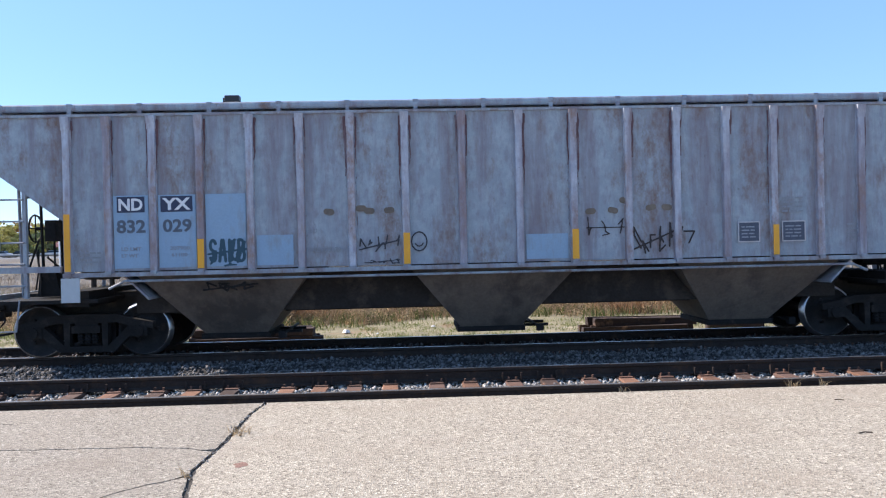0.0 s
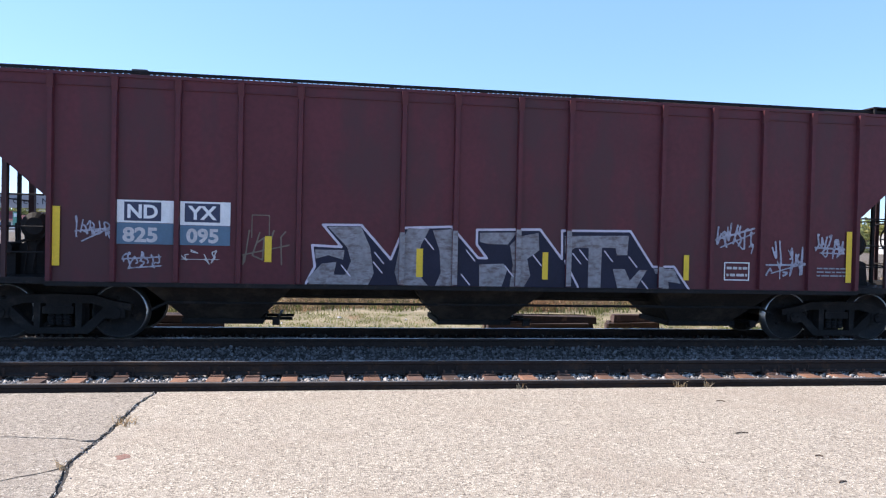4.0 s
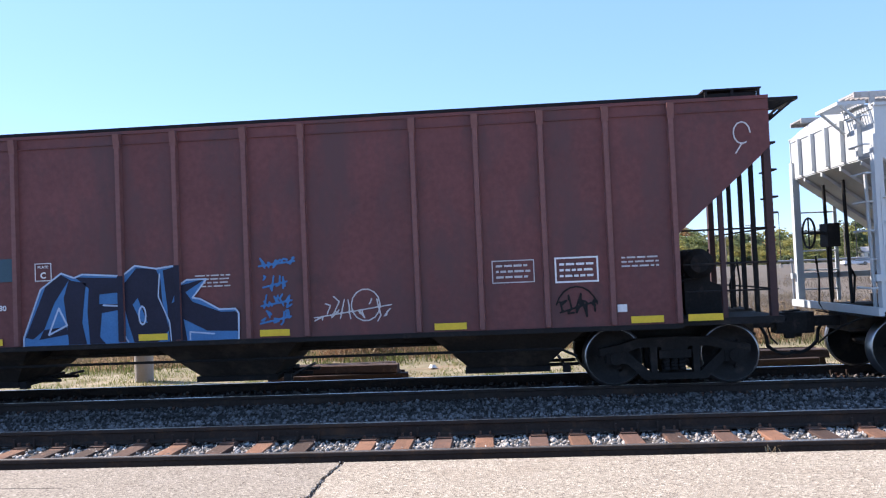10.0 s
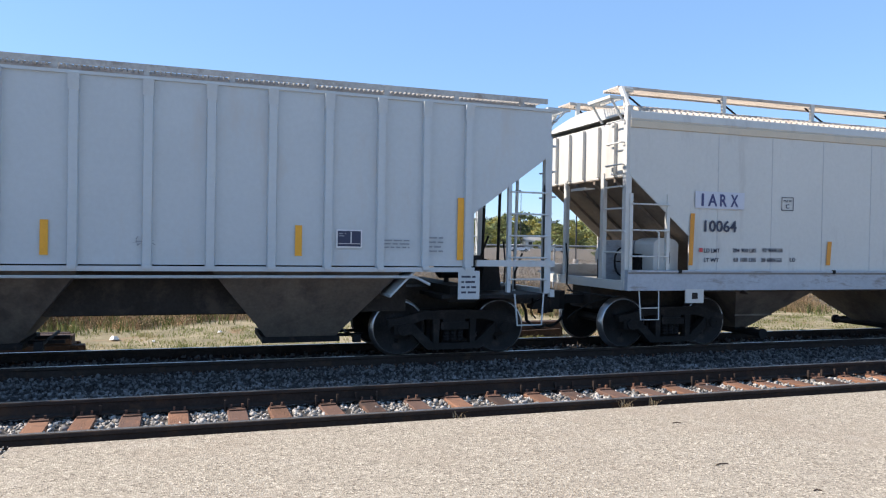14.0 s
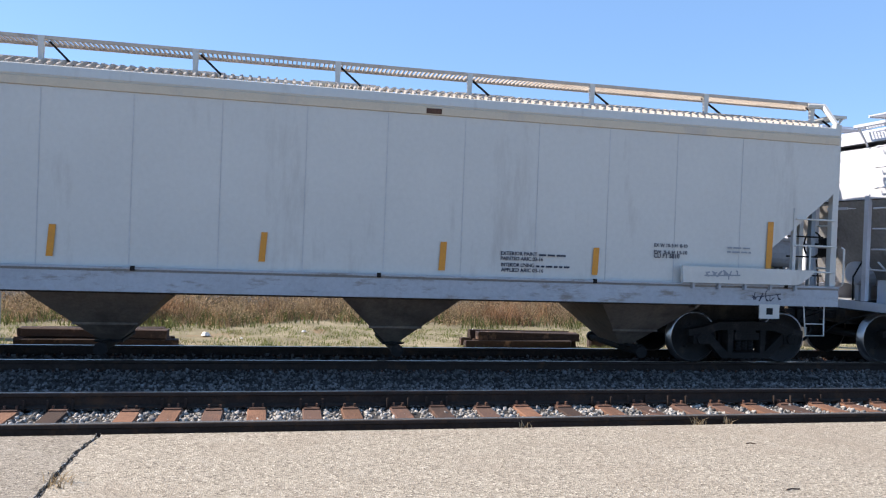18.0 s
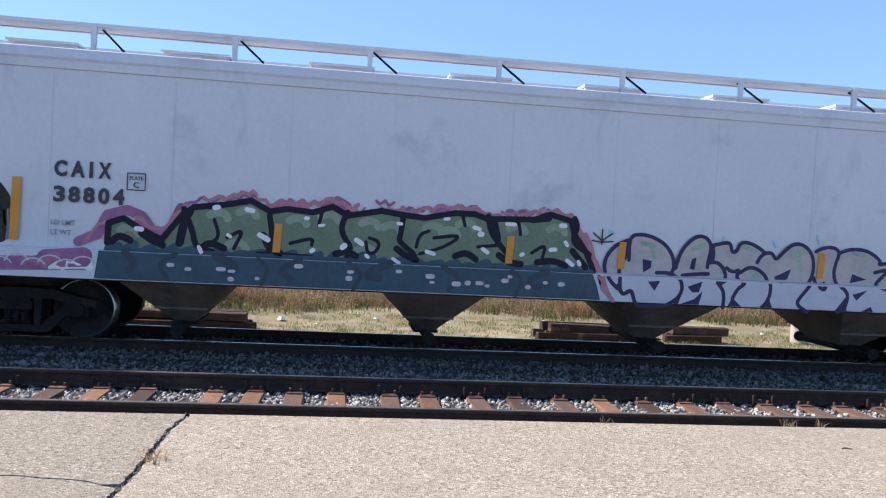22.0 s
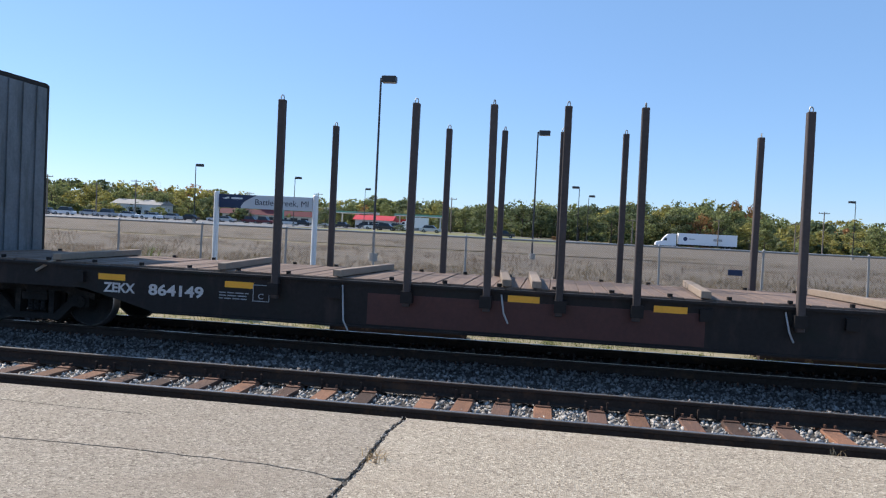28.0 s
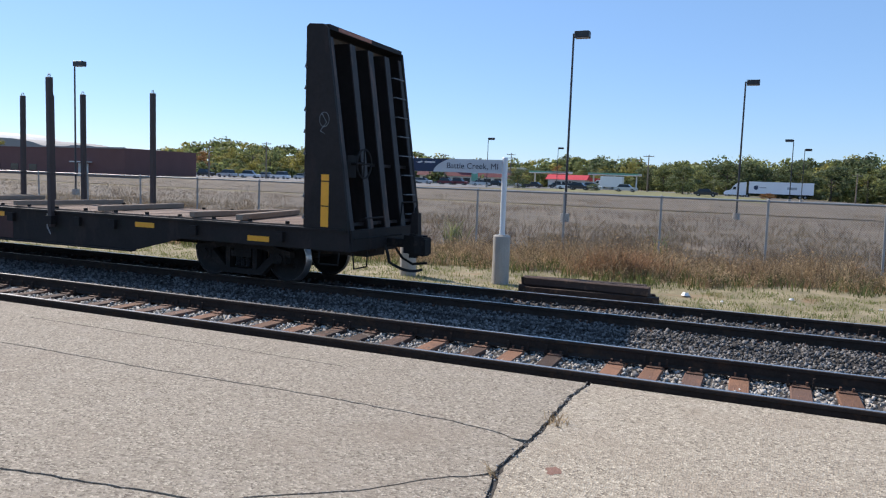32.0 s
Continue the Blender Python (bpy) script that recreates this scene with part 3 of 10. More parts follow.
GLYPH = {
    "A": [[(0.05, 0), (0.42, 1), (0.62, 1), (0.95, 0)], [(0.25, 0.34), (0.8, 0.34)]],
    "F": [[(0.15, 0), (0.2, 1)], [(0.2, 1), (0.95, 0.95)], [(0.18, 0.5), (0.75, 0.5)]],
    "O": [arc(0.5, 0.5, 0.42, 0.5, 0, 360, 14)],
    "K": [[(0.1, 0), (0.15, 1)], [(0.9, 1), (0.2, 0.5)], [(0.2, 0.5), (0.6, 0.1), (1.25, 0.05), (1.3, 0.35)]],
    "B": [[(0.1, 0), (0.1, 1)], [(0.1, 1)] + arc(0.45, 0.75, 0.4, 0.25, 90, -90) + [(0.1, 0.5)], [(0.1, 0.5)] + arc(0.5, 0.25, 0.45, 0.25, 90, -90) + [(0.1, 0)]],
    "M": [[(0, 0), (0.15, 0.9), (0.5, 0.35), (0.85, 0.95), (1.0, 0)]],
    "S": [arc(0.5, 0.75, 0.4, 0.25, 20, 270) + arc(0.5, 0.25, 0.42, 0.25, 90, -160)],
    "U": [[(0.05, 1), (0.08, 0.35)] + arc(0.5, 0.33, 0.42, 0.33, 180, 360) + [(0.95, 1)]],
    "E": [[(0.9, 1), (0.15, 0.95), (0.1, 0.5), (0.12, 0.02), (0.95, 0.0)], [(0.1, 0.5), (0.75, 0.52)]],
    "J": [[(0.15, 1), (0.75, 1), (0.72, 0.4)] + arc(0.4, 0.3, 0.32, 0.3, 0, -170) + [(0.0, 0.45)]],
    "N": [[(0.05, 0), (0.05, 0.95), (0.9, 0.05), (0.92, 1)]],
    "T": [[(0.0, 0.95), (1.0, 0.98)], [(0.5, 0.95), (0.5, 0)]],
    "2": [[(0.05, 0.75)] + arc(0.45, 0.72, 0.4, 0.28, 160, -30) + [(0.05, 0.02), (1.0, 0.08)]],
    "Z": [[(0, 1), (0.95, 1), (0.05, 0), (1.0, 0.02)]],
}


def strokes_of(letter, x0, x1, z0, z1, r, lean=0.0):
    return [([(x0 + r + p[0] * (x1 - x0 - 2 * r) + lean * p[1], z0 + r + p[1] * (z1 - z0 - 2 * r)) for p in s], r) for s in GLYPH[letter]]


def scribble(x0, x1, z0, z1, n, r, seed):
    rng = random.Random(seed)
    res = []
    w = (x1 - x0) / n
    for i in range(n):
        x = x0 + i * w
        res.append(([(x + rng.uniform(0, w), rng.uniform(z0, z1)) for _ in range(rng.randint(3, 5))], r))
    res.append(([(x0, z0 + (z1 - z0) * rng.uniform(0.1, 0.4)), (x1, z0 + (z1 - z0) * rng.uniform(0.3, 0.8))], r))
    return res

# ---------- the ground ----------
YC = 14.011                       # middle of the train's track
YN = 9.98                         # middle of the near track
FAR_Z = -0.025                     # the train's track lies a little lower
GAUGE = 0.755                     # half the distance between rail heads
PAVE = -0.073                     # top of the platform's paving


def ground_z(x, y):
    if y < 16.0:
        return -0.48
    if y < 80:
        return -0.36 - 0.1 * min((y - 16) / 12, 1.0)
    rise = 1.42 if x < -25 else 1.42 - 1.22 * (x + 25) / 50 if x < 25 else 0.20
    return -0.46 + rise * min((y - 80) / 30, 1.0)


def build_ground():
    xs = [-1600, -600, -300, -160, -90, -60, -40, -25, -12, 0, 12, 25, 40, 60, 90, 160, 300, 600, 1600]
    ys = [-400, -60, -20, -5, 5, 9, 12, 15.9, 16.3, 20, 24, 28, 40, 60, 80, 110, 140, 190, 240, 320, 500, 1000, 3000]
    verts = [(x, y, ground_z(x, y)) for y in ys for x in xs]
    n = len(xs)
    faces = [(j * n + i, j * n + i + 1, (j + 1) * n + i + 1, (j + 1) * n + i) for j in range(len(ys) - 1) for i in range(n - 1)]
    tagged(new("ground", arrays("ground", verts, faces, "grass_ground")), "dry grassy ground with bare sandy patches beyond the tracks", "ground", kind="structure")
    bm = bmesh.new()
    prism_xy(bm, jag([(-300, 22.6), (-30, 21.6), (-4, 21.4), (1, 23.2), (30, 23.4), (300, 23)], 0.12, 0.5, 8) + [(300, 84), (-300, 84)], -0.9, -0.40)
    tagged(part("field", bm, "field_dry"), "flat field of dry brown weeds behind the fence", "field", kind="structure")

    def drape(name, mat, x0, x1, y0, y1, dz, label):
        """A paved or mown sheet laid over the far ground."""
        xs = sorted({x0, x1, *(x for x in (-300, -160, -90, -60, -40, -25, -12, 0, 12, 25, 40, 60, 90, 160, 300) if x0 < x < x1)})
        ys = sorted({y0, y1, *(y for y in (110, 140, 190) if y0 < y < y1)})
        n = len(xs)
        verts = [(x, y, ground_z(x, y) + dz) for y in ys for x in xs]
        faces = [(j * n + i, j * n + i + 1, (j + 1) * n + i + 1, (j + 1) * n + i) for j in range(len(ys) - 1) for i in range(n - 1)]
        tagged(new(name, arrays(name, verts, faces, mat)), label, name.replace("_", " "), kind="structure")

    drape("road", "road_far", -400, 400, 200, 216, 0.06, "distant asphalt road across the field")
    drape("field", "field_dry", -300, 300, 83, 112, 0.07, "field of dry brown weeds rising to the road")
    drape("field", "field_dry", 0, 300, 112, 199, 0.06, "field of dry brown weeds along the road")
    drape("lawn", "lawn_far", -44, 0, 112, 199, 0.05, "mown yellow-green verge beside the road")
    drape("car_park", "road_far", -190, -46, 112, 199, 0.05, "grey asphalt car park beyond the field")


def jag(pts, amp, step, seed):
    rng = random.Random(seed)
    res = []
    for a, b in zip(pts[:-1], pts[1:]):
        n = max(1, int(math.hypot(b[0] - a[0], b[1] - a[1]) / step))
        for i in range(n):
            k = i / n
            res.append((a[0] + (b[0] - a[0]) * k + rng.uniform(-amp, amp), a[1] + (b[1] - a[1]) * k + rng.uniform(-amp, amp)))
    res.append(pts[-1])
    return res


TWIGS = ((4.25, 6.82, 5, 0.14), (4.81, 8.22, -10, 0.10), (6.04, 6.09, 8, 0.12), (4.24, 5.34, 20, 0.09), (4.52, 6.02, -15, 0.07))


def build_pavement():
    """Platform paving in slabs that open along the cracks."""
    edge = 9.045
    main = jag([(-1.80, edge), (-1.86, 8.5), (-1.84, 7.75), (-1.85, 6.95), (-1.88, 6.45), (-1.86, 6.2), (-1.75, 5.7), (-1.7, 4.5), (-1.6, 2.0), (-1.5, -30)], 0.012, 0.07, 1)
    top = [p for p in main if p[1] > 7.0]
    mid = [p for p in main if 6.2 < p[1] <= 7.0]
    low = [p for p in main if p[1] <= 6.2]
    side = jag([(-1.88, 6.96), (-2.2, 7.10), (-2.7, 7.18), (-3.3, 7.20), (-4.1, 7.22), (-5.2, 7.20), (-6.2, 7.17), (-7.5, 7.2), (-90, 7.6)], 0.010, 0.09, 2)
    lower = jag([(-1.88, 6.20), (-2.05, 6.08), (-2.3, 5.88), (-2.55, 5.55), (-3.4, 4.9), (-90, -8)], 0.010, 0.09, 3)
    slabs = []
    slabs.append([(x + 0.028, y) for x, y in main] + [(90, -30), (90, edge)])
    slabs.append([(-90, edge)] + [(x - 0.022, y) for x, y in top] + [(x, y + 0.009) for x, y in side if x < -1.9])
    slabs.append([(x, y - 0.009) for x, y in reversed(side) if x < -1.9] + [(x - 0.022, y) for x, y in mid] + [(x, y + 0.013) for x, y in lower if x < -1.9])
    slabs.append([(x, y - 0.013) for x, y in reversed(lower) if x < -1.9] + [(x - 0.022, y) for x, y in low] + [(-90, -30)])
    root = tagged(new("pavement"), "sunlit beige aggregate paving with dark cracks", "pavement", kind="structure")
    for i, pts in enumerate(slabs):
        bm = bmesh.new()
        prism_xy(bm, pts, PAVE - 0.25, PAVE - 0.0015 * i)
        part("slab", bm, "asphalt" if i == 0 else "asphalt_grey", root, "" if i == 0 else "older grey slab")
    bm = bmesh.new()
    prism_xy(bm, [(-95, -35), (95, -35), (95, 9.03), (-95, 9.03)], PAVE - 0.30, PAVE - 0.022)
    part("crack_fill", bm, "crack_dirt", root, "dark dirt filling the cracks")
    bm = bmesh.new()
    line = jag([(-9.5, 8.40), (-7.0, 8.37), (-6.0, 8.37), (-4.4, 8.31)], 0.008, 0.08, 4)
    prism_xy(bm, [(x, y + 0.0035) for x, y in line] + [(x, y - 0.0035) for x, y in reversed(line)], PAVE - 0.01, PAVE + 0.0012)
    part("hairline_crack", bm, "crack_dirt", root, "fine dark hairline crack")
    bm = bmesh.new()                   # rust stain beside the crack
    rng = random.Random(9)
    prism_xy(bm, [(-1.50 + (0.055 + rng.uniform(-0.02, 0.03)) * math.cos(k * math.pi / 7), 6.48 + (0.075 + rng.uniform(-0.02, 0.03)) * math.sin(k * math.pi / 7)) for k in range(14)], PAVE - 0.002, PAVE + 0.002)
    part("rust_stain", bm, "stain_rust", root, "small reddish-brown stain")
    for x, y, a, l in TWIGS:
        bm = bmesh.new()
        tube(bm, [(-l / 2, 0, 0.006), (0, 0.012, 0.010), (l / 2, 0, 0.005)], 0.006, 5)
        twig = part("twig", bm, "twig_brown", at=pose(x, y, PAVE, 0, 0, a))
        tagged(twig, "small dry brown twig on the paving", "twig", "twigs on the paving")
    # loose crumbs and stones lying along the crack
    rng = np.random.default_rng(5)
    pts = np.array([p for p in main if p[1] > 3])
    k = rng.integers(0, len(pts), 180)
    c = np.stack([pts[k, 0] + rng.normal(0, 0.03, 180), pts[k, 1] + rng.normal(0, 0.04, 180), np.full(180, PAVE)], 1)
    tagged(new("crack_gravel", stones("crack_gravel", c, rng.uniform(0.004, 0.009, 180), rng, "ballast_stone")), "loose gravel crumbs along the paving crack", "gravel", kind="stuff")


CUBO = np.array([(a, b, c) for a in (-.8, .8) for b in (-.8, .8) for c in (-.65, .65)], float)
CUBO_F = np.array([(0, 1, 3), (0, 3, 2), (4, 6, 7), (4, 7, 5), (0, 4, 5), (0, 5, 1), (2, 3, 7), (2, 7, 6), (0, 2, 6), (0, 6, 4), (1, 5, 7), (1, 7, 3)])


def stones(name, centres, sizes, rng, mat):
    n = len(centres)
    base, tri = CUBO, CUBO_F
    v = np.repeat(base[None], n, 0) + rng.normal(0, 0.28, (n, len(base), 3))
    v *= (sizes[:, None] * rng.uniform(0.7, 1.3, (n, 3)))[:, None, :]
    q = rng.normal(size=(n, 4))
    q /= np.linalg.norm(q, axis=1, keepdims=True)
    w, x, y, z = q.T
    R = np.stack([np.stack([1 - 2 * (y * y + z * z), 2 * (x * y - z * w), 2 * (x * z + y * w)], 1),
                  np.stack([2 * (x * y + z * w), 1 - 2 * (x * x + z * z), 2 * (y * z - x * w)], 1),
                  np.stack([2 * (x * z - y * w), 2 * (y * z + x * w), 1 - 2 * (x * x + y * y)], 1)], 1)
    v = np.einsum("nij,nkj->nki", R, v) + centres[:, None, :]
    f = tri[None] + (np.arange(n) * len(base))[:, None, None]
    return fast_mesh(name, v.reshape(-1, 3), f.reshape(-1, 3), mat)


def fast_mesh(name, verts, tris, mat):
    me = bpy.data.meshes.new(name)
    me.vertices.add(len(verts))
    me.vertices.foreach_set("co", np.asarray(verts, np.float32).ravel())
    me.loops.add(len(tris) * 3)
    me.loops.foreach_set("vertex_index", np.asarray(tris, np.int32).ravel())
    me.polygons.add(len(tris))
    me.polygons.foreach_set("loop_start", np.arange(0, len(tris) * 3, 3, dtype=np.int32))
    me.update(calc_edges=True)
    me.materials.append(MATS[mat])
    return me


def ballast_z(y):
    if y < 9.2:
        return -0.24
    if y < 10.9:
        return -0.240
    if y < 12.5:
        return -0.215 - 0.05 * math.sin((y - 10.9) / 1.6 * math.pi)
    if y < 15.4:
        return -0.192
    return -0.192 - 0.2 * min((y - 15.4) / 0.9, 1)


def build_ballast():
    ys = [9.0, 9.6, 10.9, 11.4, 11.8, 12.2, 12.7, 13.4, 14.6, 15.4, 15.8, 16.3, 16.5]
    xs = list(range(-160, 161, 8))
    verts = [(x, y, ballast_z(y) - 0.01 - (0.3 if y > 16.4 else 0)) for y in ys for x in xs]
    n = len(xs)
    faces = [(j * n + i, j * n + i + 1, (j + 1) * n + i + 1, (j + 1) * n + i) for j in range(len(ys) - 1) for i in range(n - 1)]
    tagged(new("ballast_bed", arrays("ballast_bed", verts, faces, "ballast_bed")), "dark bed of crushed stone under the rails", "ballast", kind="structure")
    rng = np.random.default_rng(3)
    # The strip at 10.85 to 11.25 keeps pale stone, as sunlit past the shadow.
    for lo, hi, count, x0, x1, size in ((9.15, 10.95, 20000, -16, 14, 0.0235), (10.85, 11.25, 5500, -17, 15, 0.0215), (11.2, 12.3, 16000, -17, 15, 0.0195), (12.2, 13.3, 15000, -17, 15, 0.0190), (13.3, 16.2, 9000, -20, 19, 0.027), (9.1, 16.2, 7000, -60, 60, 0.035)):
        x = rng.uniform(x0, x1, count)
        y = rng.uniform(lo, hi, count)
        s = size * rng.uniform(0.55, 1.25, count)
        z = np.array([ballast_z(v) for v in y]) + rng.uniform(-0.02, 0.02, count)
        # Stones beyond the near rails take the shaded tones, darkest towards the train.
        ob = new("ballast", stones("ballast", np.stack([x, y, z], 1), s, rng, "ballast_stone" if hi < 11.3 else "ballast_half_shaded" if lo == 11.2 else "ballast_shaded"))
        tagged(ob, "loose pale crushed-stone ballast beside the near rails" if hi < 11.3 else "dark crushed-stone ballast beside the rails, the train's shade in its colour", "ballast", kind="stuff")


RAIL_PROFILE = [(-0.070, -0.180), (0.070, -0.180), (0.070, -0.165), (0.012, -0.145), (0.009, -0.055), (0.036, -0.042), (0.036, -0.008), (0.026, -0.0015), (-0.026, -0.0015), (-0.036, -0.008), (-0.036, -0.042), (-0.009, -0.055), (-0.012, -0.145), (-0.070, -0.165)]


def build_track(yc, name, tie_x, label, base):
    for k, sgn in enumerate((-1, 1)):
        bm = bmesh.new()
        prism_yz(bm, [(yc + sgn * GAUGE + y, base + z) for y, z in RAIL_PROFILE], -260, 260)
        rail = part("rail", bm, "rail_side")
        tagged(rail, "rusty steel rail with worn top " + label, "rail", "rails")
        bm = bmesh.new()
        box(bm, -260, 260, yc + sgn * GAUGE - 0.024, yc + sgn * GAUGE + 0.024, base - 0.0018, base + 0.0012)
        part("running_surface", bm, "rail_top", rail, "polished running surface")
    # one tie and its plates and spikes, shared by all
    bm = bmesh.new()
    vs = box(bm, -0.115, 0.115, -1.30, 1.30, -0.40, -0.188)
    bmesh.ops.bevel(bm, geom=bm.edges[:], offset=0.012, segments=1, affect="EDGES")
    wood = mesh_of(bm, "tie", "tie_brown")
    bm = bmesh.new()
    box(bm, -0.115, 0.115, -1.30, 1.30, -0.40, -0.188)
    bmesh.ops.bevel(bm, geom=bm.edges[:], offset=0.012, segments=1, affect="EDGES")
    wood2 = mesh_of(bm, "tie", "tie_orange")
    bm = bmesh.new()
    box(bm, -0.095, 0.095, -0.19, 0.19, -0.188, -0.172)
    platem = mesh_of(bm, "tie_plate", "plate_rust")
    bm = bmesh.new()
    box(bm, -0.012, 0.012, -0.02, 0.02, -0.172, -0.135)
    spikem = mesh_of(bm, "spike", "plate_rust")
    bm = bmesh.new()
    box(bm, -0.012, 0.012, -0.10, -0.065, -0.20, -0.075)
    box(bm, -0.012, 0.012, -0.10, 0.07, -0.205, -0.182)
    anchorm = mesh_of(bm, "rail_anchor", "rail_side")
    rng = random.Random(int(yc * 10))
    verts, faces = [], []
    for i, (x, orange) in enumerate(tie_x):
        if abs(x) > 26:                # far ones stay one mesh
            k = len(verts)
            verts += [(x + a, yc + b, base + c) for c in (-0.40, -0.19) for a, b in ((-0.115, -1.3), (0.115, -1.3), (0.115, 1.3), (-0.115, 1.3))]
            faces += [(k, k + 1, k + 5, k + 4), (k + 1, k + 2, k + 6, k + 5), (k + 2, k + 3, k + 7, k + 6), (k + 3, k, k + 4, k + 7), (k + 4, k + 5, k + 6, k + 7)]
            continue
        tie = new("railroad_tie", wood2 if orange else wood)
        tie.location = (x, yc + rng.uniform(-0.04, 0.04), base + rng.uniform(-0.008, 0.004))
        tie.rotation_euler = (0, 0, rng.uniform(-0.02, 0.02))
        tagged(tie, "weathered rust-stained wooden railroad tie" if orange else "dark weathered wooden railroad tie", "railroad tie", "ties of the " + name)
        for sgn in (-1, 1):
            again("tie_plate", platem, tie, pose(0, sgn * GAUGE, 0))
            for dx in (-0.06, 0.06):
                for dy in (-0.10, 0.10):
                    again("spike", spikem, tie, pose(dx + rng.uniform(-0.01, 0.01), sgn * GAUGE + dy, rng.uniform(-0.004, 0.012)))
        if rng.random() < 0.55:
            for dx in (-0.135, 0.135):
                again("rail_anchor", anchorm, tie, pose(dx, GAUGE, 0))
    tagged(new("far_ties", arrays("far_ties", verts, faces, "tie_brown")), "weathered ties far along the " + name, "railroad ties", kind="stuff")


def tie_places():
    near = [-3.61, -3.10, -2.57, -1.78, -1.33, -0.84, -0.33, 0.31, 0.80, 1.42, 1.92, 2.50, 3.04, 3.62, 4.20, 4.75, 5.32, 5.90, 6.42, 6.98]
    orange = {-3.10, -1.78, -1.33, -0.33, 0.80, 3.04, 4.20, 6.42}
    rng = random.Random(4)
    res = [(x, x in orange) for x in near]
    x = near[-1]
    while x < 70:
        x += rng.uniform(0.50, 0.62)
        res.append((x, rng.random() < 0.42))
    x = near[0]
    while x > -70:
        x -= rng.uniform(0.50, 0.62)
        res.append((x, rng.random() < 0.42))
    return res


def far_ties():
    rng = random.Random(9)
    return [(-60 + 0.53 * i + rng.uniform(-0.03, 0.03), rng.random() < 0.3) for i in range(226)]


def blades(name, centres, heights, width, lean, rng, mat):
    """Bent blades of two triangles and a tip."""
    n = len(centres)
    a = rng.uniform(0, 2 * math.pi, n)
    w = width * rng.uniform(0.6, 1.4, n)
    b = rng.uniform(0, 2 * math.pi, n)
    l = lean * heights * rng.uniform(0.2, 1.2, n)
    dx, dy = np.cos(a) * w, np.sin(a) * w
    lx, ly = np.cos(b) * l, np.sin(b) * l
    z0 = np.zeros(n)
    v = np.stack([np.stack([-dx, -dy, z0], 1), np.stack([dx, dy, z0], 1), np.stack([lx * .35 - dx * .7, ly * .35 - dy * .7, heights * .6], 1),
                  np.stack([lx * .35 + dx * .7, ly * .35 + dy * .7, heights * .6], 1), np.stack([lx, ly, heights], 1)], 1) + centres[:, None, :]
    f = np.array([(0, 1, 3), (0, 3, 2), (2, 3, 4)])[None] + (np.arange(n) * 5)[:, None, None]
    return fast_mesh(name, v.reshape(-1, 3), f.reshape(-1, 3), mat)


def leaf_quads(c, d, s, rng):
    """Leaf clumps: tilted folded quads at the points c, facing roughly along d, of half-size s."""
    n = len(c)
    u = rng.normal(size=(n, 3))
    u -= (u * d).sum(1, keepdims=True) * d * 0.6
    u /= np.linalg.norm(u, axis=1, keepdims=True)
    v = np.cross(d, u) + rng.normal(0, 0.3, (n, 3))
    v /= np.linalg.norm(v, axis=1, keepdims=True)
    su, sv = u * s[:, None], v * (s * rng.uniform(0.6, 1.1, n))[:, None]
    verts = np.stack([c - su, c - sv * 0.9, c + su * 1.1, c + sv], 1).reshape(-1, 3)
    b = (np.arange(n) * 4)[:, None, None]
    return verts, (np.array([(0, 1, 2), (0, 2, 3)])[None] + b).reshape(-1, 3)


def spread(rng, n, x0, x1, y0, y1, clump=0.0):
    """Points seen between the tracks and the fence, gathered into clumps."""
    y = y0 + (y1 - y0) * rng.random(n)
    x = x0 + (x1 - x0) * rng.random(n)
    if clump:
        k = max(1, n // 22)
        cx, cy = x0 + (x1 - x0) * rng.random(k), y0 + (y1 - y0) * rng.random(k)
        i = rng.integers(0, k, n)
        x, y = cx[i] + rng.normal(0, clump, n), np.clip(cy[i] + rng.normal(0, clump, n), y0 - 0.2, y1 + 0.4)
    return np.stack([x, y, np.array([ground_z(a, b) for a, b in zip(x, y)]) - 0.01], 1)


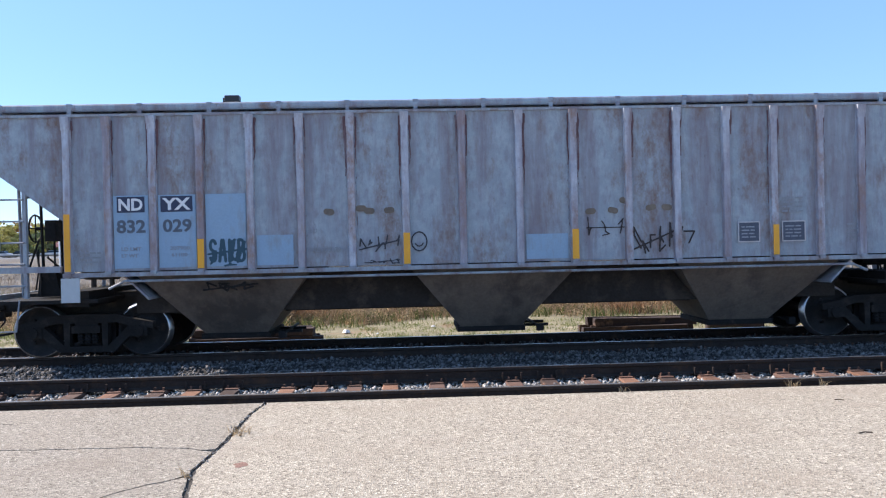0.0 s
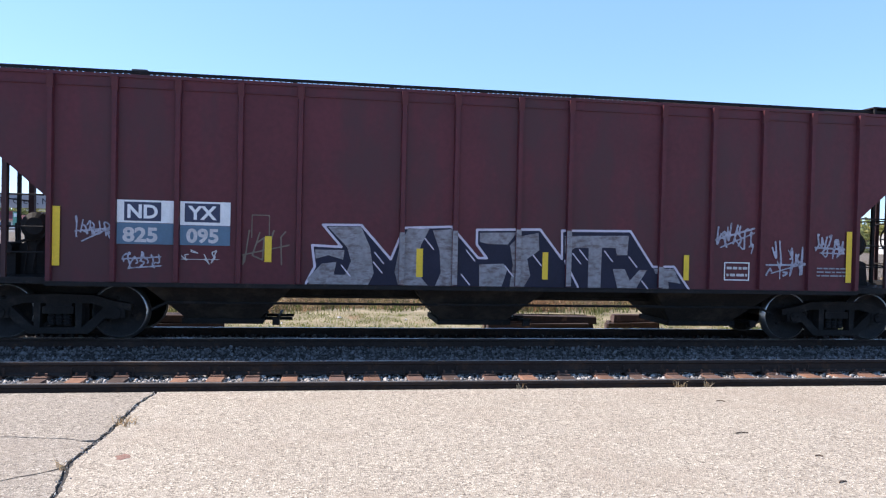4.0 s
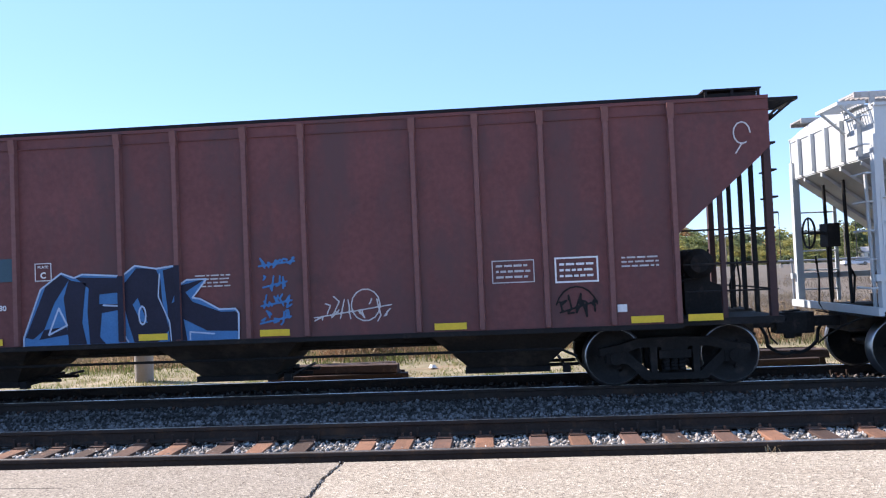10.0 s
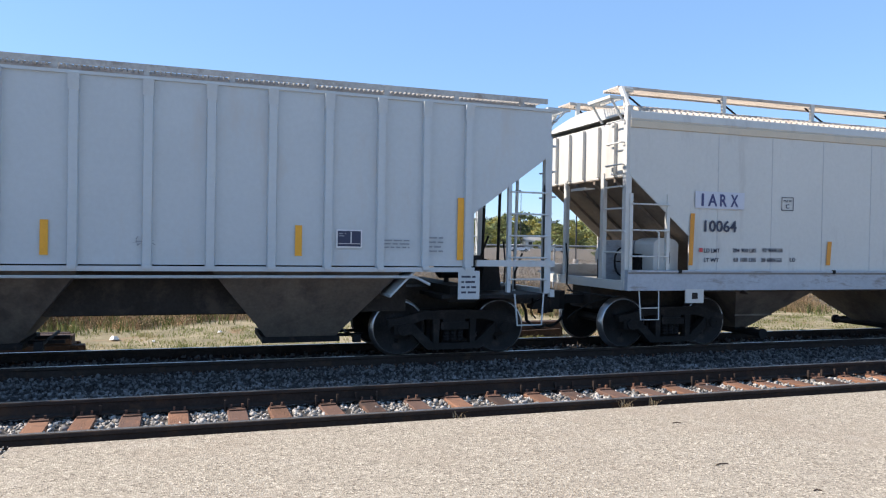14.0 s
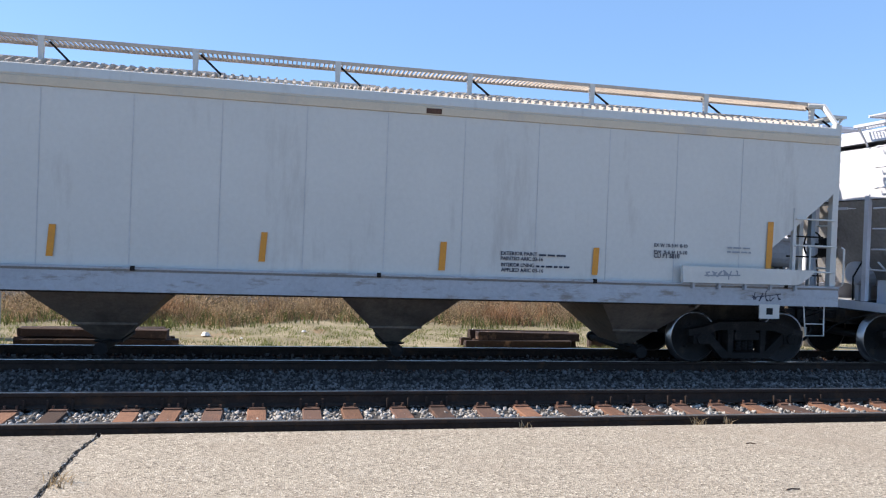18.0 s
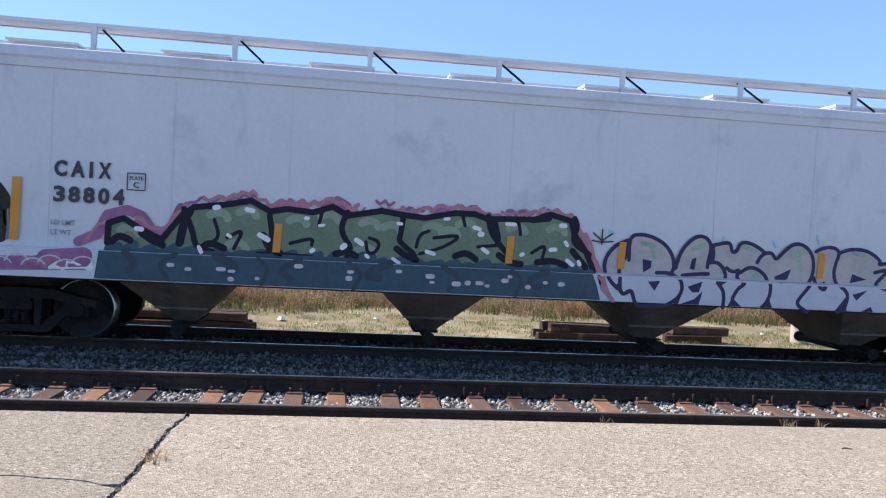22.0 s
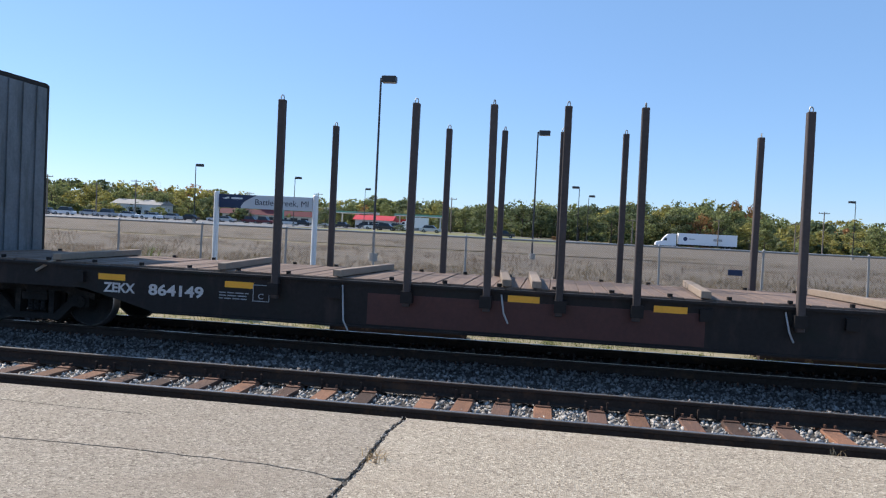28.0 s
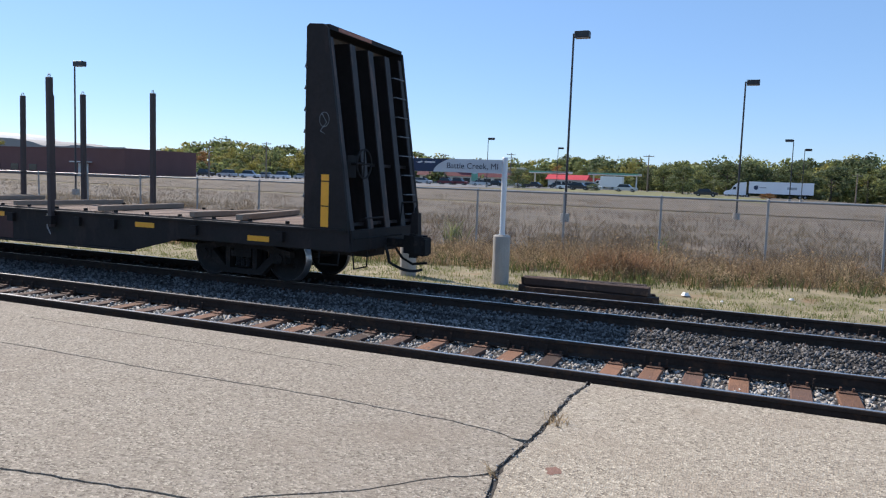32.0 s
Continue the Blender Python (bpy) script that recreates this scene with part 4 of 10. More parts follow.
def build_plants():
    rng = np.random.default_rng(8)
    c = spread(rng, 46000, -26, 30, 16.1, 20.8, 0.12)
    tagged(new("grass", blades("grass", c, rng.uniform(0.03, 0.11, len(c)), 0.006, 0.7, rng, "grass_blade")), "short green and straw-coloured grass", "grass", kind="stuff")

    def patchy(x, y):
        """Uneven height of the weeds over the plan."""
        return 0.55 + 0.22 * np.sin(0.9 * x + 1.3 * np.sin(0.37 * x)) + 0.20 * np.sin(2.3 * x + 1.7 * y) + 0.14 * np.sin(5.1 * x - 2.2 * y)

    def front(x):
        """Where the tall weeds begin, waving over the plan."""
        return 21.0 + 1.3 * np.clip((x + 3.5) / 5, 0, 1) + 0.45 * np.sin(0.8 * x) + 0.30 * np.sin(2.1 * x + 0.7) + 0.16 * np.sin(5.3 * x)

    def stand(n, clump, lo, hi, keep=1.0):
        """Clumped stalks with heights that rise behind the front."""
        c = spread(rng, n, -26, 22, 20.2, 25.4, clump)
        gate = patchy(c[:, 0] * 1.4 + 3.1 * clump, c[:, 1] * 1.4)
        c = c[(c[:, 1] > front(c[:, 0]) - 0.5 * rng.random(len(c))) & (gate + 0.35 * rng.random(len(c)) > 1 - keep)]
        rise = np.clip((c[:, 1] - front(c[:, 0])) / 1.6 + 0.40, 0.12, 1.0)
        h = rng.uniform(lo, hi, len(c)) * np.clip(patchy(c[:, 0], c[:, 1]) + 0.15, 0.3, 1.15) * rise + 0.04
        return c, h

    c, h = stand(70000, 0.16, 0.25, 0.92)
    tagged(new("dry_weeds", blades("dry_weeds", c, h, 0.007, 0.65, rng, "weed_dry")), "dry brown weeds in front of the fence", "weeds", kind="stuff")
    c, h = stand(10000, 0.13, 0.25, 1.15, 0.75)
    tagged(new("dark_stalks", blades("dark_stalks", c, h, 0.006, 0.5, rng, "weed_stem")), "dark bare stalks among the dry weeds", "weeds", kind="stuff")
    c, h = stand(6500, 0.16, 0.25, 0.80, 0.5)
    k = rng.integers(0, 5, 1700)                  # thicker reddish bushes at the edge
    spots = np.array([(-4.1, 21.6), (-3.3, 21.9), (-3.7, 21.7), (6.4, 22.3), (13.2, 22.6)])
    bush = np.column_stack([spots[k, 0] + rng.normal(0, 0.42, 1700), spots[k, 1] + rng.normal(0, 0.28, 1700), np.full(1700, -0.44)])
    c, h = np.concatenate([c, bush]), np.concatenate([h, rng.uniform(0.25, 0.85, 1700)])
    tagged(new("russet_weeds", blades("russet_weeds", c, h, 0.010, 0.8, rng, "weed_russet")), "reddish-brown clumps among the dry weeds", "weeds", kind="stuff")
    c = spread(rng, 15000, -26, 22, 19.6, 25, 0.26)
    c = c[c[:, 1] > front(c[:, 0]) - 1.1]
    tagged(new("green_weeds", blades("green_weeds", c, rng.uniform(0.10, 0.40, len(c)), 0.012, 0.8, rng, "weed_green")), "low green weeds among the dry stalks", "weeds", kind="stuff")
    c = np.concatenate([spread(rng, 34000, -36, 26, 25.3, 33, 0.26), spread(rng, 34000, -56, 40, 33, 48, 0.40), spread(rng, 26000, -110, 80, 48, 95, 0.7)])
    h = rng.uniform(0.10, 0.62, len(c)) * np.clip(patchy(c[:, 0] * 0.7, c[:, 1] * 0.5) + 0.1, 0.2, 1.3)
    tagged(new("field_weeds", blades("field_weeds", c, h, 0.016, 1.3, rng, "weed_field")), "pale dry weeds covering the far field", "weeds", kind="stuff")
    c = np.concatenate([spread(rng, 10000, -36, 26, 25.3, 36, 0.22), spread(rng, 9000, -70, 50, 36, 70, 0.45)])
    tagged(new("field_stalks", blades("field_stalks", c, rng.uniform(0.2, 0.85, len(c)), 0.010, 0.9, rng, "weed_stem")), "dark bare stalks scattered over the field", "weeds", kind="stuff")
    c = np.concatenate([np.column_stack([rng.normal(x, r, n), rng.normal(y, r, n), np.full(n, -0.46)]) for x, y, r, n in ((-10.8, 27.0, 0.16, 60), (-13.5, 27.0, 0.14, 40), (-3.4, 27.0, 0.12, 18), (-18.6, 33.0, 0.3, 60))])
    tagged(new("saplings", blades("saplings", c, rng.uniform(0.3, 1.25, len(c)), 0.028, 0.6, rng, "leaf_mid")), "leafy light green saplings behind the fence", "weeds", kind="stuff")
    # curled leaves and husks that clothe the stalks
    for mat, n, clump, hi, share, word in (("weed_dry", 26000, 0.22, 0.98, 0.8, "tan"), ("weed_russet", 5000, 0.16, 0.75, 0.45, "reddish-brown"), ("weed_green", 6000, 0.2, 0.6, 0.6, "olive")):
        c, h = stand(n, clump, 0.3, hi, share)
        if mat == "weed_russet":
            c, h = np.concatenate([c, bush]), np.concatenate([h, rng.uniform(0.3, 0.9, len(bush))])
        c, h = np.repeat(c, 2, 0), np.repeat(h, 2)
        c = c + np.stack([rng.normal(0, 0.07, len(c)), rng.normal(0, 0.07, len(c)), h * rng.uniform(0.25, 1.0, len(c))], 1)
        d = rng.normal(size=(len(c), 3))
        d /= np.linalg.norm(d, axis=1, keepdims=True)
        v, f = leaf_quads(c, d, rng.uniform(0.010, 0.030, len(c)), rng)
        tagged(new("weed_leaves", fast_mesh("weed_leaves", v, f, mat)), "curled " + word + " leaves on the roadside weeds", "weeds", kind="stuff")
    # seed heads on taller stalks
    c, h = stand(9000, 0.3, 0.35, 0.95, 0.8)
    tops = c + np.stack([rng.normal(0, 0.05, len(c)), rng.normal(0, 0.05, len(c)), h], 1)
    tagged(new("weed_heads", stones("weed_heads", tops, rng.uniform(0.010, 0.026, len(c)), rng, "weed_dry")), "dry seed heads of tall weeds", "weeds", kind="stuff")
    # tufts at the paving's edge and in the crack
    c = np.array([(x + rng.normal(0, 0.04), y + rng.normal(0, 0.04), PAVE - 0.02) for x, y, k in ((4.75, 9.13, 26), (5.15, 9.13, 22), (-1.80, 7.62, 34), (-1.87, 6.2, 12), (2.6, 9.14, 8), (-1.75, 7.5, 16)) for _ in range(k)])
    tagged(new("crack_weeds", blades("crack_weeds", c, rng.uniform(0.04, 0.13, len(c)), 0.005, 1.2, rng, "weed_dry")), "straw-coloured dry weed tufts in the paving", "weeds", kind="stuff")


build_ground()
build_pavement()
build_ballast()
build_plants()

# ---------- the train ----------
MOVING = []                        # things that roll with the train: object, place along it, y, z
WHEELS = []                        # wheelsets: object, x, radius
WHEEL_R = 0.457


def lathe(bm, profile, n=28, y0=0.0):
    """Turn (radius, y) pairs about the y axis."""
    rings = []
    for r, y in profile:
        rings.append([bm.verts.new((r * math.cos(2 * math.pi * i / n), y0 + y, r * math.sin(2 * math.pi * i / n))) for i in range(n)])
    for a, b in zip(rings[:-1], rings[1:]):
        for i in range(n):
            bm.faces.new((a[i], a[(i + 1) % n], b[(i + 1) % n], b[i]))
    return rings


SHARED = {}


def shared(key, make):
    if key not in SHARED:
        SHARED[key] = make()
    return SHARED[key]


def wheel_mesh():
    bm = bmesh.new()
    rr = lathe(bm, [(0.07, -0.075), (0.10, -0.075), (0.13, -0.045), (0.36, -0.02), (0.385, -0.06), (0.455, -0.068)])
    bm.faces.new(rr[0])
    rr = lathe(bm, [(0.455, 0.068), (0.39, 0.06), (0.36, 0.02), (0.12, 0.05), (0.09, 0.07)])
    bm.faces.new(rr[-1])
    for a in range(3):               # cast lightening marks that show the turning
        c, s = math.cos(a * 2.094), math.sin(a * 2.094)
        box(bm, 0.22 * c - 0.03, 0.22 * c + 0.03, -0.052, -0.030, 0.22 * s - 0.03, 0.22 * s + 0.03)
    return mesh_of(bm, "wheel", "wheel_steel", True)


def tread_mesh():
    bm = bmesh.new()
    lathe(bm, [(0.430, -0.071), (0.455, -0.068), (0.459, 0.03), (0.485, 0.042), (0.485, 0.060), (0.45, 0.068)])
    return mesh_of(bm, "tread", "tread_bright", True)


def axle_mesh():
    bm = bmesh.new()
    rod(bm, (0, -1.02, 0), (0, 1.02, 0), 0.08, 12)
    return mesh_of(bm, "wheelset", "wheel_steel")


def side_frame_mesh():
    """Cast side frame: arched top, tension diagonals, window for the springs, open triangles beside the columns."""
    bm = bmesh.new()
    y0, y1 = -0.075, 0.075
    top = [(-1.13, 0.50), (-0.80, 0.53), (-0.52, 0.61), (0.52, 0.61), (0.80, 0.53), (1.13, 0.50)]
    crown = [(1.13, 0.61), (0.84, 0.66), (0.56, 0.745), (0.0, 0.765), (-0.56, 0.745), (-0.84, 0.66), (-1.13, 0.61)]
    prism_xz(bm, top + crown, y0, y1)
    prism_xz(bm, [(-0.47, 0.115), (0.47, 0.115), (0.44, 0.215), (-0.44, 0.215)], y0, y1)
    for s in (-1, 1):
        prism_xz(bm, [(s * 0.47, 0.117), (s * 0.36, 0.217), (s * 0.72, 0.555), (s * 0.90, 0.545)], y0 + 0.002, y1 - 0.002)
        prism_xz(bm, [(s * 0.275, 0.212), (s * 0.365, 0.212), (s * 0.375, 0.612), (s * 0.265, 0.612)], y0 - 0.01, y1 + 0.01)
        prism_xz(bm, [(s * 0.70, 0.545), (s * 0.735, 0.36), (s * 0.79, 0.36), (s * 0.80, 0.545)], y0 + 0.004, y1 - 0.004)
        box(bm, s * 0.889 - 0.15, s * 0.889 + 0.15, y0 - 0.02, y1 + 0.02, 0.37, 0.54)
        rod(bm, (s * 0.889, y0 - 0.06, 0.457), (s * 0.889, y0 - 0.02, 0.457), 0.10, 12)
        for k in range(3):
            rod(bm, (s * 0.889 + 0.055 * math.cos(k * 2.094 + 0.5), y0 - 0.075, 0.457 + 0.055 * math.sin(k * 2.094 + 0.5)), (s * 0.889 + 0.055 * math.cos(k * 2.094 + 0.5), y0 - 0.06, 0.457 + 0.055 * math.sin(k * 2.094 + 0.5)), 0.018, 6)
    box(bm, -0.24, 0.24, y0 - 0.012, y1 + 0.012, 0.44, 0.56)       # end of the bolster in the window
    box(bm, -0.30, 0.30, y0 - 0.015, y0, 0.685, 0.71)
    return mesh_of(bm, "side_frame", "frame_dust")


def spring_mesh():
    bm = bmesh.new()
    rings = []
    for k in range(11):
        r = 0.062 if k % 2 else 0.047
        rings.append([bm.verts.new((r * math.cos(i * math.pi / 4), r * math.sin(i * math.pi / 4), 0.245 + k * 0.0245)) for i in range(8)])
    for a, b in zip(rings[:-1], rings[1:]):
        for i in range(8):
            bm.faces.new((a[i], a[(i + 1) % 8], b[(i + 1) % 8], b[i]))
    return mesh_of(bm, "spring", "steel_black")


def bolster_mesh():
    bm = bmesh.new()
    prism_yz(bm, [(-1.05, 0.48), (-0.4, 0.36), (0.4, 0.36), (1.05, 0.48), (1.05, 0.62), (0.4, 0.72), (-0.4, 0.72), (-1.05, 0.62)], -0.20, 0.20)
    rod(bm, (0, 0, 0.7), (0, 0, 0.82), 0.25, 14)
    return mesh_of(bm, "truck", "steel_black")


def add_truck(car, x):
    t = again("truck", shared("bolster", bolster_mesh), car, pose(x, 0, 0), "black cast-steel truck with dusty side frames")
    for s in (-1, 1):
        again("side_frame", shared("frame", side_frame_mesh), t, pose(0, s * 1.0, 0, 0, 0, 0 if s < 0 else 180))
        for dx in (-0.12, 0.0, 0.12):
            again("spring", shared("spring", spring_mesh), t, pose(dx, s * 1.0, 0))
    # Dark block added behind the springs so the window looks dark.
    bm = bmesh.new()
    box(bm, -0.17, 0.17, -0.91, 0.91, 0.20, 0.40)
    box(bm, -0.17, 0.17, -0.30, 0.30, 0.20, 0.50)
    part("spring_plank", bm, "steel_black", t)
    for dx in (-0.889, 0.889):
        w = again("wheelset", shared("axle", axle_mesh), car, pose(x + dx, 0, WHEEL_R))
        for s in (-1, 1):
            again("wheel", shared("wheel", wheel_mesh), w, pose(0, s * 0.755, 0, 0, 0, 0 if s < 0 else 180))
            again("tread", shared("tread", tread_mesh), w, pose(0, s * 0.755, 0, 0, 0, 0 if s < 0 else 180), "polished wheel tread")
        WHEELS.append((w, x + dx))
    bm = bmesh.new()
    box(bm, -0.05, 0.05, -0.66, 0.66, 0.36, 0.46)
    for s in (-1, 1):
        box(bm, -0.05, 0.05, s * 0.75 - 0.09, s * 0.75 + 0.09, 0.25, 0.62)
    for dx in (-0.36, 0.36):
        part("brake_beam", bm.copy(), "steel_black", t, at=pose(dx, 0, 0))
    bm.free()


def coupler_mesh():
    bm = bmesh.new()
    box(bm, -0.75, -0.1, -0.08, 0.08, 0.76, 0.92)
    prism_xy(bm, [(-0.15, -0.14), (0.10, -0.20), (0.24, -0.16), (0.20, -0.04), (0.08, 0.02), (0.24, 0.08), (0.20, 0.20), (0.0, 0.22), (-0.15, 0.14)], 0.66, 1.00)
    box(bm, -0.02, 0.12, -0.16, -0.06, 0.58, 1.03)
    return mesh_of(bm, "coupler", "steel_black")


def hose_mesh():
    bm = bmesh.new()
    pts = [(-0.35, -0.30, 0.80), (-0.28, -0.32, 0.66)] + [(-0.25 + 0.55 * k / 8, -0.30 + 0.04 * k, 0.62 - 0.30 * math.sin(math.pi * (0.15 + 0.5 * k / 8))) for k in range(9)]
    tube(bm, pts, 0.028, 7)
    return mesh_of(bm, "air_hose", "rubber")


def add_ends(car, end, sill_mat="steel_black", lever=True, stub=0.0):
    """Draft sill, coupler and hose at both ends; end: x of the coupler's face."""
    spans = [(-end + 0.72, end - 0.72)] if not stub else [(-end + 0.72, -end + stub), (end - stub, end - 0.72)]
    for a, b in spans:
        bm = bmesh.new()
        box(bm, a, b, -0.33, 0.33, 0.72, 1.10)
        box(bm, a, b, -0.42, 0.42, 0.68, 0.722)
        part("centre_sill", bm, "under_brown", car)
    for s in (-1, 1):
        again("coupler", shared("coupler", coupler_mesh), car, pose(s * (end - 0.14), 0, 0, 0, 0, 0 if s > 0 else 180))
        again("air_hose", shared("hose", hose_mesh), car, pose(s * (end - 0.25), 0, 0, 0, 0, 0 if s > 0 else 180), "black rubber air hose")
        if lever:
            bm = bmesh.new()
            tube(bm, [(s * (end - 0.6), -1.45, 0.98), (s * (end - 0.55), -0.4, 0.98), (s * (end - 0.3), -0.2, 1.02)], 0.014, 6)
            part("uncoupling_lever", bm, "steel_black", car)


def ladder(car, x0, x1, y, z0, z1, mat, rungs=6, name="ladder", deep=0.05, posts=True):
    bm = bmesh.new()
    top = None
    if posts:
        box(bm, x0 - 0.03, x0 + 0.03, y - 0.02, y + deep, z0, z1)
        top = part(name, bm, mat, car)
        bm = bmesh.new()
        box(bm, x1 - 0.03, x1 + 0.03, y - 0.02, y + deep, z0, z1)
        part("stile", bm, mat, top)
    else:
        bm.free()
    for k in range(rungs):
        z = z0 + (k + 0.6) * (z1 - z0) / rungs
        grab(top or car, [(x0, y, z), (x0, y - 0.05, z), (x1, y - 0.05, z), (x1, y, z)], mat, "rung", 0.013)


def grab(car, pts, mat, name="grab_iron", r=0.014):
    bm = bmesh.new()
    tube(bm, pts, r, 6)
    return part(name, bm, mat, car)


def rib_mesh(key, z0, z1, w, d, mat, cap):
    def make():
        bm = bmesh.new()
        prism_xy(bm, [(-w / 2, 0), (-w / 2 + 0.015, -d), (w / 2 - 0.015, -d), (w / 2, 0)], z0, z1)
        if cap:                      # tapered head that catches the sun
            hexa(bm, [(-w / 2, -d, z1 - 0.22), (w / 2, -d, z1 - 0.22), (w / 2, 0, z1 - 0.22), (-w / 2, 0, z1 - 0.22)], [(-w / 2, -d - 0.03, z1 + 0.0), (w / 2, -d - 0.03, z1 + 0.0), (w / 2, 0, z1 + 0.0), (-w / 2, 0, z1 + 0.0)])
        return mesh_of(bm, "rib", mat)
    return shared(key, make)


def hopper_bay(car, cx, ht, hb, z1, z0, y1, y0, mat, gate_mat="steel_black", slim=False):
    bm = bmesh.new()
    hexa(bm, [(cx - hb, -y0, z0), (cx + hb, -y0, z0), (cx + hb, y0, z0), (cx - hb, y0, z0)], [(cx - ht, -y1, z1), (cx + ht, -y1, z1), (cx + ht, y1, z1), (cx - ht, y1, z1)])
    bay = part("hopper", bm, mat, car, "dusty tapered discharge hopper")
    bm = bmesh.new()
    if slim:                               # round pneumatic outlet
        box(bm, cx - hb - 0.04, cx + hb + 0.04, -y0 - 0.05, y0 + 0.05, z0 - 0.04, z0)
        rod(bm, (cx, -y0 - 0.55, z0 - 0.06), (cx, y0 + 0.55, z0 - 0.06), 0.075, 12)
        for q in (-1, 1):
            rod(bm, (cx, q * (y0 + 0.55), z0 - 0.06), (cx, q * (y0 + 0.62), z0 - 0.06), 0.10, 12)
            rod(bm, (cx - 0.16, q * (y0 + 0.3), z0 + 0.02), (cx + 0.16, q * (y0 + 0.3), z0 + 0.02), 0.018, 6)
        part("outlet_gate", bm, gate_mat, bay)
        for q in (-1, 1):                  # flange across the slope
            bm = bmesh.new()
            zz = z0 + (z1 - z0) * 0.35
            w = hb + (ht - hb) * 0.35
            d = y0 + (y1 - y0) * 0.35
            box(bm, cx - w - 0.02, cx + w + 0.02, q * d - 0.02, q * d + 0.02, zz - 0.02, zz + 0.02)
            part("flange", bm, mat, bay)
        return bay
    w = max(hb, 0.28)
    box(bm, cx - w - 0.06, cx + w + 0.06, -y0 - 0.06, y0 + 0.06, z0 - 0.09, z0)
    box(bm, cx + w + 0.06, cx + w + 0.55, -0.30, -0.24, z0 - 0.06, z0 - 0.01)
    box(bm, cx + w + 0.06, cx + w + 0.55, 0.24, 0.30, z0 - 0.06, z0 - 0.01)
    rod(bm, (cx + w + 0.30, -y0 - 0.25, z0 - 0.02), (cx + w + 0.30, y0 + 0.25, z0 - 0.02), 0.025, 8)
    box(bm, cx + w + 0.24, cx + w + 0.36, -y0 - 0.30, -y0 - 0.18, z0 - 0.08, z0 + 0.04)
    part("outlet_gate", bm, gate_mat, bay)
    return bay


ROUND_EDGE = [(0.0, 3.13), (-0.30, 2.95), (-0.60, 2.75), (-1.02, 2.44), (-1.16, 2.33), (-1.265, 2.21), (-1.335, 2.11), (-1.385, 2.0), (-1.405, 1.88), (-1.41, 1.75), (-1.40, 1.62), (-1.37, 1.52), (-1.32, 1.47), (-1.265, 1.44), (-1.2, 1.42)]


def body_shell(car, lt, ll, zb, zs0, zs1, zt, mat, half=1.55, low_mat=None, rounded=False, end_mat=None):
    """Two side sheets, end sheets and floor slopes of a covered hopper."""
    prof = [(-ll, zb), (ll, zb), (ll, zs0), (lt - 0.02, zs1), (lt, zs1 + 0.03), (lt, zt), (-lt, zt), (-lt, zs1 + 0.03), (-lt + 0.02, zs1), (-ll, zs0)]
    if rounded:
        arm = [(lt + a, z) for a, z in ROUND_EDGE]
        prof = [(-x, z) for x, z in arm] + [(-lt + 1.2, zb), (lt - 1.2, zb)] + arm[::-1] + [(lt, zt), (-lt, zt)]
    for s in (-1, 1):
        bm = bmesh.new()
        prism_xz(bm, prof, s * half - 0.012, s * half + 0.012)
        part("side_sheet", bm, mat, car)
    for s in (-1, 1):
        bm = bmesh.new()
        box(bm, min(s * (lt - 0.04), s * (lt - 0.015)), max(s * (lt - 0.04), s * (lt - 0.015)), -half + 0.014, half - 0.014, zs1, zt)
        for k in range(0 if rounded else 5):
            y = -1.1 + k * 0.55
            box(bm, min(s * (lt - 0.02), s * (lt + 0.05)), max(s * (lt - 0.02), s * (lt + 0.05)), y - 0.035, y + 0.035, zs1 + 0.03, zt - 0.03)
        part("end_sheet", bm, end_mat or mat, car)
        bm = bmesh.new()
        if rounded:                            # the end sheet rolls down into the sill in one curve
            arm = [(lt + a - 0.02, z) for a, z in ROUND_EDGE]
            prism_xz(bm, [(s * x, z) for x, z in arm] + [(s * (x - 0.03), z) for x, z in arm[::-1]], -half + 0.014, half - 0.014)
            part("slope_sheet", bm, low_mat, car, "end sheet curving down into the sill")
            bm = bmesh.new()
            prism_xz(bm, [(s * (lt - 0.05), 3.06), (s * (lt - 0.98), 1.42), (s * (lt - 1.02), 1.42), (s * (lt - 0.09), 3.08)], -half + 0.25, half - 0.014)
            part("slope_sheet", bm, "slope_grey", car, "darker grey sloping floor sheet")
            continue
        a = [(s * (lt - 0.05), zs1 + 0.02), (s * (ll - 0.05), zs0 + 0.02), (s * (ll - 1.35), 1.05), (s * (ll - 1.35), 1.01), (s * (ll - 0.03), zs0 - 0.02), (s * (lt - 0.02), zs1 - 0.02)]
        prism_xz(bm, a, -half + 0.016, half - 0.016)
        slope = part("slope_sheet", bm, low_mat or mat, car, "sloping end sheet with stiffeners")
        for k in range(4):
            bm = bmesh.new()
            y = -1.05 + k * 0.7
            b = [(s * (lt - 0.03), zs1 - 0.03), (s * (ll - 0.02), zs0 - 0.03), (s * (ll - 0.02), zs0 - 0.09), (s * (lt - 0.03), zs1 - 0.09)]
            prism_xz(bm, b, y - 0.03, y + 0.03)
            part("stiffener", bm, low_mat or mat, slope)


def roof_arch(car, lt, zt, rise, mat, half=1.55, n=8):
    bm = bmesh.new()
    top = [(-half - 0.03 + (2 * half + 0.06) * k / n, zt + rise * math.sin(math.pi * k / n) ** 0.8) for k in range(n + 1)]
    prism_yz(bm, [(-half - 0.03, zt - 0.05)] + top[:1] + top[1:-1] + top[-1:] + [(half + 0.03, zt - 0.05)], -lt, lt)
    return part("roof", bm, mat, car)


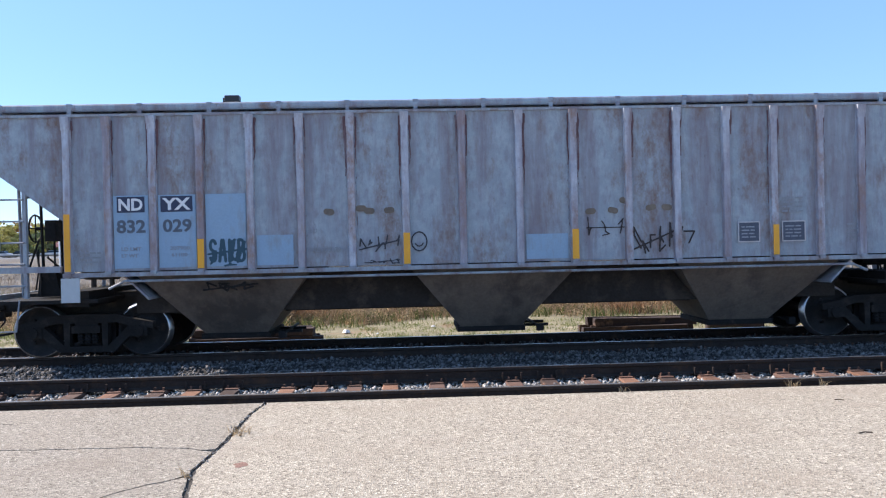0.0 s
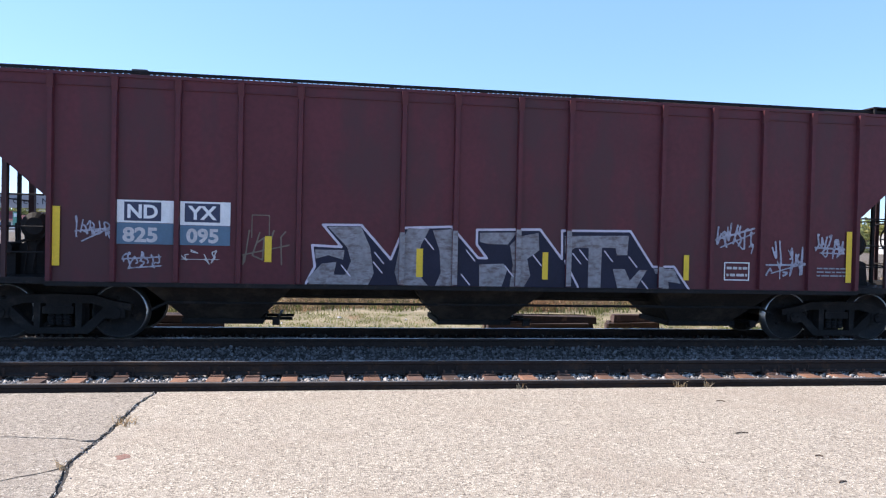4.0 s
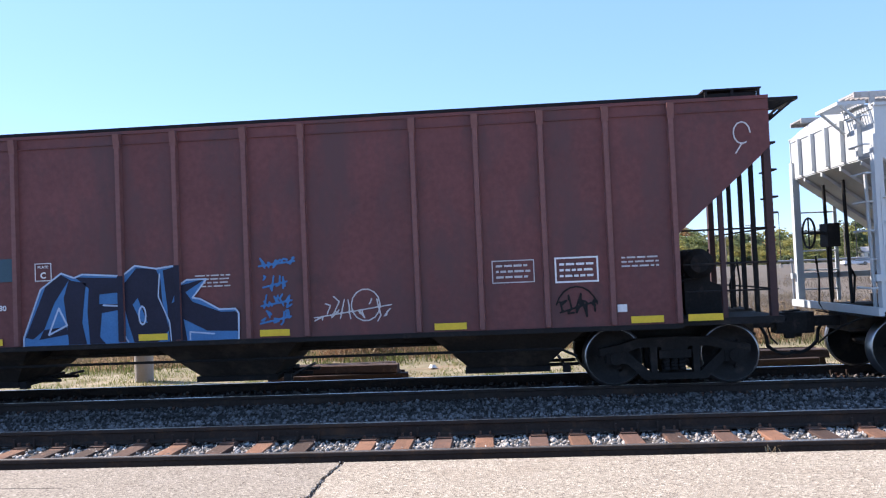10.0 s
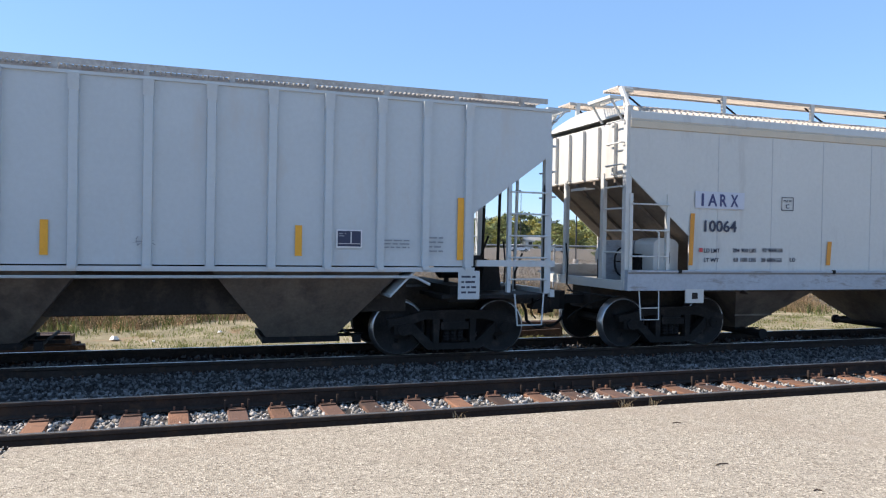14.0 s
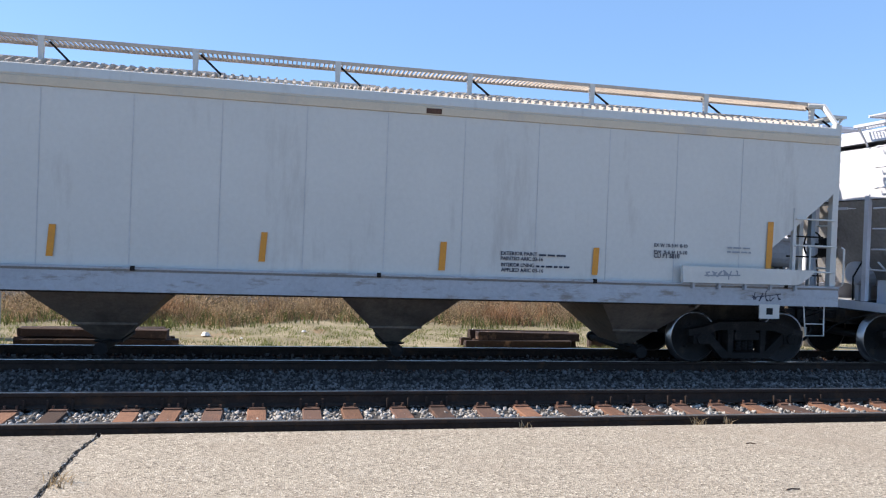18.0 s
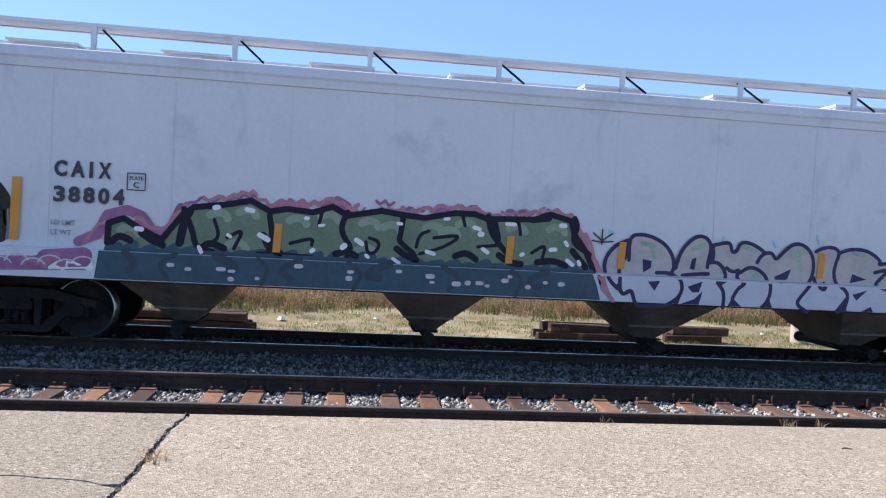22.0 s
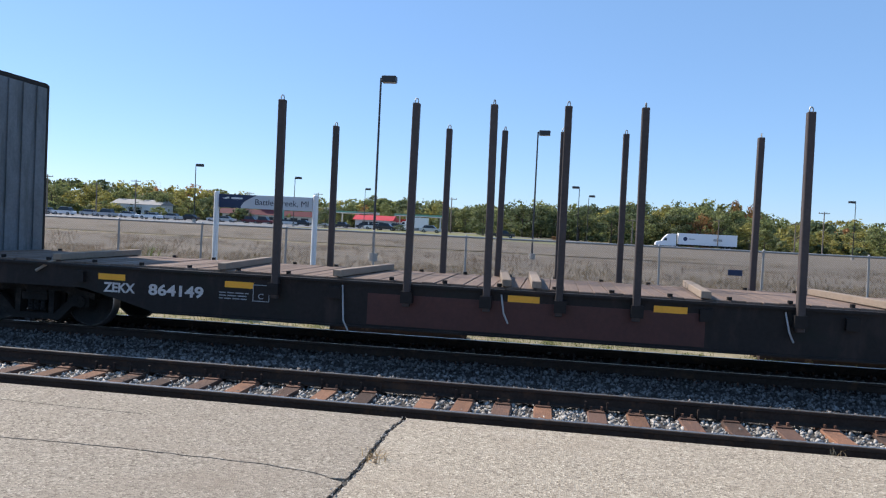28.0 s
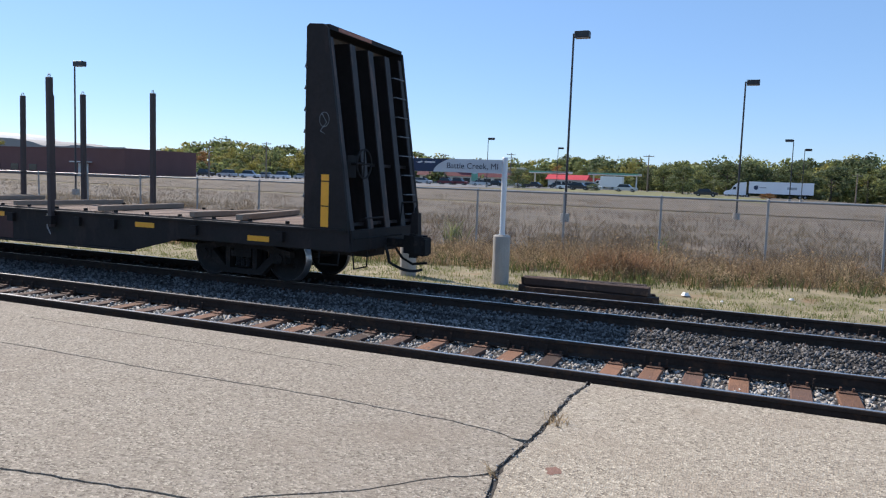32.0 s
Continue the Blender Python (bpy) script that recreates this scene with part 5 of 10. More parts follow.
def hatches(car, xs, z, mat, w=0.42):
    for x in xs:
        bm = bmesh.new()
        box(bm, x - w, x + w, -0.30, 0.30, z, z + 0.10)
        box(bm, x - w - 0.03, x + w + 0.03, -0.34, 0.34, z + 0.10, z + 0.14)
        part("roof_hatch", bm, mat, car)


def running_board(car, x0, x1, y0, y1, z, mat, posts, base, grid=0.0, edge=0.06, end_board=True):
    """Roof walk with open grating, on brackets."""
    for y in (y0, y1 - 0.03):
        bm = bmesh.new()
        if edge > 0.1:                     # rolled channel
            c = (y + 0.03, z - edge / 2)
            prism_yz(bm, [(c[0] + 0.042 * math.cos(k * math.pi / 6), c[1] + edge / 2 * math.sin(k * math.pi / 6)) for k in range(12)], x0, x1)
        else:
            box(bm, x0, x1, y, y + 0.03, z - edge, z)
        part("board_rail", bm, mat, car)
    bm = bmesh.new()
    if grid:
        x = x0
        while x < x1:
            box(bm, x, x + 0.02, y0 + 0.03, y1 - 0.03, z - 0.035, z - 0.005)
            x += grid
    else:
        box(bm, x0, x1, y0 + 0.03, y1 - 0.03, z - 0.03, z - 0.008)
    part("running_board", bm, mat, car)
    for x in posts:
        bm = bmesh.new()
        hexa(bm, [(x - 0.03, y0, base), (x + 0.03, y0, base), (x + 0.03, y0 + 0.05, base), (x - 0.03, y0 + 0.05, base)], [(x - 0.045, y0 - 0.012, z - 0.002), (x + 0.045, y0 - 0.012, z - 0.002), (x + 0.045, y0 + 0.05, z - 0.002), (x - 0.045, y0 + 0.05, z - 0.002)])
        part("bracket", bm, "cream_paint" if mat == "walk_tan" else mat, car)
        if z - base > 0.3:
            grab(car, [(x + 0.05, (y0 + y1) / 2, z - 0.03), (x + 0.42, y0 + 0.05, base + 0.08)], "steel_black", "brace", 0.018)


def end_walk(car, s, lt, z, mat, overhang=0.42):
    """Short grated step at the corner of the car's end, on two struts."""
    bm = bmesh.new()
    xa, xb = sorted((s * (lt + 0.02), s * (lt + overhang)))
    for x in (xa, xb - 0.03):
        box(bm, x, x + 0.03, -1.38, -0.62, z - 0.05, z)
    for y in (-1.38, -0.64):
        box(bm, xa + 0.03, xb - 0.03, y, y + 0.02, z - 0.05, z)
    step = part("end_walkway", bm, mat, car)
    bm = bmesh.new()
    for k in range(9):                 # open grating
        y = -1.33 + k * 0.076
        box(bm, xa + 0.03, xb - 0.03, y, y + 0.02, z - 0.026, z - 0.006)
    part("grating", bm, mat, step)["kind"] = "stuff"
    for y in (-1.33, -0.68):
        bm = bmesh.new()
        tube(bm, [(s * (lt + overhang - 0.06), y, z - 0.05), (s * (lt + 0.02), y, z - 0.38)], 0.022, 6)
        part("strut", bm, mat, step)


def brake_wheel(car, x, y, z, s):
    bm = bmesh.new()
    c = [(x, y + 0.26 * math.cos(a * math.pi / 8), z + 0.26 * math.sin(a * math.pi / 8)) for a in range(17)]
    tube(bm, c, 0.018, 6)
    for a in range(4):
        tube(bm, [(x, y, z), c[a * 4]], 0.014, 6)
    rod(bm, (x, y, z), (x - s * 0.25, y, z), 0.03, 8)
    box(bm, min(x - s * 0.25, x - s * 0.45), max(x - s * 0.25, x - s * 0.45), y - 0.16, y + 0.16, z - 0.25, z + 0.15)
    tube(bm, [(x - s * 0.35, y, z - 0.25), (x - s * 0.35, y, 1.15)], 0.02, 6)
    part("brake_wheel", bm, "steel_black", car, "black handbrake wheel and housing")


def tank(car, x0, x1, y, z, r, mat):
    bm = bmesh.new()
    rod(bm, (x0, y, z), (x1, y, z), r, 16)
    rod(bm, (x0 - 0.06, y, z), (x0, y, z), r * 0.6, 16, r)
    rod(bm, (x1, y, z), (x1 + 0.06, y, z), r, 16, r * 0.6)
    box(bm, x0 + 0.1, x0 + 0.16, y - 0.05, y + 0.05, 1.1, z)
    box(bm, x1 - 0.16, x1 - 0.1, y - 0.05, y + 0.05, 1.1, z)
    part("air_reservoir", bm, mat, car)


def end_rigging(car, s, lt, seed):
    """Brake pipes, chain, levers and cable at the end of a hopper car."""
    rng = random.Random(seed)
    for k in range(5):
        x, y = s * (lt - rng.uniform(0.2, 1.0)), rng.uniform(-1.1, 0.3)
        grab(car, [(x, y, 1.08), (x + rng.uniform(-0.1, 0.1), y + 0.05, rng.uniform(1.3, 1.6)), (x + s * rng.uniform(-0.3, 0.2), y + rng.uniform(-0.2, 0.3), rng.uniform(1.6, 2.1))], "steel_black", "brake_pipe", 0.018)
    x = s * (lt + 0.08)
    grab(car, [(x, 0.5, 1.9), (x + 0.02, 0.45, 1.5), (x - 0.02, 0.4, 1.1), (x, 0.2, 0.95)], "steel_black", "brake_chain", 0.016)
    grab(car, [(s * (lt + 0.1), -1.2, 0.98), (s * (lt + 0.16), -0.6, 0.80), (s * (lt + 0.3), -0.3, 0.62), (s * (lt + 0.42), -0.25, 0.50)], "rubber", "brake_cable", 0.014)
    bm = bmesh.new()
    prism_xz(bm, [(s * (lt - 0.9), 1.06), (s * (lt - 0.5), 1.06), (s * (lt - 0.55), 1.5), (s * (lt - 0.8), 1.6)], -0.75, -0.55)
    part("valve_block", bm, "steel_black", car)


def pipes(car, z, x0, x1, y, mat, n=1):
    bm = bmesh.new()
    tube(bm, [(x0, y, z - 0.12), (x0 + 0.25, y, z), (x1 - 0.25, y, z), (x1, y, z - 0.12)], 0.022, 6)
    part("train_line", bm, mat, car)


def car_root(label, x, group="cars of the freight train", category="hopper car", name="hopper_car"):
    root = new(name)
    tagged(root, label, category, group)
    MOVING.append((root, x, YC, 0.0))
    root.location = (x, YC, 0)
    return root


RIBS_A = [-7.02, -6.37, -5.64, -4.87, -4.05, -3.22, -2.38, -1.48, -0.53, 0.43, 1.35, 2.28, 3.11, 3.96, 4.78, 5.58, 6.30, 7.00]
RIBS_B = [-6.98, -6.03, -5.07, -4.10, -3.15, -1.45, -0.55, 0.55, 1.45, 3.15, 4.10, 5.07, 6.03, 6.98]
SIDE = -1.566                      # face of the side sheets on the near side
FACE = -1.635                      # face of the ribs


def ribbed_hopper(car, mat, rib_mat, low_mat):
    """Grey three-bay car with closely set side posts, sill above the hoppers."""
    lt, ll, zb, zs0, zs1, zt = 8.46, 7.12, 1.50, 2.34, 3.34, 4.045
    body_shell(car, lt, ll, zb, zs0, zs1, zt, mat)
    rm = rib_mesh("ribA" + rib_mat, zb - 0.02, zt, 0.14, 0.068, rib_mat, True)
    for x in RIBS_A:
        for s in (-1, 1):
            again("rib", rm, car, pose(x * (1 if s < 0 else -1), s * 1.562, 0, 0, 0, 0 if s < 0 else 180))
    for s in (-1, 1):
        bm = bmesh.new()
        box(bm, -lt, lt, s * 1.545 - 0.045, s * 1.545 + 0.045, zt, zt + 0.045)
        part("top_chord", bm, mat, car)
        bm = bmesh.new()
        box(bm, -ll, ll, s * 1.585 - 0.03, s * 1.585 + 0.03, zb - 0.09, zb - 0.02)
        for x in RIBS_A:
            box(bm, x - 0.05, x + 0.05, s * 1.61 - 0.05, s * 1.61 + 0.05, zb - 0.06, zb + 0.0)
        part("side_sill", bm, mat, car)
    roof_arch(car, lt, zt + 0.02, 0.17, mat, 1.53)
    hatches(car, [-6.2, -3.1, 0, 3.1, 6.2], zt + 0.14, mat, 0.6)
    walk_mat, mesh, rail = ("walk_grey", 0.075, 0.085) if mat == "grey_paint" else (mat, 0.0, 0.13)
    running_board(car, -lt - 0.1, lt + 0.1, -1.22, -0.72, zt + 0.285, walk_mat, [-8.3 + k * 1.17 for k in range(15)], zt + 0.05, grid=mesh, edge=rail)
    running_board(car, -lt - 0.1, lt + 0.1, 0.72, 1.22, zt + 0.285, walk_mat, [-8.3 + k * 2.34 for k in range(8)], zt + 0.05, edge=rail)
    for s in (-1, 1):
        end_walk(car, s, lt, zt + 0.12, mat)
        for y in (-1.5, 1.5):
            bm = bmesh.new()
            box(bm, s * (lt - 0.03) - 0.06, s * (lt - 0.03) + 0.06, y - 0.06, y + 0.06, 1.06, zs1 + 0.3)
            part("corner_post", bm, mat, car)
        for y in (-0.75, 0.0, 0.75):
            bm = bmesh.new()
            tube(bm, [(s * (lt - 0.22), y, zs1 - 0.2), (s * (lt - 0.26), y, 1.05)], 0.028, 6)
            part("end_post", bm, mat if y < 0 else "steel_black", car)
        x0, x1 = sorted((s * (lt - 0.72), s * (lt - 0.06)))
        ladder(car, x0, x1, -1.55, 1.08, 2.85, mat, 5)
        ladder(car, x0, x1, 1.55, 1.08, 2.85, mat, 5, deep=-0.05)
        for k in range(7):
            z = 1.4 + k * 0.42
            xx = s * (lt + 0.05)
            grab(car, [(xx, -1.5, z), (xx + s * 0.08, -1.5, z), (xx + s * 0.08, -1.05, z), (xx, -1.05, z)], mat)
        bm = bmesh.new()
        xa, xb = sorted((s * (ll + 0.05), s * (lt + 0.10)))
        box(bm, xa, xb, -1.58, -1.50, 1.50, 1.60)
        box(bm, xa, xb, 1.50, 1.58, 1.50, 1.60)
        box(bm, s * (lt + 0.06) - 0.04, s * (lt + 0.06) + 0.04, -1.58, 1.58, 1.00, 1.12)
        part("end_sill", bm, mat, car)
        bm = bmesh.new()
        xa, xb = sorted((s * (ll - 0.5), s * (lt + 0.02)))
        box(bm, xa, xb, -1.5, 1.5, 0.98, 1.04)
        part("end_platform", bm, "steel_black", car)
        bm = bmesh.new()
        tube(bm, [(s * (lt - 0.62), -1.58, 1.06), (s * (lt - 0.58), -1.62, 0.55), (s * (lt - 0.15), -1.62, 0.55), (s * (lt - 0.10), -1.58, 1.06)], 0.014, 6)
        part("stirrup_step", bm, mat, car)
    if mat != "grey_paint":                        # grated landing over the end of the roof walk
        bm = bmesh.new()
        for k in range(16):
            x = lt - 1.0 + k * 0.062
            box(bm, x, x + 0.045, -1.30, -0.70, zt + 0.30, zt + 0.325)
        box(bm, lt - 1.02, lt + 0.02, -1.31, -1.285, zt + 0.285, zt + 0.33)
        for x in (lt - 0.98, lt - 0.5, lt - 0.02):
            box(bm, x - 0.02, x + 0.02, -1.28, -1.24, zt + 0.04, zt + 0.31)
        part("landing", bm, "walk_grey", car)
    for cx in (-4.55, 0.0, 4.55):
        hopper_bay(car, cx, 1.42, 0.55, 1.42, 0.33, 1.50, 0.62, low_mat)
    bm = bmesh.new()
    prism_xz(bm, [(-6.2, 0.74), (6.2, 0.74), (6.2, 1.42), (-6.2, 1.42)], -0.9, 0.9)
    part("hopper_ridge", bm, "under_brown", car)
    pipes(car, 1.33, -6.4, 6.4, -1.56, mat)
    add_ends(car, 9.17)
    brake_wheel(car, -lt - 0.15, 0.55, 2.3, -1)
    tank(car, lt - 1.5, lt - 0.75, -0.35, 1.45, 0.20, "steel_black")
    tank(car, -lt + 0.9, -lt + 1.5, 0.3, 1.5, 0.2, low_mat)
    for s in (-1, 1):
        end_rigging(car, s, lt, 5 + s)
    for s in (-7.0, 7.0):
        add_truck(car, s)
        bm = bmesh.new()
        box(bm, s - 0.22, s + 0.22, -1.45, 1.45, 0.92, 1.18)
        part("body_bolster", bm, "steel_black", car)


def red_hopper(car, mat, rib_mat, brake=-1):
    """Dark red three-bay car with deep sides, flush hoppers and many end posts."""
    lt, ll, zb, zs0, zs1, zt = 8.40, 7.03, 1.00, 2.32, 3.52, 4.24
    body_shell(car, lt, ll, zb, zs0, zs1, zt, mat, low_mat="red_dust_sunlit", end_mat="red_dust_sunlit")
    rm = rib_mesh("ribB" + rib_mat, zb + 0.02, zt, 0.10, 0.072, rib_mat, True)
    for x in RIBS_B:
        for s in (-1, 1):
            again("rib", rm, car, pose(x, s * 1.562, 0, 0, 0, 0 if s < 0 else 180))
    for s in (-1, 1):
        bm = bmesh.new()
        box(bm, -lt, lt, s * 1.54 - 0.045, s * 1.54 + 0.045, zt, zt + 0.05)
        box(bm, -lt, lt, s * 1.572 - 0.01, s * 1.572 + 0.01, zt - 0.16, zt - 0.145)
        part("top_chord", bm, mat, car)
        bm = bmesh.new()
        box(bm, -ll, ll, s * 1.57 - 0.03, s * 1.57 + 0.03, zb - 0.07, zb)
        part("side_sill", bm, "steel_black", car)
    roof_arch(car, lt, zt + 0.02, 0.16, mat, 1.53)
    hatches(car, [-6.4, -4.4, -2.2, 0, 2.2, 4.4, 6.4], zt + 0.14, mat, 0.35)
    running_board(car, -lt, lt, -1.1, -0.65, zt + 0.21, "steel_black", [-8.2 + k * 1.64 for k in range(11)], zt + 0.05, grid=0.09, edge=0.05)
    running_board(car, -lt, lt, 0.65, 1.1, zt + 0.21, "steel_black", [-8.2 + k * 3.28 for k in range(6)], zt + 0.05, grid=0.3, edge=0.05)
    for s in (-1, 1):
        end_walk(car, s, lt, zt + 0.05, "steel_black", 0.5)
        for y in (-1.5, 1.5):
            bm = bmesh.new()
            box(bm, s * (lt - 0.05) - 0.05, s * (lt - 0.05) + 0.05, y - 0.055, y + 0.055, 1.06, zs1 + 0.4)
            part("corner_post", bm, "red_shaded", car, "dark red post with its shade in the colour")
        # Inner posts in near black: shade at the car's end put in the colour.
        for y in (-0.85, -0.3, 0.3, 0.85):
            bm = bmesh.new()
            box(bm, s * (lt - 0.06) - 0.03, s * (lt - 0.06) + 0.03, y - 0.03, y + 0.03, 1.08, zs1 + 0.25)
            part("end_post", bm, "steel_black", car)
        bm = bmesh.new()
        box(bm, s * (ll - 0.02) - 0.02, s * (ll - 0.02) + 0.02, -1.53, 1.53, 1.0, 2.30)
        shear = part("shear_plate", bm, mat, car)
        for y in (-1.2, -0.6, 0.0, 0.6, 1.2):
            bm = bmesh.new()
            box(bm, s * (ll + 0.03) - 0.04, s * (ll + 0.03) + 0.04, y - 0.03, y + 0.03, 1.0, 2.30)
            part("stiffener", bm, mat, shear)
        bm = bmesh.new()
        box(bm, s * (ll + 0.62) - 0.035, s * (ll + 0.62) + 0.035, -1.56, -1.50, 1.06, 3.0)
        part("side_post", bm, "red_shaded", car)
        for z in (1.45, 1.85, 2.35):
            grab(car, [(s * (ll + 0.05), -1.53, z), (s * (lt - 0.05), -1.53, z)], "steel_black")
            grab(car, [(s * (lt + 0.03), -1.5, z), (s * (lt + 0.03), 1.5, z)], "steel_black")
        for z in (2.8, 3.2, 3.6, 4.0):
            grab(car, [(s * lt, -1.5, z), (s * (lt + 0.09), -1.5, z), (s * (lt + 0.09), -1.05, z), (s * lt, -1.05, z)], "steel_black")
        bm = bmesh.new()
        xa, xb = sorted((s * (ll - 0.4), s * (lt + 0.08)))
        box(bm, xa, xb, -1.55, 1.55, 0.96, 1.06)
        part("end_platform", bm, "steel_black", car)
    bm = bmesh.new()                               # raised landing where the roof walk meets the end
    box(bm, lt - 0.80, lt + 0.06, -1.16, -0.60, zt + 0.245, zt + 0.27)
    for x in (lt - 0.76, lt - 0.37, lt + 0.02):
        box(bm, x - 0.02, x + 0.02, -1.15, -1.11, zt + 0.05, zt + 0.246)
    part("landing", bm, "steel_black", car)
    for cx in (-4.45, 0.0, 4.45):
        hopper_bay(car, cx, 1.25, 0.62, 0.98, 0.33, 1.25, 0.62, "under_brown")
    bm = bmesh.new()
    box(bm, -6.9, 6.9, -1.3, 1.3, 0.93, 1.0)
    part("floor_frame", bm, "under_brown", car)
    pipes(car, 0.66, -5.5, 5.5, -1.3, "steel_black")
    add_ends(car, 9.15)
    brake_wheel(car, brake * (lt + (0.34 if brake < 0 else 0.17)), 0.6, 2.0, brake)
    for x in (-lt + 1.0, lt - 0.95):
        bm = bmesh.new()
        rod(bm, (x, -0.95, 1.86), (x, -0.15, 1.86), 0.235, 18)
        rod(bm, (x, -1.03, 1.86), (x, -0.95, 1.86), 0.14, 18, 0.235)
        rod(bm, (x, -0.15, 1.86), (x, -0.07, 1.86), 0.235, 18, 0.14)
        for q in (-0.8, -0.3):
            box(bm, x - 0.20, x + 0.20, q - 0.03, q + 0.03, 1.06, 1.72)
        part("air_reservoir", bm, "steel_black", car)
        bm = bmesh.new()
        box(bm, x - 0.55, x - 0.30, -0.95, -0.65, 1.06, 1.42)
        rod(bm, (x - 0.42, -1.05, 1.50), (x - 0.42, -0.55, 1.50), 0.10, 12)
        tube(bm, [(x - 0.42, -0.9, 1.55), (x - 0.2, -0.9, 1.62), (x, -0.9, 1.66)], 0.022, 6)
        part("control_valve", bm, "steel_black", car)
    bm = bmesh.new()
    for k in range(5):
        x = -lt + 0.35 + k * 0.16
        tube(bm, [(x, -0.6, 1.08), (x + 0.05, -0.55, 1.5), (x, -0.45, 1.9)], 0.02, 5)
    part("brake_piping", bm, "steel_black", car)
    for s in (-1, 1):
        end_rigging(car, s, lt, 25 + s)
    for s in (-7.0, 7.0):
        add_truck(car, s)


def smooth_hopper(car, lt, ll, mat, band_mat, bays, tc, end, curved, zb=1.46, zsill=1.13):
    """Four-bay car with smooth welded sides and a deep side sill."""
    zs0, zs1, zt = 2.05, 3.08, 4.06
    body_shell(car, lt, ll, zb, zs0, zs1, zt, mat, low_mat="slope_pale" if curved else "slope_brown", rounded=curved)
    for s in (-1, 1):
        bm = bmesh.new()                       # side sill running the car's whole length
        box(bm, -lt - 0.05, lt + 0.05, s * 1.60 - 0.05, s * 1.60 + 0.05, zsill, zb)
        if not curved:
            box(bm, -lt - 0.05, lt + 0.05, s * 1.58 - 0.09, s * 1.58 + 0.09, zb, zb + 0.03)
        part("side_sill", bm, mat if curved else "sill_grey", car)
        bm = bmesh.new()                       # turned-over top edge
        prism_yz(bm, [(s * 1.568, zt - 0.03), (s * 1.588, zt), (s * 1.565, zt + 0.13), (s * 1.50, zt + 0.15), (s * 1.50, zt - 0.03)], -lt, lt)
        part("roof_edge", bm, mat, car)
        bm = bmesh.new()
        prism_yz(bm, [(s * 1.566, zt - 0.16), (s * 1.584, zt - 0.15), (s * 1.590, zt - 0.04), (s * 1.566, zt - 0.03)], -lt, lt)
        part("letter_board", bm, band_mat, car)
        for x in np.linspace(-ll + 0.6, ll - 0.6, 10 if curved else 14):
            bm = bmesh.new()
            box(bm, x - 0.006, x + 0.006, s * 1.562 - 0.006, s * 1.562 + 0.006, zb + 0.02, zt - 0.17)
            part("weld_seam", bm, mat if curved else "weld_tone", car)
        for x in () if curved else np.linspace(-lt + 1.0, lt - 1.0, 6):
            bm = bmesh.new()
            box(bm, x - 0.03, x + 0.03, s * 1.66 - 0.02, s * 1.66 + 0.02, zb - 0.02, zb + 0.05)
            part("lifting_lug", bm, "steel_black", car)
        if not curved:
            bm = bmesh.new()
            box(bm, -lt - 0.04, lt + 0.04, s * 1.645 - 0.008, s * 1.645 + 0.008, zb - 0.035, zb - 0.003)
            part("sill_joint", bm, "seam_grey", car, "dark grey strip below the sill flange")
    bm = bmesh.new()
    n = 10
    prism_yz(bm, [(-1.49, zt + 0.10)] + [(-1.49 + 2.98 * k / n, zt + 0.15 + 0.20 * math.sin(math.pi * k / n)) for k in range(n + 1)] + [(1.49, zt + 0.10)], -lt + 0.02, lt - 0.02)
    part("roof", bm, mat, car)
    bm = bmesh.new()                           # rolled stiffening ribs across the roof
    x = -lt + 0.3
    while x < lt - 0.3 and not curved:
        for y0, y1, dz0, dz1 in ((-1.46, -1.1, 0.165, 0.30), (-1.1, -0.55, 0.30, 0.372)):
            hexa(bm, [(x, y0, zt + dz0 - 0.03), (x + 0.05, y0, zt + dz0 - 0.03), (x + 0.05, y1, zt + dz1 - 0.03), (x, y1, zt + dz1 - 0.03)], [(x + 0.01, y0, zt + dz0 + 0.02), (x + 0.04, y0, zt + dz0 + 0.02), (x + 0.04, y1, zt + dz1 + 0.02), (x + 0.01, y1, zt + dz1 + 0.02)])
        x += 0.13
    if not curved:
        part("roof_rib", bm, "walk_tan", car)["kind"] = "stuff"
    hatches(car, np.linspace(-lt + 1.2, lt - 1.2, 8), zt + 0.34, mat, 0.5)
    wide = 0.07 if not curved else 0.0
    for s in (-1, 1):
        y0, y1 = sorted((s * 0.62, s * 1.12))
        running_board(car, -lt + 0.02, lt + 0.05, y0, y1, zt + (0.62 if curved else 0.64), mat if curved else "walk_tan", np.linspace(-lt + 0.2, lt - 0.2, 10), zt + 0.17, grid=wide, edge=0.05)
    for s in (-1, 1):
        end_walk(car, s, lt, zt + 0.40, mat, 0.30)
        for y in (-1.5, 1.5):
            bm = bmesh.new()
            box(bm, s * (lt + 0.0) - 0.055, s * (lt + 0.0) + 0.055, y - 0.055, y + 0.055, zsill, zt + 0.2)
            tube(bm, [(s * lt, y, zt + 0.2), (s * (lt - 0.04), y * 0.80, zt + 0.57), (s * (lt - 0.3), y * 0.75, zt + 0.58)], 0.045, 6)
            part("corner_post", bm, mat, car)
        for y in () if curved and s > 0 else (-0.7, 0.7):
            bm = bmesh.new()
            box(bm, s * (lt - 0.03) - 0.04, s * (lt - 0.03) + 0.04, y - 0.05, y + 0.05, 1.15, zs1 + 0.1)
            part("end_post", bm, mat, car)
        x0, x1 = sorted((s * (ll + 0.45), s * (lt - 0.05)))
        ladder(car, x0, x1, -1.56, zb, zb + 1.35, mat, 3)
        for k in range(7):
            z = 1.75 + k * 0.38
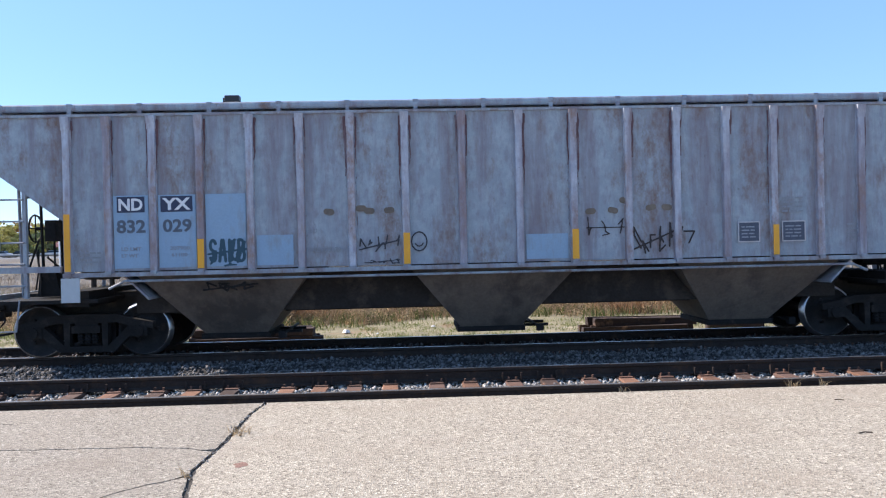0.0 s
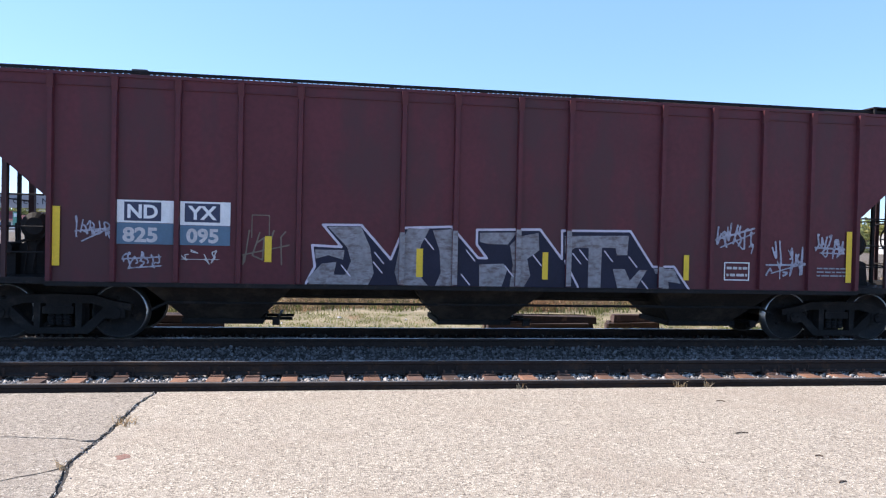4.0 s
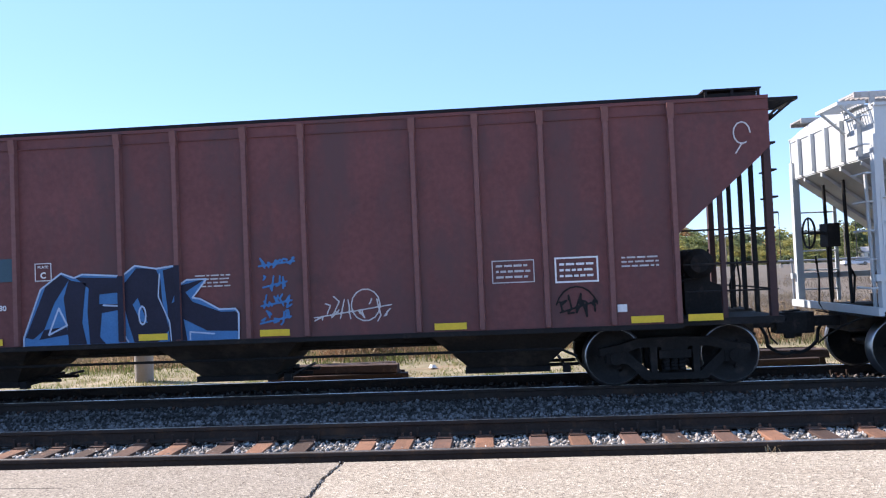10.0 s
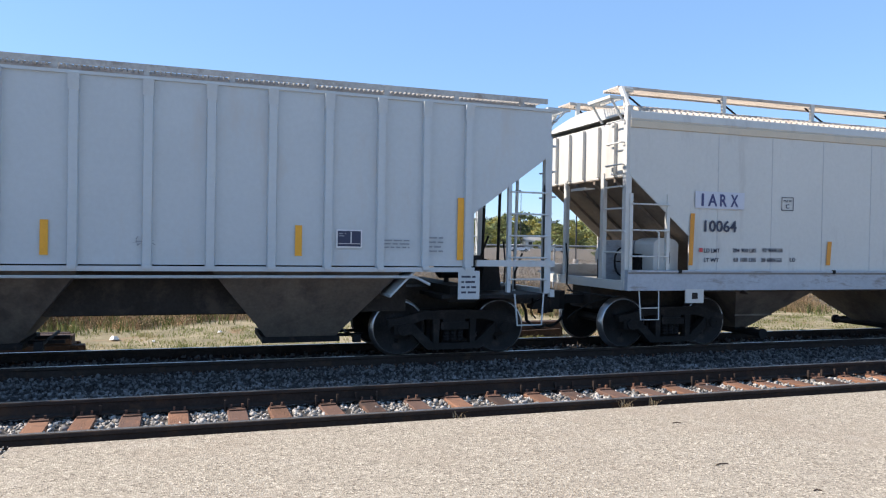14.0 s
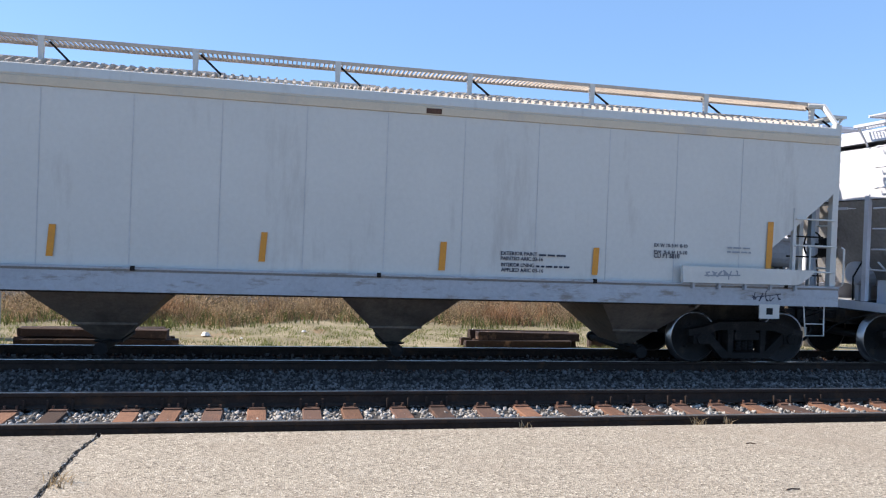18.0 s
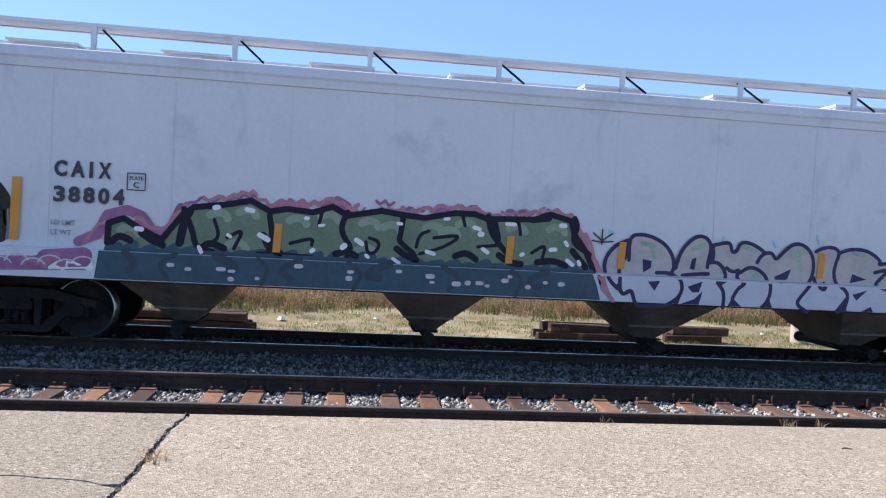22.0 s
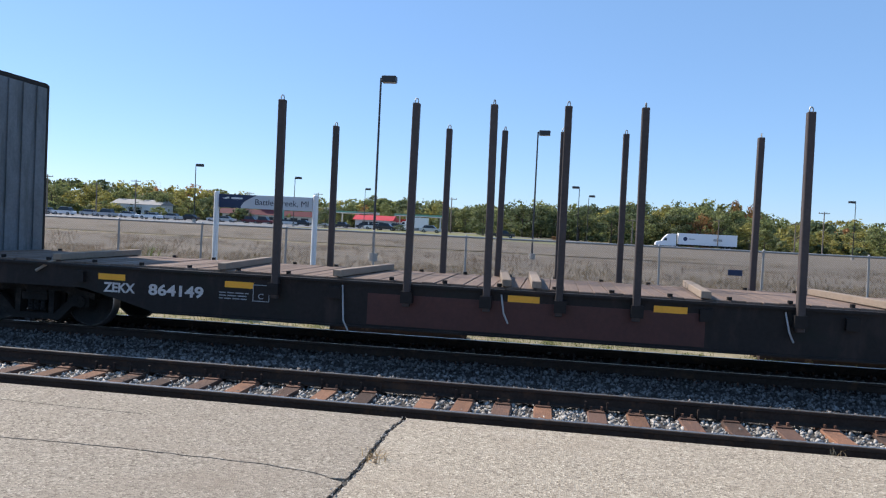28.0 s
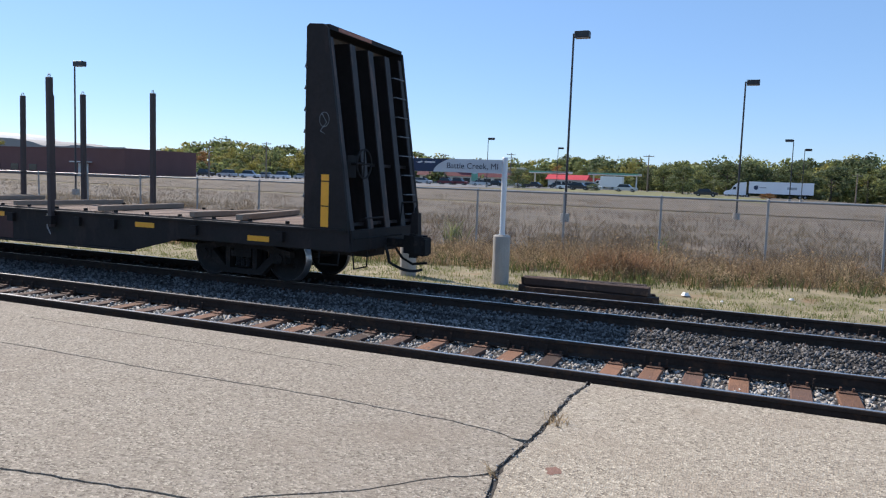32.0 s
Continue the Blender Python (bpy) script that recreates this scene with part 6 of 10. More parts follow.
            grab(car, [(s * (lt + 0.05), -1.48, z), (s * (lt + 0.12), -1.48, z), (s * (lt + 0.12), -1.0, z), (s * (lt + 0.05), -1.0, z)], mat)
        bm = bmesh.new()
        tube(bm, [(s * (lt - 0.60), -1.62, zsill), (s * (lt - 0.58), -1.66, 0.60), (s * (lt - 0.22), -1.66, 0.60), (s * (lt - 0.20), -1.62, zsill)], 0.011, 6)
        rod(bm, (s * (lt - 0.59), -1.645, 0.80), (s * (lt - 0.21), -1.645, 0.80), 0.010, 6)
        part("stirrup_step", bm, mat, car)
        bm = bmesh.new()
        box(bm, s * (lt + 0.02) - 0.05, s * (lt + 0.02) + 0.05, -1.55, 1.55, zsill, zsill + 0.16)
        xa, xb = sorted((s * (ll - 0.8), s * (lt + 0.02)))
        box(bm, xa, xb, -1.5, 1.5, zsill + 0.05, zsill + 0.09)
        part("end_platform", bm, mat, car)
        bm = bmesh.new()                       # small grated platform on the end sheet
        for k in range(9):
            box(bm, min(s * (lt + 0.02), s * (lt + 0.22)), max(s * (lt + 0.02), s * (lt + 0.22)), -0.45 + k * 0.06, -0.435 + k * 0.06, 2.90, 2.92)
        box(bm, s * (lt + 0.22) - 0.012, s * (lt + 0.22) + 0.012, -0.46, 0.06, 2.88, 2.93)
        part("brake_step", bm, mat, car)
        for x in (s * (lt + 0.12), s * (lt - 0.55)):
            grab(car, [(x, -1.60, zsill + 0.35), (x, -1.66, zsill + 0.38), (x, -1.66, zsill + 1.0), (x, -1.60, zsill + 1.03)], mat)
    for cx, ht, hb in bays:
        hopper_bay(car, cx, ht, hb, zsill - 0.02, 0.27, 1.40, 0.45, "hopper_tan", slim=True)
    bm = bmesh.new()
    box(bm, -ll, ll, -1.45, 1.45, zsill - 0.04, zsill + 0.02)
    part("floor_frame", bm, "under_brown", car)
    add_ends(car, end, stub=3.4)
    if curved:
        brake_wheel(car, -lt - 0.14, 0.55, 2.2, -1)
    else:
        brake_wheel(car, -lt + 0.38, -0.80, 1.57, -1)
        bm = bmesh.new()
        box(bm, -lt + 0.12, -ll + 0.35, -0.42, -0.38, zsill + 0.12, 1.97)
        bmesh.ops.bevel(bm, geom=bm.edges[:], offset=0.012, segments=1, affect="EDGES")
        part("end_shield", bm, "sill_grey", car, "pale grey sheet behind the handbrake")
    if not curved:
        tank(car, lt - 1.15, lt - 0.30, -0.80, 2.00, 0.26, "sill_grey")
    tank(car, -lt + 0.55, -lt + 1.05, 0.2, 1.65, 0.24, mat)
    bm = bmesh.new()
    for k in range(4):
        x = (-lt + 0.35 if curved else lt - 1.15) + k * 0.22
        tube(bm, [(x, -0.9, zsill + 0.1), (x + 0.06, -0.95, 1.6), (x - 0.05, -0.7, 1.9)], 0.018, 5)
    x = -lt + 0.4 if curved else lt - 1.0
    box(bm, x, x + 0.4, -0.9, -0.6, zsill + 0.1, 1.55)
    part("brake_piping", bm, mat if curved else "slope_brown", car)
    for s in (-1,) if curved else (-1, 1):
        end_rigging(car, s, lt, 15 + s)
    for s in (-tc, tc):
        add_truck(car, s)


def stripes(car, items, mat, y, slant=0.0):
    for x0, x1, z0, z1 in items:
        plate("reflector", x0, x1, z0, z1, y, mat, car, 0.003, slant)


def consolidated(car, x0, x1, z0, z1, y, seed):
    """Dark stencil panel with a white border and divider."""
    plate("stencil_panel", x0, x1, z0, z1, y, "panel_navy", car)
    boxed("stencil_lines", x0 - 0.01, x1 + 0.01, z0 - 0.01, z1 + 0.01, y - 0.0045, "letter_white", car, 0.018)
    plate("divider", (x0 + x1) / 2 + 0.02, (x0 + x1) / 2 + 0.034, z0 + 0.06, z1 - 0.02, y - 0.0045, "letter_white", car, 0.003)
    plate("divider", x0 + 0.02, x1 - 0.02, z0 + 0.045, z0 + 0.056, y - 0.0045, "letter_worn", car, 0.003)
    bars("small_print", x0 + 0.03, x0 + 0.14, z1 - 0.10, z1 - 0.03, 2, y - 0.0045, "letter_faded", car, seed)


def rib_runs(car, ribs, y, z0, z1, seed):
    """Dark rust that has run down beside the ribs, in uneven lengths."""
    rng = random.Random(seed)
    for x in ribs:
        for side in (-1, 1):
            if rng.random() < (0.3 if side < 0 else 0.12):
                continue
            low = z0 + (z1 - z0) * rng.choice((0.15, 0.35, 0.5, 0.6, 0.75)) + rng.uniform(-0.1, 0.1)
            xs = x + side * 0.085
            pts, z = [], z1 - 0.05
            while z > low:
                pts.append((xs + side * rng.uniform(-0.012, 0.012), z))
                z -= rng.uniform(0.10, 0.22)
            if len(pts) > 1:
                n = len(pts) - 1
                wide = rng.uniform(0.012, 0.028)
                spray("rust_run", [([a, b], max(0.004, wide * (1 - k / n) + rng.uniform(-0.004, 0.004))) for k, (a, b) in enumerate(zip(pts[:-1], pts[1:]))], [(-9, 0, "rust_maroon", 0.0035)], y, car, 0.014, "dark maroon rust run beside a rib")


def car_a():
    car = car_root("weathered grey three-bay covered hopper car with rust streaks", 1.395)
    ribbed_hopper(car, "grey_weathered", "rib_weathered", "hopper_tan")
    y = SIDE - 0.013
    for i, (a, b) in enumerate(((-6.29, -5.72), (-5.56, -4.95), (-4.79, -4.13))):
        plate("paint_patch", a, b, 1.54, 2.74, y, "patch_blue", car)
    plate("paint_patch", -3.96, -3.36, 1.54, 2.04, y, "patch_blue", car)
    plate("paint_patch", 0.53, 1.24, 1.54, 1.96, y, "patch_blue", car)
    rib_runs(car, RIBS_A, y, 1.55, 4.02, 14)
    y2 = y - 0.005
    for w, a, b in (("ND", -6.23, -5.78), ("YX", -5.52, -5.00)):
        plate("mark_panel", a, b, 2.46, 2.72, y2, "panel_navy", car)
        lettering(w, a + 0.03, b - 0.03, 2.49, 2.69, y2 - 0.008, "letter_white", car, 0.03)
    lettering("832", -6.24, -5.77, 2.12, 2.34, y2 - 0.004, "letter_slate", car, 0.03)
    lettering("029", -5.49, -5.02, 2.12, 2.34, y2 - 0.004, "letter_slate", car, 0.03)
    lettering("LD LMT", -6.17, -5.85, 1.83, 1.89, y2 - 0.004, "letter_faded", car)
    lettering("LT WT", -6.17, -5.90, 1.72, 1.78, y2 - 0.004, "letter_faded", car)
    lettering("207900", -5.38, -5.06, 1.83, 1.89, y2 - 0.004, "letter_faded", car)
    lettering("61100", -5.36, -5.10, 1.72, 1.78, y2 - 0.004, "letter_faded", car)
    lettering("LO", -3.07, -2.96, 2.06, 2.13, y - 0.003, "letter_faded", car)
    lettering("NEW 3-79", -3.06, -2.57, 1.74, 1.82, y - 0.003, "letter_faded", car)
    for a, b, k in ((4.15, 4.53, 1), (4.91, 5.32, 2)):
        plate("stencil_panel", a, b, 1.74, 2.09, y, "patch_slate", car)
        boxed("stencil_lines", a, b, 1.74, 2.09, y - 0.0045, "letter_worn", car, 0.018)
        bars("small_print", a + 0.06, b - 0.08, 1.80, 2.03, 4, y - 0.0045, "letter_faded", car, k)
    bars("small_print", 4.92, 5.28, 2.22, 2.52, 4, y, "letter_faded", car, 3)
    bars("small_print", -6.85, -6.5, 1.62, 1.85, 3, y, "letter_faded", car, 4)
    bars("small_print", 6.05, 6.3, 1.75, 2.05, 4, y, "letter_faded", car, 5)
    stripes(car, [(-7.07, -6.97, 1.51, 2.45), (-4.92, -4.81, 1.52, 2.0), (-1.53, -1.42, 1.51, 2.03), (1.30, 1.41, 1.53, 2.03), (4.73, 4.83, 1.52, 2.03), (6.95, 7.05, 1.52, 2.5)], "stripe_yellow", FACE - 0.014)
    st = []
    for i, g in enumerate("SAKB"):
        st += strokes_of(g, -4.76 + i * 0.155, -4.60 + i * 0.155, 1.60, 2.0, 0.025)
    spray("graffiti", st + scribble(-4.76, -4.14, 1.58, 2.02, 4, 0.016, 6) + scribble(-4.5, -4.3, 1.54, 1.6, 1, 0.012, 1), [(-9, 0, "band_teal", 0.006)], y2, car, 0.02, "dark blue sprayed tag")
    spray("graffiti", scribble(-2.27, -1.6, 1.72, 2.0, 5, 0.012, 2) + [(arc(-1.27, 1.88, 0.13, 0.16, 0, 360, 12), 0.012), (arc(-1.27, 1.88, 0.07, 0.08, 200, 340, 6), 0.011)] + scribble(-2.2, -1.6, 1.52, 1.62, 3, 0.009, 3), [(-9, 0, "letter_dark", 0.003)], y, car, 0.018, "thin dark marker scribbles")
    spray("graffiti", scribble(2.35, 3.2, 1.55, 2.15, 6, 0.014, 7) + [([(3.22, 1.95), (3.4, 1.95), (3.3, 1.75)], 0.014)] + scribble(1.55, 2.2, 1.9, 2.3, 3, 0.010, 8), [(-9, 0, "stake_rust", 0.003)], y, car, 0.018, "faded brown sprayed scribbles")
    rng = random.Random(3)
    spots = []
    for x, z in ((-2.77, 2.41), (-2.24, 2.45), (-2.1, 2.41), (-1.77, 2.41), (1.62, 2.32), (2.0, 2.34), (2.2, 2.5), (2.65, 2.36), (2.92, 2.37)):
        spots.append(([(x - 0.03, z), (x + 0.05, z + rng.uniform(-0.02, 0.02))], 0.05))
    spray("rust_spot", spots, [(-9, 0, "slope_brown", 0.003)], y, car, 0.02, "brown rust spot")
    spray("graffiti", scribble(-4.9, -4.0, 1.12, 1.3, 4, 0.014, 21), [(-9, 0, "steel_black", 0.005)], -1.43, car, 0.02)
    plate("routing_board", -7.15, -6.85, 1.0, 1.40, -1.60, "grey_paint", car, 0.02)
    plate("routing_board", 6.85, 7.15, 1.0, 1.40, -1.60, "grey_paint", car, 0.02)


def rib_paint(car, outline, mat):
    """The sprayed piece carried on over the faces of the ribs."""
    for x in RIBS_B:
        tops = [b + (d - b) * (x - a) / (c - a) for (a, b), (c, d) in zip(outline[:-1], outline[1:]) if min(a, c) <= x <= max(a, c) and abs(c - a) > 0.01]
        if tops and max(tops) > 1.1:
            plate("graffiti", x - 0.045, x + 0.045, 1.03, max(tops), -1.562 - 0.0745, mat, car, 0.003, label="paint over a rib")


def end_panel(car, mat):
    """Painted panel in the upper corner of the car's end sheet."""
    bm = bmesh.new()
    box(bm, -8.475, -8.455, -1.50, -1.05, 3.58, 4.18)
    board = part("end_panel", bm, mat, car, "flat painted panel on the end sheet")
    bm = bmesh.new()
    box(bm, -8.481, -8.477, -1.44, -1.11, 3.83, 3.95)
    part("panel_lettering", bm, "letter_white" if mat == "panel_blue" else "letter_faded", board)


def car_b():
    car = car_root("dark red covered hopper car with silver and blue graffiti", 19.885)
    red_hopper(car, "red_oxide", "red_oxide", 1)
    y = SIDE - 0.013
    plate("mark_panel", -5.98, -5.12, 1.95, 2.31, y, "letter_white", car)
    plate("mark_panel", -5.02, -4.24, 1.93, 2.31, y, "letter_white", car)
    plate("mark_panel", -5.98, -5.12, 1.61, 1.945, y, "band_blue", car)
    plate("mark_panel", -5.02, -4.24, 1.61, 1.925, y, "band_blue", car)
    for w, a, b in (("ND", -5.82, -5.36), ("YX", -4.90, -4.45)):
        plate("mark_panel", a - 0.05, b + 0.05, 1.98, 2.28, y - 0.005, "panel_navy", car)
        lettering(w, a, b, 2.02, 2.24, y - 0.013, "letter_white", car, 0.03)
    lettering("825", -5.89, -5.36, 1.64, 1.88, y - 0.008, "letter_worn", car, 0.035)
    lettering("095", -4.92, -4.42, 1.64, 1.88, y - 0.008, "letter_worn", car, 0.035)
    stripes(car, [(-6.93, -6.82, 1.25, 2.18), (-3.69, -3.58, 1.36, 1.78), (-1.2, -1.09, 1.15, 1.63), (0.99, 1.09, 1.14, 1.61), (3.59, 3.69, 1.16, 1.61), (6.78, 6.89, 1.16, 2.1)], "stripe_lemon", y - 0.009)
    outline = [(-2.88, 1.30), (-2.93, 1.65), (-2.45, 1.63), (-2.76, 1.99), (-2.13, 2.0), (-1.63, 1.44), (-1.42, 1.97), (-0.61, 2.01), (-0.14, 1.49), (0.01, 1.49), (-0.17, 1.72), (-0.17, 1.97), (0.94, 2.0), (1.34, 1.5), (1.33, 1.99), (2.58, 2.01), (3.01, 1.39), (3.41, 1.4), (3.70, 1.005)]
    bm = bmesh.new()
    prism_xz(bm, outline + [(-3.04, 1.005)], y - 0.004, y)
    part("graffiti", bm, "graf_navy", car, "navy shadow of a silver block-letter piece")
    spray("graffiti", [([(-3.02, 1.02), *outline], 0.020)], [(-9, 0, "graf_lilac", 0.005)], y, car, 0.018, "pale lilac outline")
    for shape in ([(-2.68, 1.96), (-2.13, 1.97), (-1.98, 1.64), (-1.91, 1.2), (-2.0, 1.01), (-2.97, 1.01), (-3.0, 1.1), (-2.77, 1.35), (-2.53, 1.38), (-2.57, 1.17), (-2.38, 1.17), (-2.29, 1.4), (-2.36, 1.63)],
                  [(-2.88, 1.58), (-2.40, 1.58), (-2.42, 1.42), (-2.66, 1.49), (-2.87, 1.43)],
                  [(-1.35, 1.97), (-0.99, 1.96), (-1.12, 1.7), (-1.2, 1.42), (-1.11, 1.14), (-1.0, 1.01), (-1.50, 1.01), (-1.56, 1.23), (-1.5, 1.6)],
                  [(-0.93, 1.94), (-0.58, 1.97), (-0.53, 1.57), (-0.57, 1.01), (-0.87, 1.01), (-0.78, 1.23), (-0.81, 1.61)],
                  [(-0.12, 1.92), (0.53, 1.94), (0.37, 1.73), (0.02, 1.73), (-0.12, 1.77)],
                  [(-0.12, 1.38), (0.3, 1.4), (0.38, 1.32), (0.28, 1.01), (-0.11, 1.01)],
                  [(0.41, 1.72), (0.57, 1.87), (0.91, 1.94), (0.93, 1.64), (0.72, 1.49), (0.78, 1.2), (0.67, 1.01), (0.42, 1.01), (0.47, 1.39)],
                  [(1.38, 1.9), (2.55, 1.93), (2.53, 1.59), (2.34, 1.58), (2.31, 1.71), (2.06, 1.71), (2.05, 1.01), (1.82, 1.01), (1.82, 1.7), (1.58, 1.7), (1.39, 1.59)],
                  [(2.27, 1.34), (2.49, 1.34), (2.59, 1.14), (2.76, 1.33), (2.9, 1.33), (2.71, 1.01), (2.36, 1.01)],
                  [(3.03, 1.36), (3.41, 1.36), (3.54, 1.1), (3.31, 1.13), (3.32, 1.01), (3.19, 1.01), (3.19, 1.27), (3.06, 1.27)]):
        bm = bmesh.new()
        prism_xz(bm, shape, y - 0.008, y - 0.0045)
        part("graffiti", bm, "graf_silver", car, "worn silver fill of a block letter")
    rib_paint(car, outline, "graf_silver")
    ticks = [(-1.06, 1.80), (-1.90, 1.55), (-1.92, 1.39), (-2.45, 1.33), (-0.35, 1.62), (-0.43, 1.21), (1.65, 1.67), (1.53, 1.60), (2.11, 1.65), (2.56, 1.56), (2.81, 1.14), (0.33, 1.36), (0.82, 1.56)]
    spray("graffiti", [([(a, b), (a + 0.15, b - 0.18)], 0.011) for a, b in ticks] + [([(1.39, 1.47), (1.64, 1.02)], 0.018)], [(-9, 0, "graf_lilac", 0.009)], y, car, 0.014, "short pale shine marks")
    for k, (a, b, c, d) in enumerate(((4.19, 4.94, 1.72, 2.25), (5.19, 5.96, 1.25, 1.95), (6.15, 6.75, 1.65, 2.05), (-6.6, -6.05, 1.7, 2.05), (-5.9, -5.3, 1.3, 1.5))):
        spray("graffiti", [(rounded_line(p), r) for p, r in scribble(a, b, c, d, 7, 0.017 if k < 3 else 0.011, 31 + k) + scribble(a + 0.1, b, c - 0.1, d - 0.1, 3, 0.012, 91 + k)], [(-9, 0, "tag_silver", 0.003)], y, car, 0.016, "dull silver sprayed tag")
    spray("graffiti", scribble(-4.1, -3.3, 1.3, 1.9, 4, 0.012, 45) + [([(-3.9, 1.75), (-3.9, 2.12), (-3.62, 2.12), (-3.62, 1.75)], 0.010)], [(-9, 0, "hopper_tan", 0.003)], y, car, 0.018, "faint ochre sprayed tag")
    spray("graffiti", scribble(-5.0, -4.4, 1.3, 1.55, 4, 0.008, 47), [(-9, 0, "letter_worn", 0.003)], y, car, 0.016, "thin pale marker tag")
    boxed("stencil_lines", 4.37, 4.86, 1.17, 1.50, y, "letter_white", car, 0.02)
    bars("small_print", 4.42, 4.82, 1.21, 1.46, 2, y, "letter_worn", car, 9)
    bars("small_print", 6.2, 6.8, 1.25, 1.45, 3, y, "letter_faded", car, 10)
    end_panel(car, "letter_white")


def car_c():
    car = car_root("maroon covered hopper car with blue block graffiti", 38.10)
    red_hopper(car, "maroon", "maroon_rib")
    end_panel(car, "panel_blue")
    y = SIDE - 0.013
    for a, b in ((-6.92, -6.10), (-5.96, -5.14), (-5.0, -4.17), (-4.03, -3.22)):
        plate("mark_band", a, b, 2.02, 2.38, y, "band_teal", car)
    for w, a, b in (("ND", -6.72, -6.24), ("YX", -5.88, -5.33)):
        plate("mark_panel", a - 0.04, b + 0.04, 2.03, 2.36, y - 0.005, "panel_navy", car)
        lettering(w, a, b, 2.08, 2.32, y - 0.013, "letter_white", car, 0.03)
    lettering("825", -4.86, -4.36, 2.07, 2.31, y - 0.008, "letter_worn", car, 0.04)
    lettering("80", -3.80, -3.50, 2.06, 2.30, y - 0.008, "letter_worn", car, 0.04)
    for w, a, b, z in (("LD LMT", -6.76, -6.38, 1.76), ("LT WT", -6.76, -6.44, 1.58), ("205,100 LB", -5.84, -5.26, 1.75), ("62,900 LB", -5.80, -5.26, 1.58), ("90,750 KG", -4.85, -4.30, 1.74), ("28,550 KG", -4.85, -4.30, 1.57), ("NEW 10-80", -3.93, -3.33, 1.57)):
        lettering(w, a, b, z, z + 0.085, y - 0.003, "letter_white", car, 0.012)
    boxed("plate_box", -2.85, -2.58, 2.01, 2.29, y, "letter_white", car, 0.012)
    lettering("PLATE", -2.80, -2.63, 2.21, 2.25, y - 0.003, "letter_white", car)
    lettering("C", -2.76, -2.67, 2.05, 2.15, y - 0.003, "letter_white", car, 0.03)
    outline = [(-3.05, 1.005), (-3.05, 1.13), (-2.76, 1.88), (-2.42, 2.12), (-2.21, 2.04), (-2.08, 2.09), (-1.44, 2.04), (-1.23, 2.19), (-0.89, 2.13), (-0.55, 2.17), (-0.53, 1.87), (-0.41, 1.94), (-0.10, 1.94), (-0.33, 1.66), (-0.21, 1.64), (0.09, 1.47), (0.34, 1.47), (0.39, 1.40), (0.38, 1.005)]
    bm = bmesh.new()
    prism_xz(bm, outline, y - 0.004, y)
    part("graffiti", bm, "graf_blue", car, "blue shadow of a block-letter piece")
    spray("graffiti", [(outline, 0.013), ([(-2.47, 1.58), (-2.34, 1.31), (-2.64, 1.17), (-2.47, 1.58)], 0.014), (arc(-1.13, 1.42, 0.055, 0.14, 0, 360, 12), 0.012), ([(-0.84, 2.05), (-0.87, 1.70), (-0.70, 1.30), (-0.68, 1.02)], 0.010), ([(-1.75, 1.60), (-1.49, 1.58)], 0.014), ([(-1.50, 1.25), (-1.36, 1.02)], 0.012), ([(0.0, 1.10), (-0.38, 1.14), (-0.38, 1.02)], 0.012)], [(-9, 0, "graf_pale", 0.012)], y, car, 0.014, "pale blue outline")
    for shape in ([(-3.02, 1.14), (-2.68, 1.92), (-2.43, 2.1), (-2.3, 2.01), (-2.54, 1.67), (-2.72, 1.25), (-2.9, 1.11)],
                  [(-2.43, 2.1), (-2.26, 2.0), (-2.02, 1.95), (-2.05, 1.78), (-2.1, 1.34), (-2.03, 1.008), (-2.32, 1.008), (-2.35, 1.39), (-2.39, 1.73), (-2.3, 2.01)],
                  [(-2.72, 1.25), (-2.36, 1.29), (-2.32, 1.17), (-2.8, 1.1)],
                  [(-2.2, 2.05), (-1.48, 2.01), (-1.47, 1.79), (-1.81, 1.77), (-1.82, 1.62), (-1.47, 1.61), (-1.49, 1.52), (-1.78, 1.48), (-1.82, 1.11), (-1.73, 1.008), (-1.98, 1.008), (-2.01, 1.5), (-1.98, 1.87)],
                  [(-1.43, 1.9), (-1.21, 2.15), (-0.9, 2.13), (-0.83, 1.96), (-0.81, 1.62), (-0.71, 1.18), (-0.89, 1.008), (-1.27, 1.008), (-1.35, 1.28), (-1.43, 1.62)],
                  [(-0.79, 2.1), (-0.55, 2.16), (-0.53, 1.85), (-0.09, 1.96), (-0.44, 1.75), (-0.33, 1.6), (0.11, 1.43), (0.4, 1.43), (0.38, 1.13), (-0.11, 1.15), (-0.48, 1.34), (-0.43, 1.008), (-0.71, 1.008), (-0.73, 1.51)]):
        bm = bmesh.new()
        prism_xz(bm, shape, y - 0.008, y - 0.0045)
        part("graffiti", bm, "graf_navy", car, "black-blue fill of a block letter")
    for shape in ([(-1.28, 1.59), (-1.2, 1.69), (-1.05, 1.3), (-1.16, 1.33)], [(-2.65, 1.32), (-2.42, 1.64), (-2.36, 1.32)], [(-0.66, 1.59), (-0.59, 1.79), (-0.55, 1.65)]):
        bm = bmesh.new()
        prism_xz(bm, shape, y - 0.0105, y - 0.0085)
        part("graffiti", bm, "graf_blue", car, "bright blue gap inside a block letter")
    rib_paint(car, outline, "graf_navy")
    spray("graffiti", scribble(0.72, 1.28, 2.02, 2.22, 5, 0.014, 51) + scribble(0.78, 1.15, 1.72, 1.95, 4, 0.014, 52) + scribble(0.74, 1.22, 1.45, 1.68, 5, 0.014, 53) + scribble(0.72, 1.2, 1.2, 1.42, 5, 0.014, 54), [(-9, 0, "graf_blue", 0.003)], y, car, 0.016, "thin blue sprayed handwriting")
